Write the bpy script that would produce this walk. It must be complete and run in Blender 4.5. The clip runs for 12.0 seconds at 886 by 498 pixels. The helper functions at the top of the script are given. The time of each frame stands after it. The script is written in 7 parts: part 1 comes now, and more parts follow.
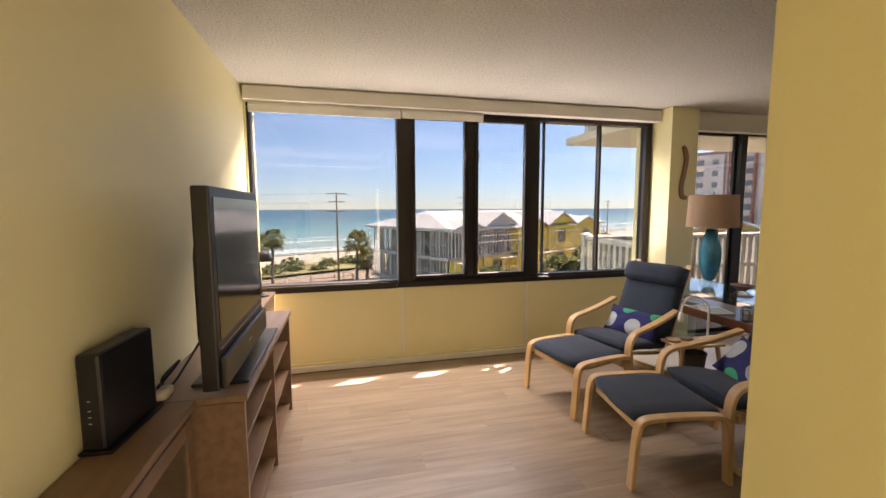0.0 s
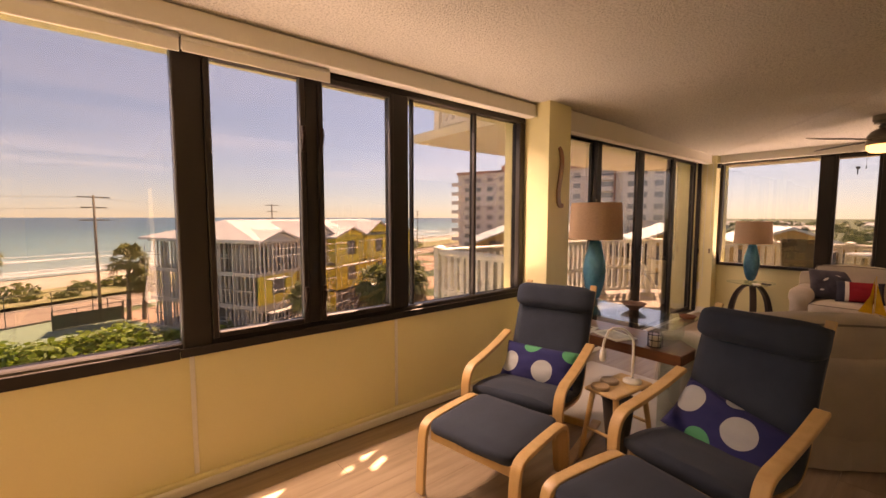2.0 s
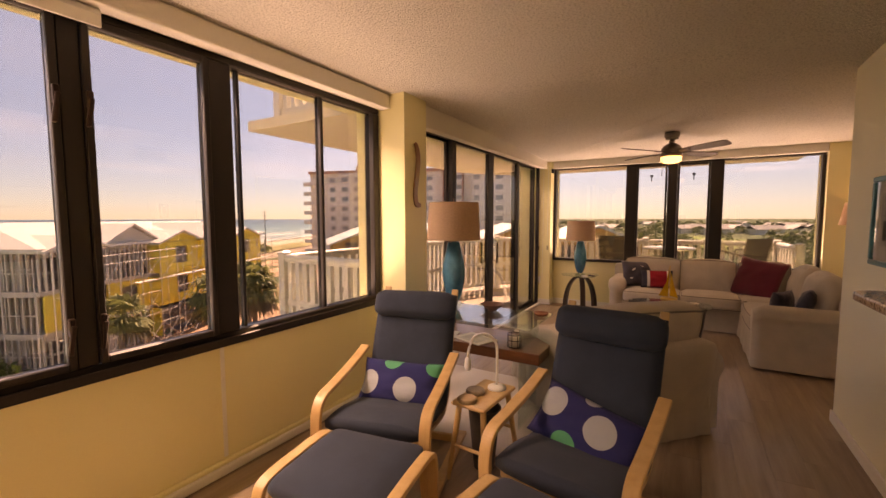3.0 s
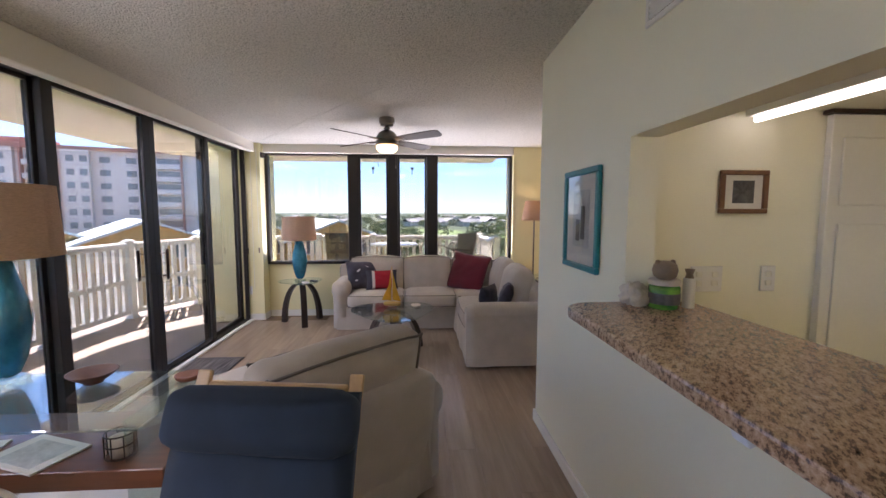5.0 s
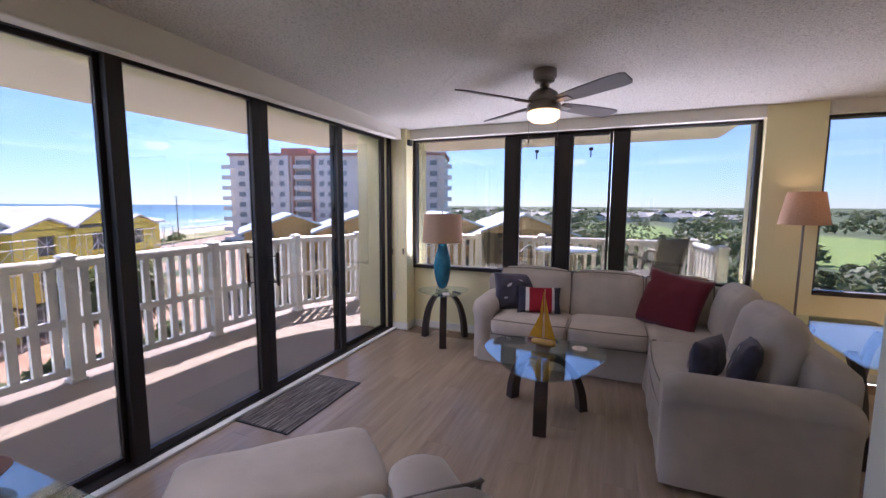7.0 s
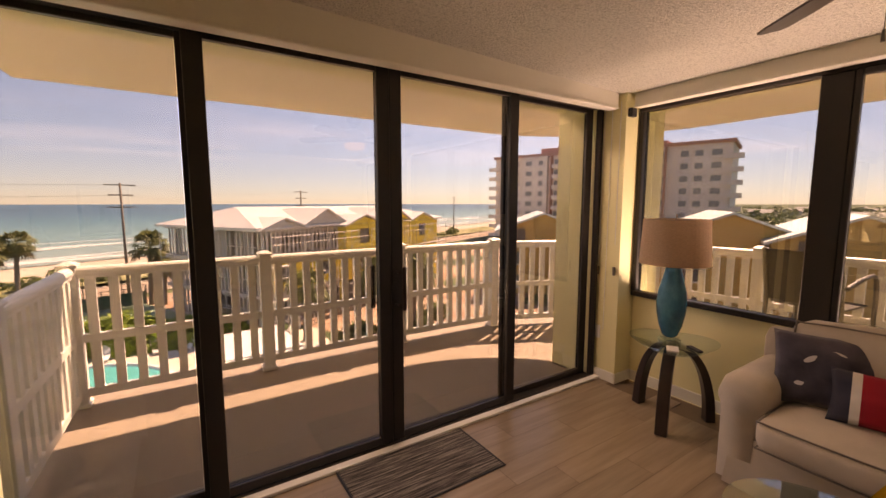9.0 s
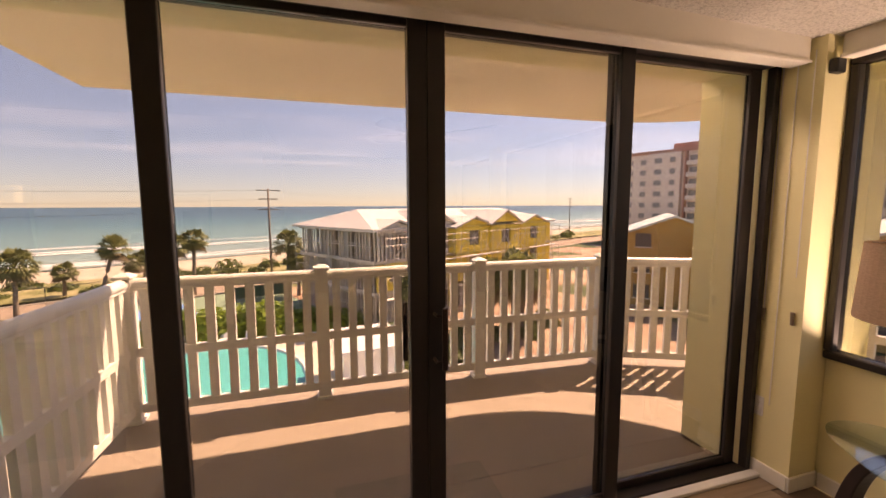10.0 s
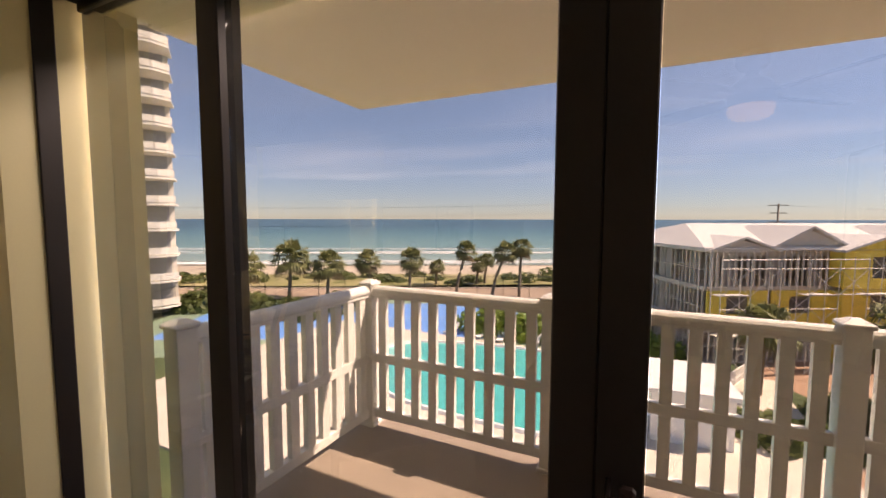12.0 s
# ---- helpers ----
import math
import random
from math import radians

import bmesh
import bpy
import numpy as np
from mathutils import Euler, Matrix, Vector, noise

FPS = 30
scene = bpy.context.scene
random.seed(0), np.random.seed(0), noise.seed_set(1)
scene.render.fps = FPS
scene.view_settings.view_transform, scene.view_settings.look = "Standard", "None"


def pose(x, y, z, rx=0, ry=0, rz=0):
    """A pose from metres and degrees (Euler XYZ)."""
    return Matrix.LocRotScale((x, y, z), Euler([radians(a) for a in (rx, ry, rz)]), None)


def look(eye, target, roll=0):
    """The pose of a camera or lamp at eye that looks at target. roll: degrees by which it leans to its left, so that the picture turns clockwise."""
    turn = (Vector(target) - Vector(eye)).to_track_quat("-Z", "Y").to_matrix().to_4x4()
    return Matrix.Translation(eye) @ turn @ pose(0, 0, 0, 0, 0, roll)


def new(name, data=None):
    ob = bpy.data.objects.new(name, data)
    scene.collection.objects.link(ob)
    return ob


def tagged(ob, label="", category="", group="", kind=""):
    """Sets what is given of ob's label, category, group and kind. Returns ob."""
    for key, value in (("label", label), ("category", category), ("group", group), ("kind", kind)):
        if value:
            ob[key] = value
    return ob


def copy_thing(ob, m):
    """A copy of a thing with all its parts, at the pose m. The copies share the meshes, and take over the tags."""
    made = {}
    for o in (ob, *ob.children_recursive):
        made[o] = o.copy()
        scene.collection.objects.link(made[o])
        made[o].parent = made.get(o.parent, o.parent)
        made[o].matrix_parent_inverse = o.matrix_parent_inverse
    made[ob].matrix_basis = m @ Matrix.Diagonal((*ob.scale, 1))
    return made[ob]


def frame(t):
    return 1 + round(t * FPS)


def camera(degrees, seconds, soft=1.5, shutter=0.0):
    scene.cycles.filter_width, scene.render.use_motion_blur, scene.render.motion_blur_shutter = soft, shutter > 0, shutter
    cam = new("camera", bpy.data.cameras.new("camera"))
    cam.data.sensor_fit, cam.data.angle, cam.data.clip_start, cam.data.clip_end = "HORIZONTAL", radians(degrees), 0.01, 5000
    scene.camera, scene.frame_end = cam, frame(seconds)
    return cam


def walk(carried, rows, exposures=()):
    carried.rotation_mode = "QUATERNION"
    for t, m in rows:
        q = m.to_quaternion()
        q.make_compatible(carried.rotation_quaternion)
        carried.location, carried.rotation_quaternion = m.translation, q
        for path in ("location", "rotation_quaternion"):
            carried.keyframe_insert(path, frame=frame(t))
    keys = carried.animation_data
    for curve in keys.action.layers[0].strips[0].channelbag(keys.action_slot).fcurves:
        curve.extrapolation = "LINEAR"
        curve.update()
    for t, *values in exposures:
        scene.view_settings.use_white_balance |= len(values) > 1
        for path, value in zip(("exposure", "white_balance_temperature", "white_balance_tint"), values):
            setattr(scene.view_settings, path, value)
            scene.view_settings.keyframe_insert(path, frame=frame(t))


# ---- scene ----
cam = camera(94.5, 12.0)
PATH = [
    (0, (0.467, 0.286, 1.495), (0.937, 2.22, 1.297), -0.2),
    (0.5, (0.503, 0.677, 1.515), (1.184, 2.548, 1.323), -0.2),
    (1, (0.546, 1.055, 1.509), (1.414, 2.847, 1.323), -0.1),
    (1.5, (0.563, 1.395, 1.488), (1.622, 3.083, 1.33), -0.1),
    (2, (0.684, 1.628, 1.488), (1.946, 3.17, 1.333), 0.1),
    (2.5, (0.819, 1.757, 1.491), (2.302, 3.087, 1.335), 0.1),
    (3, (0.962, 1.856, 1.482), (2.673, 2.878, 1.332), -0.1),
    (3.5, (1.206, 1.849, 1.47), (3.097, 2.48, 1.311), -0.1),
    (3.7, (1.327, 1.835, 1.482), (3.267, 2.294, 1.321), -0.0),
    (5.3, (2.273, 1.7, 1.505), (4.259, 1.55, 1.326), 0.1),
    (5.5, (2.394, 1.651, 1.526), (4.384, 1.568, 1.343), 0.2),
    (6, (2.739, 1.614, 1.512), (4.723, 1.774, 1.321), 0.3),
    (6.5, (3.106, 1.628, 1.528), (5.043, 2.08, 1.324), 0.3),
    (7, (3.463, 1.583, 1.536), (5.303, 2.337, 1.323), 0.3),
    (8, (4.11, 1.5, 1.54), (5.63, 2.78, 1.32), 0.1),
    (9, (4.789, 1.819, 1.545), (5.868, 3.488, 1.323), -0.0),
    (9.5, (5.079, 2.099, 1.573), (5.917, 3.902, 1.355), -0.1),
    (10, (5.416, 2.4, 1.591), (6.003, 4.3, 1.378), -0.2),
    (10.5, (5.633, 2.688, 1.592), (5.952, 4.652, 1.396), 0.2),
    (11, (5.787, 2.956, 1.614), (5.789, 4.948, 1.433), 0.2),
    (11.5, (5.896, 3.2, 1.605), (5.506, 5.155, 1.439), 0.2),
    (12, (5.921, 3.332, 1.573), (5.051, 5.127, 1.424), 0.1),
]

# exposure and white balance as the clip's camera changes them
EXPOSURES = [(0.0, 4.20, 7700, 26), (0.6, 4.00, 7800, 26), (1.0, 3.85, 8300, 27), (1.5, 3.94, 11500, 41), (2.5, 4.02, 14300, 49), (3.7, 4.17, 15800, 54), (4.6, 4.32, 8000, 33),
             (5.3, 4.82, 6000, 28), (6.4, 4.47, 5800, 33), (7.2, 4.17, 5900, 34), (8.2, 3.90, 9000, 34), (8.8, 3.85, 12600, 46), (10.0, 3.87, 12000, 45), (11.0, 3.71, 10100, 38), (12.0, 3.54, 8900, 34)]
walk(cam, [(t, look(eye, target, roll)) for t, eye, target, roll in PATH], EXPOSURES)

# ---- light ----
SUN_DIR = Vector((0.74, 0.36, 1.0)).normalized()
world = bpy.data.worlds.new("world")
scene.world = world
world.use_nodes = True
wn = world.node_tree
sky = wn.nodes.new("ShaderNodeTexSky")
sky.sky_type, sky.sun_disc = "NISHITA", False
sky.sun_elevation, sky.sun_rotation = math.asin(SUN_DIR.z), math.atan2(SUN_DIR.x, SUN_DIR.y)
sky.altitude, sky.air_density, sky.dust_density, sky.ozone_density = 1500, 1.0, 0.0, 2.0
# sea haze: the low sky is a dull pale blue
at_sky, sky_sep, low, haze = (wn.nodes.new("ShaderNode" + k) for k in ("TexCoord", "SeparateXYZ", "ValToRGB", "MixRGB"))
wn.links.new(at_sky.outputs["Generated"], sky_sep.inputs[0])
wn.links.new(sky_sep.outputs["Z"], low.inputs[0])
low.color_ramp.elements[0].position, low.color_ramp.elements[0].color = 0.0, (0.40, 0.485, 0.64, 1)
low.color_ramp.elements[1].position, low.color_ramp.elements[1].color = 0.42, (0.86, 0.96, 1.0, 1)
haze.blend_type, haze.inputs[0].default_value = "MULTIPLY", 1.0
wn.links.new(sky.outputs[0], haze.inputs[1])
wn.links.new(low.outputs[0], haze.inputs[2])
wn.links.new(haze.outputs[0], wn.nodes["Background"].inputs[0])
wn.nodes["Background"].inputs[1].default_value = 0.068
sun = new("sun", bpy.data.lights.new("sun", "SUN"))
sun.data.energy, sun.data.angle, sun.data.color = 2.9, radians(0.53), (1.0, 0.95, 0.87)
sun.matrix_world = look((0, 0, 30), Vector((0, 0, 30)) - SUN_DIR)


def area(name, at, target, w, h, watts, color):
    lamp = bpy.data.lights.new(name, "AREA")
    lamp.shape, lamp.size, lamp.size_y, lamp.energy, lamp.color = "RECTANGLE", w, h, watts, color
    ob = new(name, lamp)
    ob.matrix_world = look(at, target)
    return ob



# unseen fill lamps added for sky light, on outer ledges and under opening heads
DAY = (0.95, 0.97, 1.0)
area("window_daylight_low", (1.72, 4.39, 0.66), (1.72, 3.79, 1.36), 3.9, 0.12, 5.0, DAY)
area("window_daylight_high", (1.2, 4.64, 2.61), (1.2, 3.64, 1.91), 2.8, 0.2, 22, DAY)
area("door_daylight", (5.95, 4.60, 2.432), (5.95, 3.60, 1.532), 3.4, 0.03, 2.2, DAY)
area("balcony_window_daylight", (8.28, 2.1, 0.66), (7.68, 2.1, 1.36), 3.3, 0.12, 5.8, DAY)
# added fill with no known source, brightens the hall and west wall
area("hall_daylight", (1.30, -1.3, 1.0), (0.0, -1.1, 1.2), 0.76, 1.85, 2.8, (1.0, 0.94, 0.84))


# ---- materials ----
def material(name):
    m = bpy.data.materials.new(name)
    m.use_nodes = True
    nt = m.node_tree
    return m, nt, nt.nodes["Principled BSDF"]


def node(nt, kind, **inputs):
    n = nt.nodes.new(kind)
    for k, v in inputs.items():
        n.inputs[k.replace("_", " ")].default_value = v
    return n


def ramp(nt, fac, *stops):
    r = nt.nodes.new("ShaderNodeValToRGB")
    while len(r.color_ramp.elements) < len(stops):
        r.color_ramp.elements.new(0.5)
    for e, (p, c) in zip(r.color_ramp.elements, stops):
        e.position, e.color = p, (*c, 1)
    nt.links.new(fac, r.inputs[0])
    return r.outputs[0]


def coords(nt, scale=(1, 1, 1), kind="Object"):
    tc, mp = nt.nodes.new("ShaderNodeTexCoord"), nt.nodes.new("ShaderNodeMapping")
    mp.inputs["Scale"].default_value = scale
    nt.links.new(tc.outputs[kind], mp.inputs[0])
    return mp.outputs[0]


def noisy(nt, at, scale, detail=4.0, rough=0.55):
    n = node(nt, "ShaderNodeTexNoise", Scale=scale, Detail=detail, Roughness=rough)
    nt.links.new(at, n.inputs["Vector"])
    return n.outputs["Fac"]


def bump(nt, b, height, strength, distance):
    n = node(nt, "ShaderNodeBump", Strength=strength, Distance=distance)
    nt.links.new(height, n.inputs["Height"])
    nt.links.new(n.outputs[0], b.inputs["Normal"])


def shade(c, k):
    return tuple(min(1.0, v * k) for v in c)


def surface(name, color, rough=0.6, metal=0.0, vary=0.12, scale=3.0, fine=60.0, relief=0.15, depth=0.002, stretch=(1, 1, 1), coat=0.0):
    """A plain surface with slow stains and fine grain."""
    m, nt, b = material(name)
    at = coords(nt, stretch)
    slow, grain = noisy(nt, at, scale, 5.0), noisy(nt, at, fine, 3.0)
    mix = nt.nodes.new("ShaderNodeMath")
    mix.operation = "MULTIPLY_ADD"
    mix.inputs[1].default_value = 0.35
    nt.links.new(grain, mix.inputs[0])
    half = nt.nodes.new("ShaderNodeMath")
    half.operation = "MULTIPLY"
    half.inputs[1].default_value = 0.65
    nt.links.new(slow, half.inputs[0])
    nt.links.new(half.outputs[0], mix.inputs[2])
    nt.links.new(ramp(nt, mix.outputs[0], (0.3, shade(color, 1 - vary)), (0.7, shade(color, 1 + vary))), b.inputs["Base Color"])
    b.inputs["Roughness"].default_value, b.inputs["Metallic"].default_value = rough, metal
    b.inputs["Coat Weight"].default_value = coat
    if relief:
        bump(nt, b, grain, relief, depth)
    return m


def wood(name, light, dark, rough=0.45, along="x", scale=1.0, coat=0.0, random_piece=False):
    m, nt, b = material(name)
    s = {"x": (1.2, 14, 14), "y": (14, 1.2, 14), "z": (14, 14, 1.2)}[along]
    at = coords(nt, tuple(v * scale for v in s))
    if random_piece:
        info, add, comb = nt.nodes.new("ShaderNodeObjectInfo"), nt.nodes.new("ShaderNodeVectorMath"), nt.nodes.new("ShaderNodeCombineXYZ")
        mul = nt.nodes.new("ShaderNodeMath")
        mul.operation, mul.inputs[1].default_value = "MULTIPLY", 90.0
        nt.links.new(info.outputs["Random"], mul.inputs[0])
        for k in range(3):
            nt.links.new(mul.outputs[0], comb.inputs[k])
        add.operation = "ADD"
        nt.links.new(at, add.inputs[0])
        nt.links.new(comb.outputs[0], add.inputs[1])
        at = add.outputs[0]
    grain = noisy(nt, at, 1.6, 8.0, 0.62)
    color = ramp(nt, grain, (0.28, dark), (0.5, tuple((a + c) / 2 for a, c in zip(light, dark))), (0.72, light))
    if random_piece:
        hsv, mr = nt.nodes.new("ShaderNodeHueSaturation"), nt.nodes.new("ShaderNodeMapRange")
        mr.inputs["To Min"].default_value, mr.inputs["To Max"].default_value = 0.93, 1.06
        nt.links.new(info.outputs["Random"], mr.inputs["Value"])
        nt.links.new(mr.outputs[0], hsv.inputs["Value"])
        nt.links.new(color, hsv.inputs["Color"])
        color = hsv.outputs[0]
    nt.links.new(color, b.inputs["Base Color"])
    b.inputs["Roughness"].default_value = rough
    b.inputs["Coat Weight"].default_value = coat
    bump(nt, b, grain, 0.12, 0.001)
    return m


def fabric(name, color, rough=0.92, weave=420.0, vary=0.14, sheen=0.25, relief=0.4):
    m, nt, b = material(name)
    at = coords(nt)
    slow, fine = noisy(nt, at, 6.0, 4.0), noisy(nt, at, weave, 2.0)
    nt.links.new(ramp(nt, slow, (0.3, shade(color, 1 - vary)), (0.7, shade(color, 1 + vary))), b.inputs["Base Color"])
    b.inputs["Roughness"].default_value = rough
    b.inputs["Sheen Weight"].default_value = sheen
    add = nt.nodes.new("ShaderNodeMath")
    add.operation = "MULTIPLY_ADD"
    add.inputs[1].default_value = 0.25
    nt.links.new(fine, add.inputs[0])
    nt.links.new(slow, add.inputs[2])
    bump(nt, b, add.outputs[0], relief, 0.012)
    return m


def emitter(name, color, strength):
    m, nt, b = material(name)
    b.inputs["Base Color"].default_value = (*color, 1)
    b.inputs["Emission Color"].default_value = (*color, 1)
    b.inputs["Emission Strength"].default_value = strength
    return m


def pane_glass(name, tint, gloss=1.0, mirror=0.035):
    """Thin clear glass: it lets light straight through and mirrors by Fresnel."""
    m, nt, b = material(name)
    nt.nodes.remove(b)
    lw, tr, gl, mix = nt.nodes.new("ShaderNodeLayerWeight"), nt.nodes.new("ShaderNodeBsdfTransparent"), nt.nodes.new("ShaderNodeBsdfGlossy"), nt.nodes.new("ShaderNodeMixShader")
    tr.inputs[0].default_value = (*tint, 1)
    gl.inputs["Roughness"].default_value = 0.0
    gl.inputs[0].default_value = (gloss, gloss, gloss, 1)
    steep, base = nt.nodes.new("ShaderNodeMath"), nt.nodes.new("ShaderNodeMath")
    steep.operation, steep.inputs[1].default_value = "POWER", 5.0
    base.operation, base.inputs[1].default_value, base.inputs[2].default_value = "MULTIPLY_ADD", 0.7, mirror
    nt.links.new(lw.outputs["Facing"], steep.inputs[0])
    nt.links.new(steep.outputs[0], base.inputs[0])
    nt.links.new(base.outputs[0], mix.inputs[0])
    nt.links.new(tr.outputs[0], mix.inputs[1])
    nt.links.new(gl.outputs[0], mix.inputs[2])
    nt.links.new(mix.outputs[0], nt.nodes["Material Output"].inputs[0])
    return m


def popcorn(name, color):
    m, nt, b = material(name)
    at = coords(nt)
    v = node(nt, "ShaderNodeTexVoronoi", Scale=95.0)
    nt.links.new(at, v.inputs["Vector"])
    big = noisy(nt, at, 75.0, 4.0, 0.75)
    add = nt.nodes.new("ShaderNodeMath")
    add.operation = "SUBTRACT"
    nt.links.new(big, add.inputs[0])
    nt.links.new(v.outputs["Distance"], add.inputs[1])
    # lows of the bump noise coloured darker, painted shade between the grains
    hollow_shade = nt.nodes.new("ShaderNodeMixRGB")
    hollow_shade.blend_type, hollow_shade.inputs[0].default_value = "MULTIPLY", 1.0
    nt.links.new(ramp(nt, noisy(nt, at, 1.3, 3.0), (0.3, shade(color, 0.95)), (0.7, color)), hollow_shade.inputs[1])
    nt.links.new(ramp(nt, big, (0.36, (0.66, 0.66, 0.64)), (0.52, (1, 1, 1))), hollow_shade.inputs[2])
    nt.links.new(hollow_shade.outputs[0], b.inputs["Base Color"])
    b.inputs["Roughness"].default_value = 0.95
    bump(nt, b, add.outputs[0], 1.0, 0.013)
    return m


def granite(name):
    m, nt, b = material(name)
    turn = nt.nodes.new("ShaderNodeVectorRotate")
    turn.inputs["Angle"].default_value = 0.6
    nt.links.new(coords(nt), turn.inputs["Vector"])
    mp = nt.nodes.new("ShaderNodeMapping")
    mp.inputs["Scale"].default_value = (1.0, 2.4, 1.6)
    nt.links.new(turn.outputs[0], mp.inputs[0])
    at = mp.outputs[0]
    v = node(nt, "ShaderNodeTexVoronoi", Scale=110.0)
    nt.links.new(at, v.inputs["Vector"])
    n = noisy(nt, at, 44.0, 4.0, 0.7)
    one = ramp(nt, n, (0.34, (0.03, 0.022, 0.018)), (0.42, (0.15, 0.085, 0.055)), (0.48, (0.42, 0.27, 0.17)), (0.60, (0.60, 0.43, 0.30)), (0.74, (0.68, 0.56, 0.44)))
    two = ramp(nt, v.outputs["Distance"], (0.1, (0.16, 0.10, 0.07)), (0.5, (0.62, 0.47, 0.33)))
    mix = nt.nodes.new("ShaderNodeMix")
    mix.data_type = "RGBA"
    mix.inputs[0].default_value = 0.10
    nt.links.new(one, mix.inputs[6])
    nt.links.new(two, mix.inputs[7])
    nt.links.new(mix.outputs[2], b.inputs["Base Color"])
    b.inputs["Roughness"].default_value = 0.12
    return m


def dotted(name, base, spots):
    """Cloth printed with large round spots in two colours."""
    m, nt, b = material(name)
    at = coords(nt, (1, 1, 0))
    last = None
    for cx, cy, r, col in spots:
        d = nt.nodes.new("ShaderNodeVectorMath")
        d.operation = "DISTANCE"
        d.inputs[1].default_value = (cx, cy, 0)
        nt.links.new(at, d.inputs[0])
        lt = nt.nodes.new("ShaderNodeMath")
        lt.operation = "LESS_THAN"
        lt.inputs[1].default_value = r
        nt.links.new(d.outputs["Value"], lt.inputs[0])
        mix = nt.nodes.new("ShaderNodeMix")
        mix.data_type = "RGBA"
        mix.inputs[6].default_value = (*base, 1)
        mix.inputs[7].default_value = (*col, 1)
        if last:
            nt.links.new(last, mix.inputs[6])
        nt.links.new(lt.outputs[0], mix.inputs[0])
        last = mix.outputs[2]
    nt.links.new(last, b.inputs["Base Color"])
    b.inputs["Roughness"].default_value = 0.9
    bump(nt, b, noisy(nt, coords(nt), 9.0, 4.0), 0.5, 0.01)
    return m


def striped(name, axis, bands, wobble=0.0):
    """Cloth or mat in bands: list of (from, colour) along an axis in metres."""
    m, nt, b = material(name)
    at = coords(nt)
    sep = nt.nodes.new("ShaderNodeSeparateXYZ")
    nt.links.new(at, sep.inputs[0])
    mr = nt.nodes.new("ShaderNodeMapRange")
    lo, hi = bands[0][0], bands[-1][0] + 0.2
    mr.inputs["From Min"].default_value, mr.inputs["From Max"].default_value = lo, hi
    nt.links.new(sep.outputs["XYZ".index(axis)], mr.inputs["Value"])
    r = nt.nodes.new("ShaderNodeValToRGB")
    r.color_ramp.interpolation = "CONSTANT"
    while len(r.color_ramp.elements) < len(bands):
        r.color_ramp.elements.new(0.5)
    for e, (p, c) in zip(r.color_ramp.elements, bands):
        e.position, e.color = (p - lo) / (hi - lo), (*c, 1)
    nt.links.new(mr.outputs[0], r.inputs[0])
    nt.links.new(r.outputs[0], b.inputs["Base Color"])
    b.inputs["Roughness"].default_value = 0.92
    bump(nt, b, noisy(nt, at, 9.0, 4.0), 0.4, 0.008)
    return m


def woven(name):
    """Grey and brown flat-weave mat with uneven stripes along its length."""
    m, nt, b = material(name)
    n = noisy(nt, coords(nt, (3, 90, 1)), 1.0, 6.0, 0.7)
    nt.links.new(ramp(nt, n, (0.42, (0.028, 0.024, 0.022)), (0.51, (0.105, 0.09, 0.08)), (0.62, (0.30, 0.27, 0.24))), b.inputs["Base Color"])
    b.inputs["Roughness"].default_value = 0.95
    bump(nt, b, n, 0.8, 0.004)
    return m


def water(name, near, far, wave, rough):
    m, nt, b = material(name)
    at = coords(nt)
    nt.links.new(ramp(nt, noisy(nt, at, 0.02, 4.0), (0.35, near), (0.65, far)), b.inputs["Base Color"])
    b.inputs["Roughness"].default_value = rough
    bump(nt, b, noisy(nt, coords(nt, wave), 1.0, 5.0, 0.6), 0.5, 0.25)
    return m


M = {}
M["wall"] = surface("painted_wall", (0.82, 0.76, 0.45), 0.5, vary=0.03, scale=1.2, fine=140, relief=0.12)
M["kitchen_wall"] = surface("kitchen_paint", (0.87, 0.86, 0.70), 0.65, vary=0.03, scale=1.2, fine=140, relief=0.12)
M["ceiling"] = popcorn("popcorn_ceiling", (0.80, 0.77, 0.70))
M["trim"] = surface("white_trim", (0.80, 0.79, 0.72), 0.4, vary=0.03, relief=0.05)
M["valance"] = surface("valance_vinyl", (0.74, 0.71, 0.63), 0.5, vary=0.03, relief=0.05)
M["bronze"] = surface("bronze_aluminium", (0.011, 0.0065, 0.0045), 0.5, metal=0.0, vary=0.25, scale=4, fine=90, relief=0.05)
M["grip"] = surface("dark_handle", (0.035, 0.02, 0.016), 0.35, metal=0.5, vary=0.1, relief=0.02)
M["glass"] = pane_glass("window_glass", (0.40, 0.404, 0.398))
M["clear"] = pane_glass("picture_glass", (0.97, 0.97, 0.97))
M["door_glass"] = pane_glass("door_glass", (0.435, 0.44, 0.433))
M["table_glass"] = pane_glass("table_glass", (0.80, 0.88, 0.86), mirror=0.17)
M["plank"] = wood("vinyl_plank", (0.37, 0.28, 0.20), (0.22, 0.158, 0.108), 0.3, "x", 0.8, random_piece=True)
M["joint"] = surface("plank_joint", (0.20, 0.145, 0.10), 0.8)
M["birch"] = wood("birch_veneer", (0.66, 0.44, 0.22), (0.52, 0.32, 0.14), 0.38, "z", 0.6, coat=0.2)
M["walnut"] = wood("walnut_veneer", (0.27, 0.165, 0.10), (0.17, 0.10, 0.06), 0.42, "y", 1.0, coat=0.1)
M["cherry"] = wood("cherry_wood", (0.20, 0.075, 0.035), (0.11, 0.04, 0.02), 0.3, "y", 1.0, coat=0.3)
M["bowl_wood"] = wood("bowl_wood", (0.10, 0.038, 0.016), (0.06, 0.022, 0.01), 0.6, "y", 1.0)
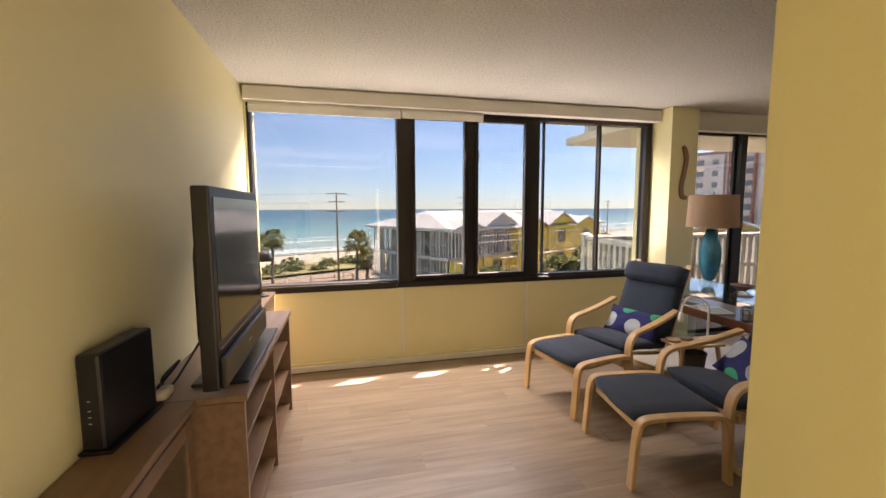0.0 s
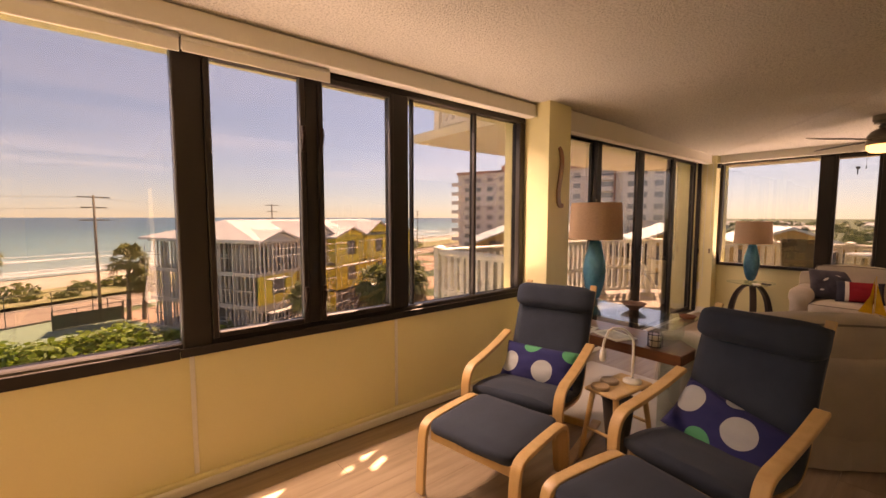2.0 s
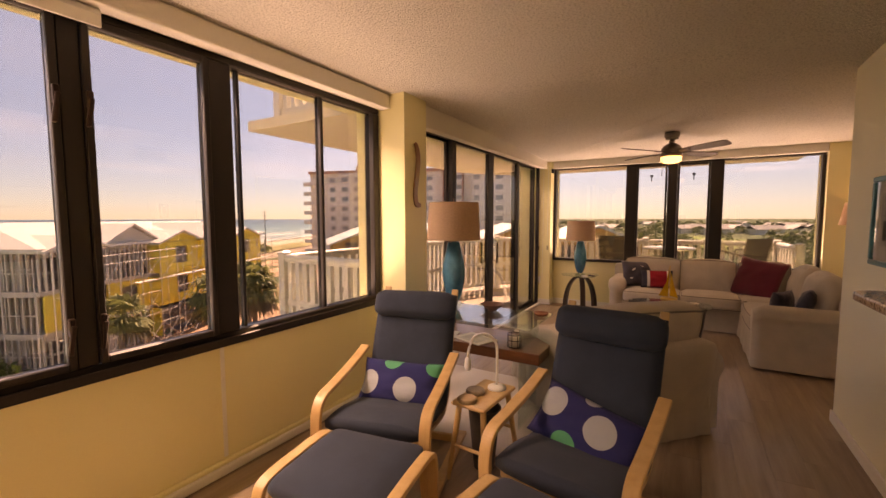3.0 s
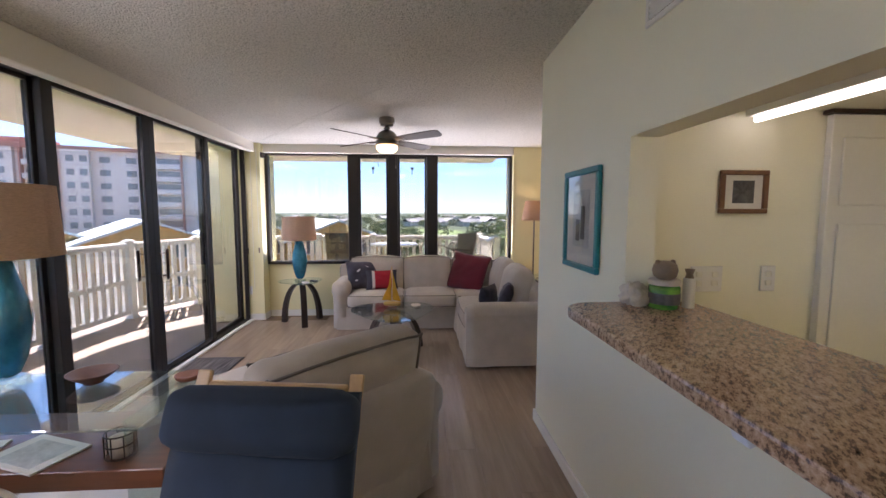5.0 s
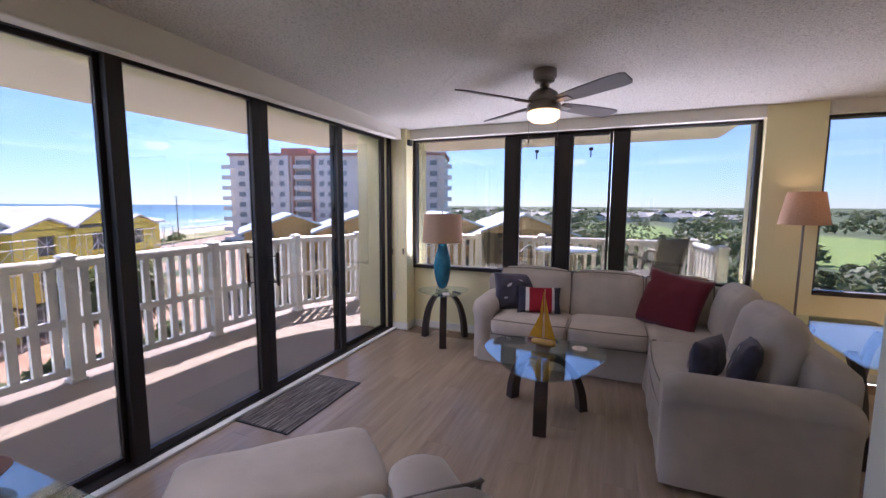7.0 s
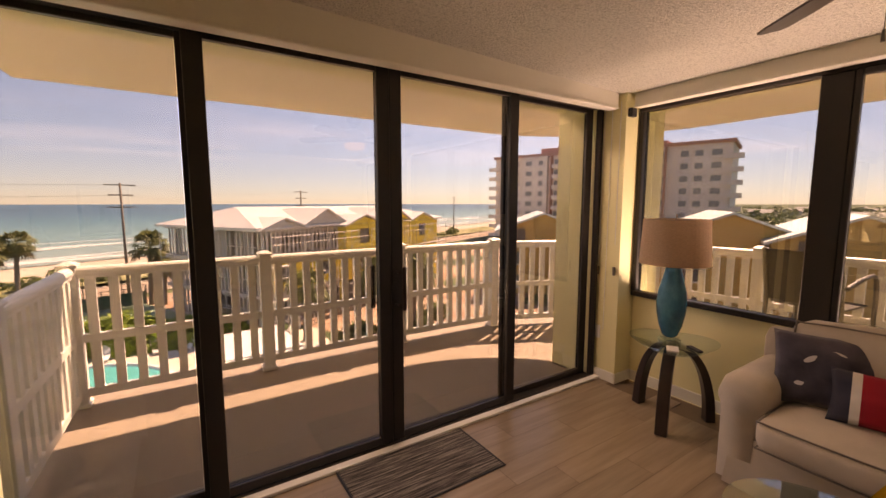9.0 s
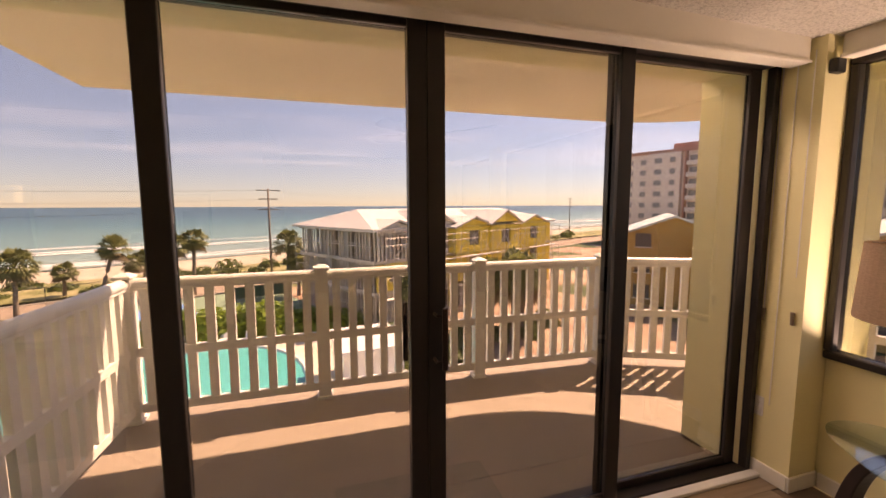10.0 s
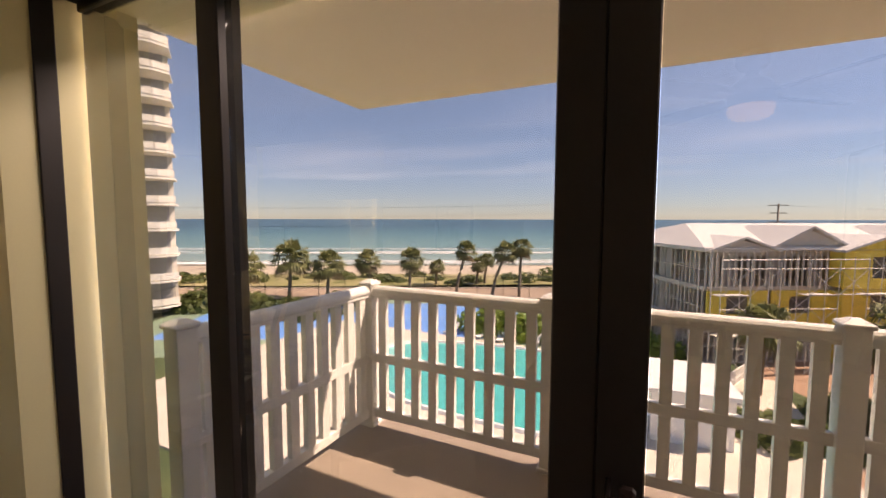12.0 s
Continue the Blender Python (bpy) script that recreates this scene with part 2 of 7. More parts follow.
M["espresso"] = wood("espresso_wood", (0.035, 0.018, 0.013), (0.016, 0.009, 0.007), 0.3, "z", 1.0, coat=0.3)
M["navy"] = fabric("charcoal_navy_cloth", (0.019, 0.032, 0.055), weave=500, sheen=0.06)
M["linen"] = fabric("beige_slipcover", (0.46, 0.40, 0.325), weave=350, vary=0.08)
M["piping"] = fabric("piping", (0.17, 0.145, 0.12), weave=500)
M["dots"] = dotted("spotted_cloth", (0.012, 0.016, 0.10), [(-0.20, -0.02, 0.072, (0.34, 0.38, 0.41)), (0.05, -0.045, 0.072, (0.34, 0.38, 0.41)), (-0.06, 0.125, 0.06, (0.02, 0.30, 0.16)), (0.22, 0.11, 0.065, (0.02, 0.30, 0.16)), (0.19, -0.19, 0.07, (0.02, 0.30, 0.16))])
M["dots_low"] = dotted("spotted_cloth_turned", (0.012, 0.016, 0.10), [(-0.19, 0.045, 0.075, (0.34, 0.38, 0.41)), (0.075, 0.02, 0.075, (0.34, 0.38, 0.41)), (-0.06, -0.12, 0.062, (0.02, 0.30, 0.16)), (0.2, -0.13, 0.065, (0.02, 0.30, 0.16)), (-0.02, 0.16, 0.05, (0.34, 0.38, 0.41))])
M["maroon"] = fabric("maroon_cloth", (0.13, 0.008, 0.018), weave=300)
M["leafy"] = fabric("dark_patterned_cloth", (0.045, 0.04, 0.055), vary=0.6)
M["flag"] = striped("red_white_navy_cloth", "X", [(-0.25, (0.03, 0.03, 0.045)), (-0.13, (0.62, 0.58, 0.52)), (-0.095, (0.33, 0.01, 0.02)), (0.12, (0.62, 0.58, 0.52)), (0.145, (0.03, 0.03, 0.05))])
M["motif"] = surface("printed_motif", (0.55, 0.53, 0.52), 0.9)
M["black"] = surface("black_plastic", (0.008, 0.008, 0.009), 0.42, vary=0.2, relief=0.03)
M["screen"] = surface("screen", (0.012, 0.012, 0.014), 0.12, vary=0.1, relief=0.0)
M["steel"] = surface("brushed_nickel", (0.24, 0.215, 0.19), 0.28, metal=1.0, vary=0.08, relief=0.05)
M["chrome"] = surface("chrome", (0.7, 0.7, 0.7), 0.12, metal=1.0, vary=0.05, relief=0.0)
M["blade"] = wood("fan_blade_wood", (0.10, 0.072, 0.055), (0.055, 0.038, 0.029), 0.4, "x", 1.0)
M["fan_glow"] = emitter("fan_lamp_glow", (1.0, 0.62, 0.26), 0.24)
M["tube_glow"] = emitter("tube_glow", (1.0, 0.92, 0.82), 0.26)
M["granite"] = granite("granite")
M["white"] = surface("white_gloss", (0.78, 0.78, 0.76), 0.3, vary=0.03, relief=0.03)
M["rail"] = surface("white_vinyl_rail", (0.78, 0.77, 0.73), 0.35, vary=0.04, relief=0.03)
M["stucco"] = surface("cream_stucco", (0.72, 0.68, 0.58), 0.9, vary=0.06, scale=1.5, fine=60, relief=0.5, depth=0.006)
M["soffit"] = surface("soffit_stucco", (0.88, 0.80, 0.66), 0.9, vary=0.06, scale=1.2, fine=45, relief=0.5, depth=0.006)
M["deck"] = surface("balcony_coating", (0.30, 0.24, 0.19), 0.8, vary=0.08, scale=1.5, fine=80, relief=0.3)
M["teal"] = surface("teal_frame", (0.005, 0.17, 0.19), 0.35, vary=0.15, relief=0.05)
M["brown_frame"] = wood("brown_frame", (0.19, 0.08, 0.035), (0.11, 0.045, 0.02), 0.4, "z")
M["paper"] = surface("art_paper", (0.70, 0.68, 0.62), 0.8, vary=0.08, scale=9, relief=0.0)
M["art"] = surface("art_wash", (0.50, 0.50, 0.48), 0.8, vary=0.3, scale=7, relief=0.0)
M["ink"] = surface("ink", (0.10, 0.10, 0.095), 0.8, vary=0.5, scale=40, relief=0.0)
M["rug"] = woven("flat_weave_mat")
M["boomerang"] = wood("boomerang_wood", (0.33, 0.15, 0.05), (0.20, 0.08, 0.025), 0.3, "z", coat=0.4)
M["amber"] = surface("amber_sail", (0.80, 0.48, 0.06), 0.25, metal=0.35, vary=0.2, scale=8, relief=0.05)
M["brass"] = surface("brass", (0.60, 0.40, 0.14), 0.3, metal=1.0, relief=0.05)
M["pale"] = surface("pale_ceramic", (0.62, 0.55, 0.46), 0.6, vary=0.2, scale=20, relief=0.2)
M["terracotta"] = surface("terracotta", (0.20, 0.065, 0.025), 0.7, vary=0.2, scale=10, relief=0.1)
M["coaster"] = surface("cork_coaster", (0.36, 0.25, 0.15), 0.8)
M["taupe"] = surface("taupe_ceramic", (0.22, 0.17, 0.12), 0.5, vary=0.2, scale=12)
M["bin"] = surface("dark_bin", (0.045, 0.038, 0.032), 0.6, vary=0.15, scale=8)
M["mat"] = surface("clear_floor_mat", (0.56, 0.52, 0.46), 0.35, vary=0.04)


def lamp_glass(name):
    m, nt, b = material(name)
    at = coords(nt, (1, 1, 0.6))
    nt.links.new(ramp(nt, noisy(nt, at, 9.0, 5.0), (0.3, (0.01, 0.13, 0.24)), (0.7, (0.06, 0.36, 0.52))), b.inputs["Base Color"])
    b.inputs["Roughness"].default_value = 0.08
    b.inputs["Transmission Weight"].default_value = 0.35
    return m


def shade_cloth(name, color):
    m, nt, b = material(name)
    tl, mix, df = nt.nodes.new("ShaderNodeBsdfTranslucent"), nt.nodes.new("ShaderNodeMixShader"), nt.nodes.new("ShaderNodeBsdfDiffuse")
    col = ramp(nt, noisy(nt, coords(nt, (60, 60, 260)), 1.0, 3.0), (0.3, shade(color, 0.88)), (0.7, shade(color, 1.08)))
    nt.links.new(col, tl.inputs[0])
    nt.links.new(col, df.inputs[0])
    mix.inputs[0].default_value = 0.45
    nt.links.new(df.outputs[0], mix.inputs[1])
    nt.links.new(tl.outputs[0], mix.inputs[2])
    nt.links.new(mix.outputs[0], nt.nodes["Material Output"].inputs[0])
    return m


def candle_glass(name):
    m, nt, b = material(name)
    b.inputs["Base Color"].default_value = (0.03, 0.20, 0.03, 1)
    b.inputs["Roughness"].default_value = 0.06
    b.inputs["Coat Weight"].default_value = 0.6
    nt.links.new(ramp(nt, noisy(nt, coords(nt, (1, 1, 2)), 14.0, 3.0), (0.35, (0.02, 0.16, 0.03)), (0.65, (0.16, 0.40, 0.05))), b.inputs["Base Color"])
    return m


M["blue_glass"] = lamp_glass("blue_art_glass")
M["shade"] = shade_cloth("lampshade_linen", (0.60, 0.45, 0.33))
M["green_glass"] = candle_glass("green_candle_glass")


# ---- mesh helpers ----
def box(x0, y0, z0, x1, y1, z1, bev=0.0, seg=1):
    bm = bmesh.new()
    bmesh.ops.create_cube(bm, size=1.0, matrix=Matrix.LocRotScale(((x0 + x1) / 2, (y0 + y1) / 2, (z0 + z1) / 2), None, (abs(x1 - x0), abs(y1 - y0), abs(z1 - z0))))
    if bev:
        bmesh.ops.bevel(bm, geom=bm.edges[:], offset=bev, segments=seg, affect="EDGES", profile=0.5)
    return bm


def cyl(r0, r1, z0, z1, seg=20, at=(0, 0)):
    bm = bmesh.new()
    bmesh.ops.create_cone(bm, cap_ends=True, segments=seg, radius1=r0, radius2=r1, depth=z1 - z0, matrix=Matrix.Translation((at[0], at[1], (z0 + z1) / 2)))
    return bm


def lathe(profile, seg=32, at=(0, 0, 0)):
    bm = bmesh.new()
    rings = [[bm.verts.new((at[0] + r * math.cos(2 * math.pi * k / seg), at[1] + r * math.sin(2 * math.pi * k / seg), at[2] + z)) for k in range(seg)] for r, z in profile]
    for a, b in zip(rings, rings[1:]):
        for k in range(seg):
            bm.faces.new((a[k], a[(k + 1) % seg], b[(k + 1) % seg], b[k]))
    if profile[0][0] > 1e-4:
        bm.faces.new(rings[0][::-1])
    if profile[-1][0] > 1e-4:
        bm.faces.new(rings[-1])
    bmesh.ops.remove_doubles(bm, verts=bm.verts[:], dist=1e-5)
    return bm


def tube(points, r, seg=8, taper=1.0):
    """A round bar along points."""
    bm = bmesh.new()
    pts = [Vector(p) for p in points]
    rings = []
    for i, p in enumerate(pts):
        d = (pts[min(i + 1, len(pts) - 1)] - pts[max(i - 1, 0)]).normalized()
        side = d.cross(Vector((0, 0, 1)) if abs(d.z) < 0.95 else Vector((1, 0, 0))).normalized()
        up = side.cross(d)
        rr = r * (1 + (taper - 1) * i / max(1, len(pts) - 1))
        rings.append([bm.verts.new(p + rr * (math.cos(2 * math.pi * k / seg) * side + math.sin(2 * math.pi * k / seg) * up)) for k in range(seg)])
    for a, b in zip(rings, rings[1:]):
        for k in range(seg):
            bm.faces.new((a[k], a[(k + 1) % seg], b[(k + 1) % seg], b[k]))
    bm.faces.new(rings[0][::-1])
    bm.faces.new(rings[-1])
    return bm


def strip(path, y0, y1, thick, bev=0.0, taper=None):
    """A bent slat: a path in x and z, swept from y0 to y1 with a thickness."""
    bm = bmesh.new()
    pts = [Vector((p[0], p[1])) for p in path]
    rows = []
    for i, p in enumerate(pts):
        d = (pts[min(i + 1, len(pts) - 1)] - pts[max(i - 1, 0)]).normalized()
        n = Vector((-d.y, d.x)) * thick / 2 * (taper[i] if taper else 1)
        rows.append([bm.verts.new((q.x, y, q.y)) for q, y in ((p + n, y0), (p + n, y1), (p - n, y1), (p - n, y0))])
    for a, b in zip(rows, rows[1:]):
        for k in range(4):
            bm.faces.new((a[k], a[(k + 1) % 4], b[(k + 1) % 4], b[k]))
    bm.faces.new(rows[0][::-1])
    bm.faces.new(rows[-1])
    bmesh.ops.recalc_face_normals(bm, faces=bm.faces[:])
    if bev:
        sharp = [e for e in bm.edges if len(e.link_faces) == 2 and e.calc_face_angle() > 0.9]
        bmesh.ops.bevel(bm, geom=sharp, offset=bev, segments=2, affect="EDGES", profile=0.5)
    return bm


def smooth_path(points, n=6):
    """Catmull-Rom through points of any size."""
    pts = [Vector(p) for p in points]
    out = []
    for i in range(len(pts) - 1):
        a, b, c, d = pts[max(i - 1, 0)], pts[i], pts[i + 1], pts[min(i + 2, len(pts) - 1)]
        for k in range(n):
            t = k / n
            out.append(0.5 * (2 * b + (c - a) * t + (2 * a - 5 * b + 4 * c - d) * t * t + (3 * b - a - 3 * c + d) * t ** 3))
    return [tuple(p) for p in out] + [tuple(pts[-1])]


def soft_box(w, d, h, r, bulge=0.0, cuts=9, wrinkle=0.0, seed=0.0, m=Matrix()):
    """A stuffed block: rounded, bulging and a little creased; centred, w along x, d along y."""
    bm = bmesh.new()
    bmesh.ops.create_cube(bm, size=2.0)
    bmesh.ops.subdivide_edges(bm, edges=bm.edges[:], cuts=cuts, use_grid_fill=True)
    half = Vector((w, d, h)) / 2
    r = min(r, min(half) * 0.98)
    for v in bm.verts:
        u = v.co.copy()
        p = Vector([math.copysign(abs(c) ** 0.85, c) * s for c, s in zip(u, half)])
        inner = Vector([max(-(s - r), min(s - r, c)) for c, s in zip(p, half)])
        off = p - inner
        if off.length > 1e-6:
            p = inner + off.normalized() * min(r, off.length if max(abs(c) for c in off) < r * 0.999 and sum(abs(c) > 1e-6 for c in off) < 2 else r)
        k = [1 - c * c for c in u]
        p += Vector((u.x * k[1] * k[2], u.y * k[0] * k[2], u.z * k[0] * k[1])) * bulge
        if wrinkle:
            q = p * 7 + Vector((seed, seed * 2, 0))
            p += Vector((noise.noise(q), noise.noise(q + Vector((9, 0, 0))), noise.noise(q + Vector((0, 9, 0))))) * wrinkle
        v.co = m @ p
    return bm


def pillow(w, d, h, seed=0.0):
    """A throw pillow with pinched corners, thickest in its middle."""
    bm = bmesh.new()
    bmesh.ops.create_grid(bm, x_segments=16, y_segments=16, size=1.0)
    top = bm.verts[:]
    grid = {(round(v.co.x, 3), round(v.co.y, 3)): v for v in top}
    low = {}
    for k, v in grid.items():
        edge = max(abs(k[0]), abs(k[1])) > 0.999
        low[k] = v if edge else bm.verts.new((k[0], k[1], -1))
    for f in bm.faces[:]:
        ks = [(round(v.co.x, 3), round(v.co.y, 3)) for v in f.verts]
        bm.faces.new([low[k] for k in reversed(ks)])
    for v in bm.verts:
        x, y, side = v.co.x, v.co.y, -1 if v.co.z < 0 else 1
        t = max(0.0, (1 - x * x) * (1 - y * y)) ** 0.42
        q = Vector((x * 2 + seed, y * 2, side))
        v.co = Vector((x * w / 2 * (1 - 0.07 * (1 - y * y)), y * d / 2 * (1 - 0.07 * (1 - x * x)), side * t * h / 2 + 0.012 * noise.noise(q * 1.5)))
    return bm


def merged(*bms):
    out = bmesh.new()
    for b in bms:
        me = bpy.data.meshes.new("temporary")
        b.to_mesh(me)
        out.from_mesh(me)
        bpy.data.meshes.remove(me)
        b.free()
    return out


def turned(bm, m):
    bmesh.ops.transform(bm, matrix=m, verts=bm.verts[:])
    return bm


def part(name, bm, mat, parent=None, label="", smooth=False, at=None):
    """One bmesh as one mesh object, under a thing or a part."""
    me = bpy.data.meshes.new(name)
    bmesh.ops.recalc_face_normals(bm, faces=bm.faces[:])
    bm.to_mesh(me)
    bm.free()
    me.materials.append(mat)
    if smooth:
        me.polygons.foreach_set("use_smooth", [True] * len(me.polygons))
    ob = new(name, me)
    if parent:
        ob.parent = parent
    if at is not None:
        ob.matrix_basis = at
    if label:
        ob["label"] = label
    return ob


def shared(name, me, parent, m):
    """Another piece on mesh data that alike pieces share."""
    ob = new(name, me)
    ob.parent = parent
    ob.matrix_basis = m
    return ob


def thing(name, label, category, m=Matrix(), group="", kind=""):
    ob = new(name)
    ob.matrix_basis = m
    return tagged(ob, label, category, group, kind)


def setting(name, bm, mat, label="", category="", smooth=False):
    return tagged(part(name, bm, mat, smooth=smooth), label, category or name.split("_")[0], kind="structure")


T = Matrix.Translation


def spin(deg, axis="Z"):
    return Matrix.Rotation(radians(deg), 4, axis)


def hide_shadow(ob):
    ob.visible_shadow = False
    return ob

# ---- the room's shell ----
CEIL, XL, XR, YW, YO, YB = 2.52, -0.33, 8.07, 4.14, 4.5, -1.9
BACK = -2.4


def wall(name, *boxes, mat="wall"):
    return setting(name, merged(*[box(*b) for b in boxes]), M[mat], "pale yellow painted wall", "wall")


wall("wall_north", (-0.45, YW, 0, 3.76, 4.285, 0.765), (-0.45, 4.2852, 0, 3.76, YO, 0.58), (-0.45, YW, 2.41, 3.76, YO, 2.62), (-0.45, YW, 0.765, -0.315, YO, 2.41))
# pilaster between the windows and the sliding doors, and the corner column
wall("wall_pilaster", (3.762, 3.9, 0, 4.092, 4.32, 2.62), (3.762, 4.32, 0, 3.85, 4.42, 2.62))
wall("wall_door_head", (4.094, 4.02, 2.36, 7.80, YO, 2.62))
wall("wall_corner", (7.802, 4.1, 0, 8.42, YO, 2.62), (7.86, 3.86, 0, 8.42, 4.098, 2.62))
wall("wall_east", (8.072, 0.36, 0, 8.14, 3.858, 0.755), (8.1402, 0.36, 0, 8.42, 3.858, 0.60), (8.072, 0.36, 2.335, 8.42, 3.858, 2.62), (8.074, -1.9, 0, 8.14, -0.07, 0.755), (8.1402, -1.9, 0, 8.42, -0.07, 0.60), (8.074, -1.9, 2.335, 8.42, -0.07, 2.62), (8.074, -1.9, 0.757, 8.42, -1.5, 2.333))
wall("wall_east_column", (7.955, -0.068, 0, 8.42, 0.358, 2.62))
wall("wall_west", (-0.45, BACK, 0, XL, YW - 0.002, 2.62))
# kitchen partition with its pass-through
wall("wall_kitchen", (1.35, 0.78, 0, 4.89, 0.9, 1.087), (1.35, 0.78, 1.80, 4.89, 0.9, 2.62), (1.35, 0.78, 1.087, 1.7, 0.9, 1.80), (3.71, 0.78, 1.087, 4.89, 0.9, 1.80), mat="kitchen_wall")
wall("wall_kitchen_end", (3.85, YB, 0, 4.888, 0.778, 2.62), mat="kitchen_wall")
# the gap is an added, unseen opening for the hall fill lamp
wall("wall_hall", (1.237, -0.9, 0, 1.35, 0.9, 2.62), (1.237, BACK, 0, 1.35, -1.7, 2.62), (1.237, -1.7, 1.95, 1.35, -0.9, 2.62))
wall("wall_kitchen_back", (1.352, -2.02, 0, 3.848, YB, 2.62), mat="kitchen_wall")
wall("wall_south", (4.89, -2.02, 0, 8.42, YB - 0.002, 2.62))
wall("wall_hall_end", (-0.45, BACK - 0.12, 0, 1.35, BACK - 0.002, 2.62))


def ceiling_at(x):
    """Height of the ceiling, which falls a little towards the far end."""
    return CEIL - 0.1 * max(0.0, x - 3.9) / 4.17


def ceiling_sheet():
    bm = bmesh.new()
    rows = [[bm.verts.new((x, y, z)) for y, z in ((-2.6, ceiling_at(x)), (4.139, ceiling_at(x)), (4.139, 2.70), (-2.6, 2.70))] for x in (-0.5, 3.9, 8.45)]
    for a, b in zip(rows, rows[1:]):
        for k in range(4):
            bm.faces.new((a[k], a[(k + 1) % 4], b[(k + 1) % 4], b[k]))
    bm.faces.new(rows[0])
    bm.faces.new(rows[-1][::-1])
    return bm


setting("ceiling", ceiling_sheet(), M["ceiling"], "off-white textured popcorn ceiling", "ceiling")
setting("ceiling_kitchen", box(1.352, -1.89, 1.95, 3.848, 0.778, 2.0), M["kitchen_wall"], "low cream kitchen ceiling", "ceiling")
setting("trim_ceiling_seam", turned(box(-0.01, -1.6, 0, 0.01, 1.6, 0.004), T((6.75, 3.02, ceiling_at(6.75) - 0.004)) @ spin(1.37, "Y") @ spin(-52)), M["ceiling"], "faint taped seam in the ceiling", "trim")

setting("baseboard_north", merged(box(-0.1, 4.112, 0.0555, 3.76, 4.139, 0.078, 0.006, 2), box(3.75, 3.885, 0, 4.092, 3.899, 0.078, 0.004)), M["wall"], "yellow painted ledge along the foot of the wall", "baseboard")
setting("baseboard_heater", box(-0.1, 4.095, 0.0, 3.72, 4.121, 0.055, 0.01, 2), M["trim"], "low cream skirting along the window wall", "baseboard")
setting("baseboard_corner", merged(box(7.845, 3.845, 0, 8.07, 3.859, 0.09, 0.004), box(7.845, 3.86, 0, 7.859, 4.09, 0.09, 0.004)), M["trim"], "cream painted baseboard", "baseboard")
setting("baseboard_east", box(8.056, -1.88, 0, 8.071, 3.84, 0.09, 0.004), M["trim"], "cream painted baseboard", "baseboard")
setting("baseboard_kitchen", merged(box(1.24, 0.901, 0, 4.905, 0.915, 0.085, 0.004), box(4.891, -1.85, 0, 4.905, 0.9, 0.085, 0.004)), M["trim"], "white painted baseboard", "baseboard")
for k, x in enumerate((1.0, 2.29)):
    setting("trim_panel_seam_%d" % (k + 1), box(x - 0.012, 4.128, 0.09, x + 0.012, 4.1385, 0.763, 0.003), M["trim"], "raised joint strip on the wall panel", "trim")


# ---- windows ----
def frame_bars(parent, bars, mat="bronze", bev=0.006):
    for b in bars:
        part("window_frame", box(*b, bev), M[mat], parent)


def panes(parent, items):
    for b in items:
        hide_shadow(part("pane", box(*b), M["glass"], parent))


win = thing("window_1", "wide dark bronze framed window above a low yellow wall", "window", kind="structure")
Y0, Y1, ZB, ZT = 4.165, 4.27, 0.767, 2.408
frame_bars(win, [(-0.315, Y0, ZB, 0.966, Y1, 0.812), (1.109, Y0, ZB, 3.758, Y1, 0.812), (-0.315, Y0, 2.365, 3.758, Y1, ZT), (-0.313, Y0, 0.814, -0.285, Y1, 2.363),
                 (0.968, Y0 - 0.012, ZB, 1.107, Y1, 2.363), (2.288, Y0 - 0.012, 0.814, 2.422, Y1, 2.363), (3.685, Y0, 0.814, 3.757, Y1, 2.363), (1.652, Y0 - 0.012, 0.814, 1.732, Y1, 2.363)])
# casement sashes stand a little proud
for a, b in ((1.109, 1.650), (1.734, 2.286)):
    sash = part("casement", merged(box(a, 4.14, 0.816, a + 0.03, 4.2, 2.36, 0.004), box(b - 0.03, 4.14, 0.816, b, 4.2, 2.36, 0.004), box(a + 0.031, 4.14, 0.816, b - 0.031, 4.2, 0.85, 0.004), box(a + 0.031, 4.14, 2.325, b - 0.031, 4.2, 2.36, 0.004)), M["bronze"], win, "slim opening sash")
    hx = 1.635 if a < 1.5 else 1.749
    for z in (1.0, 1.99):
        part("latch", merged(box(hx - 0.012, 4.118, z - 0.03, hx + 0.012, 4.139, z + 0.05, 0.004), turned(box(-0.008, -0.03, -0.11, 0.012, -0.012, 0.02, 0.004), T((hx, 4.142, z)) @ spin(8, "Y"))), M["grip"], sash, "small bronze latch")
frame_bars(win, [(2.484, 4.2, 0.814, 2.502, 4.24, 2.363), (3.122, 4.19, 0.814, 3.15, 4.25, 2.363)], bev=0.003)
part("window_sill", box(-0.315, 4.126, 0.738, 0.948, 4.1395, 0.80, 0.003), M["bronze"], win, "dark bronze lower flange")
part("window_sill", box(0.95, 4.126, 0.742, 3.757, 4.1395, 0.79, 0.003), M["bronze"], win, "dark bronze lower flange")
panes(win, [(-0.284, 4.215, 0.813, 0.967, 4.221, 2.364), (1.141, 4.165, 0.851, 1.618, 4.171, 2.324), (1.766, 4.165, 0.851, 2.254, 4.171, 2.324), (2.423, 4.215, 0.813, 3.121, 4.221, 2.364), (3.151, 4.212, 0.813, 3.684, 4.218, 2.364)])

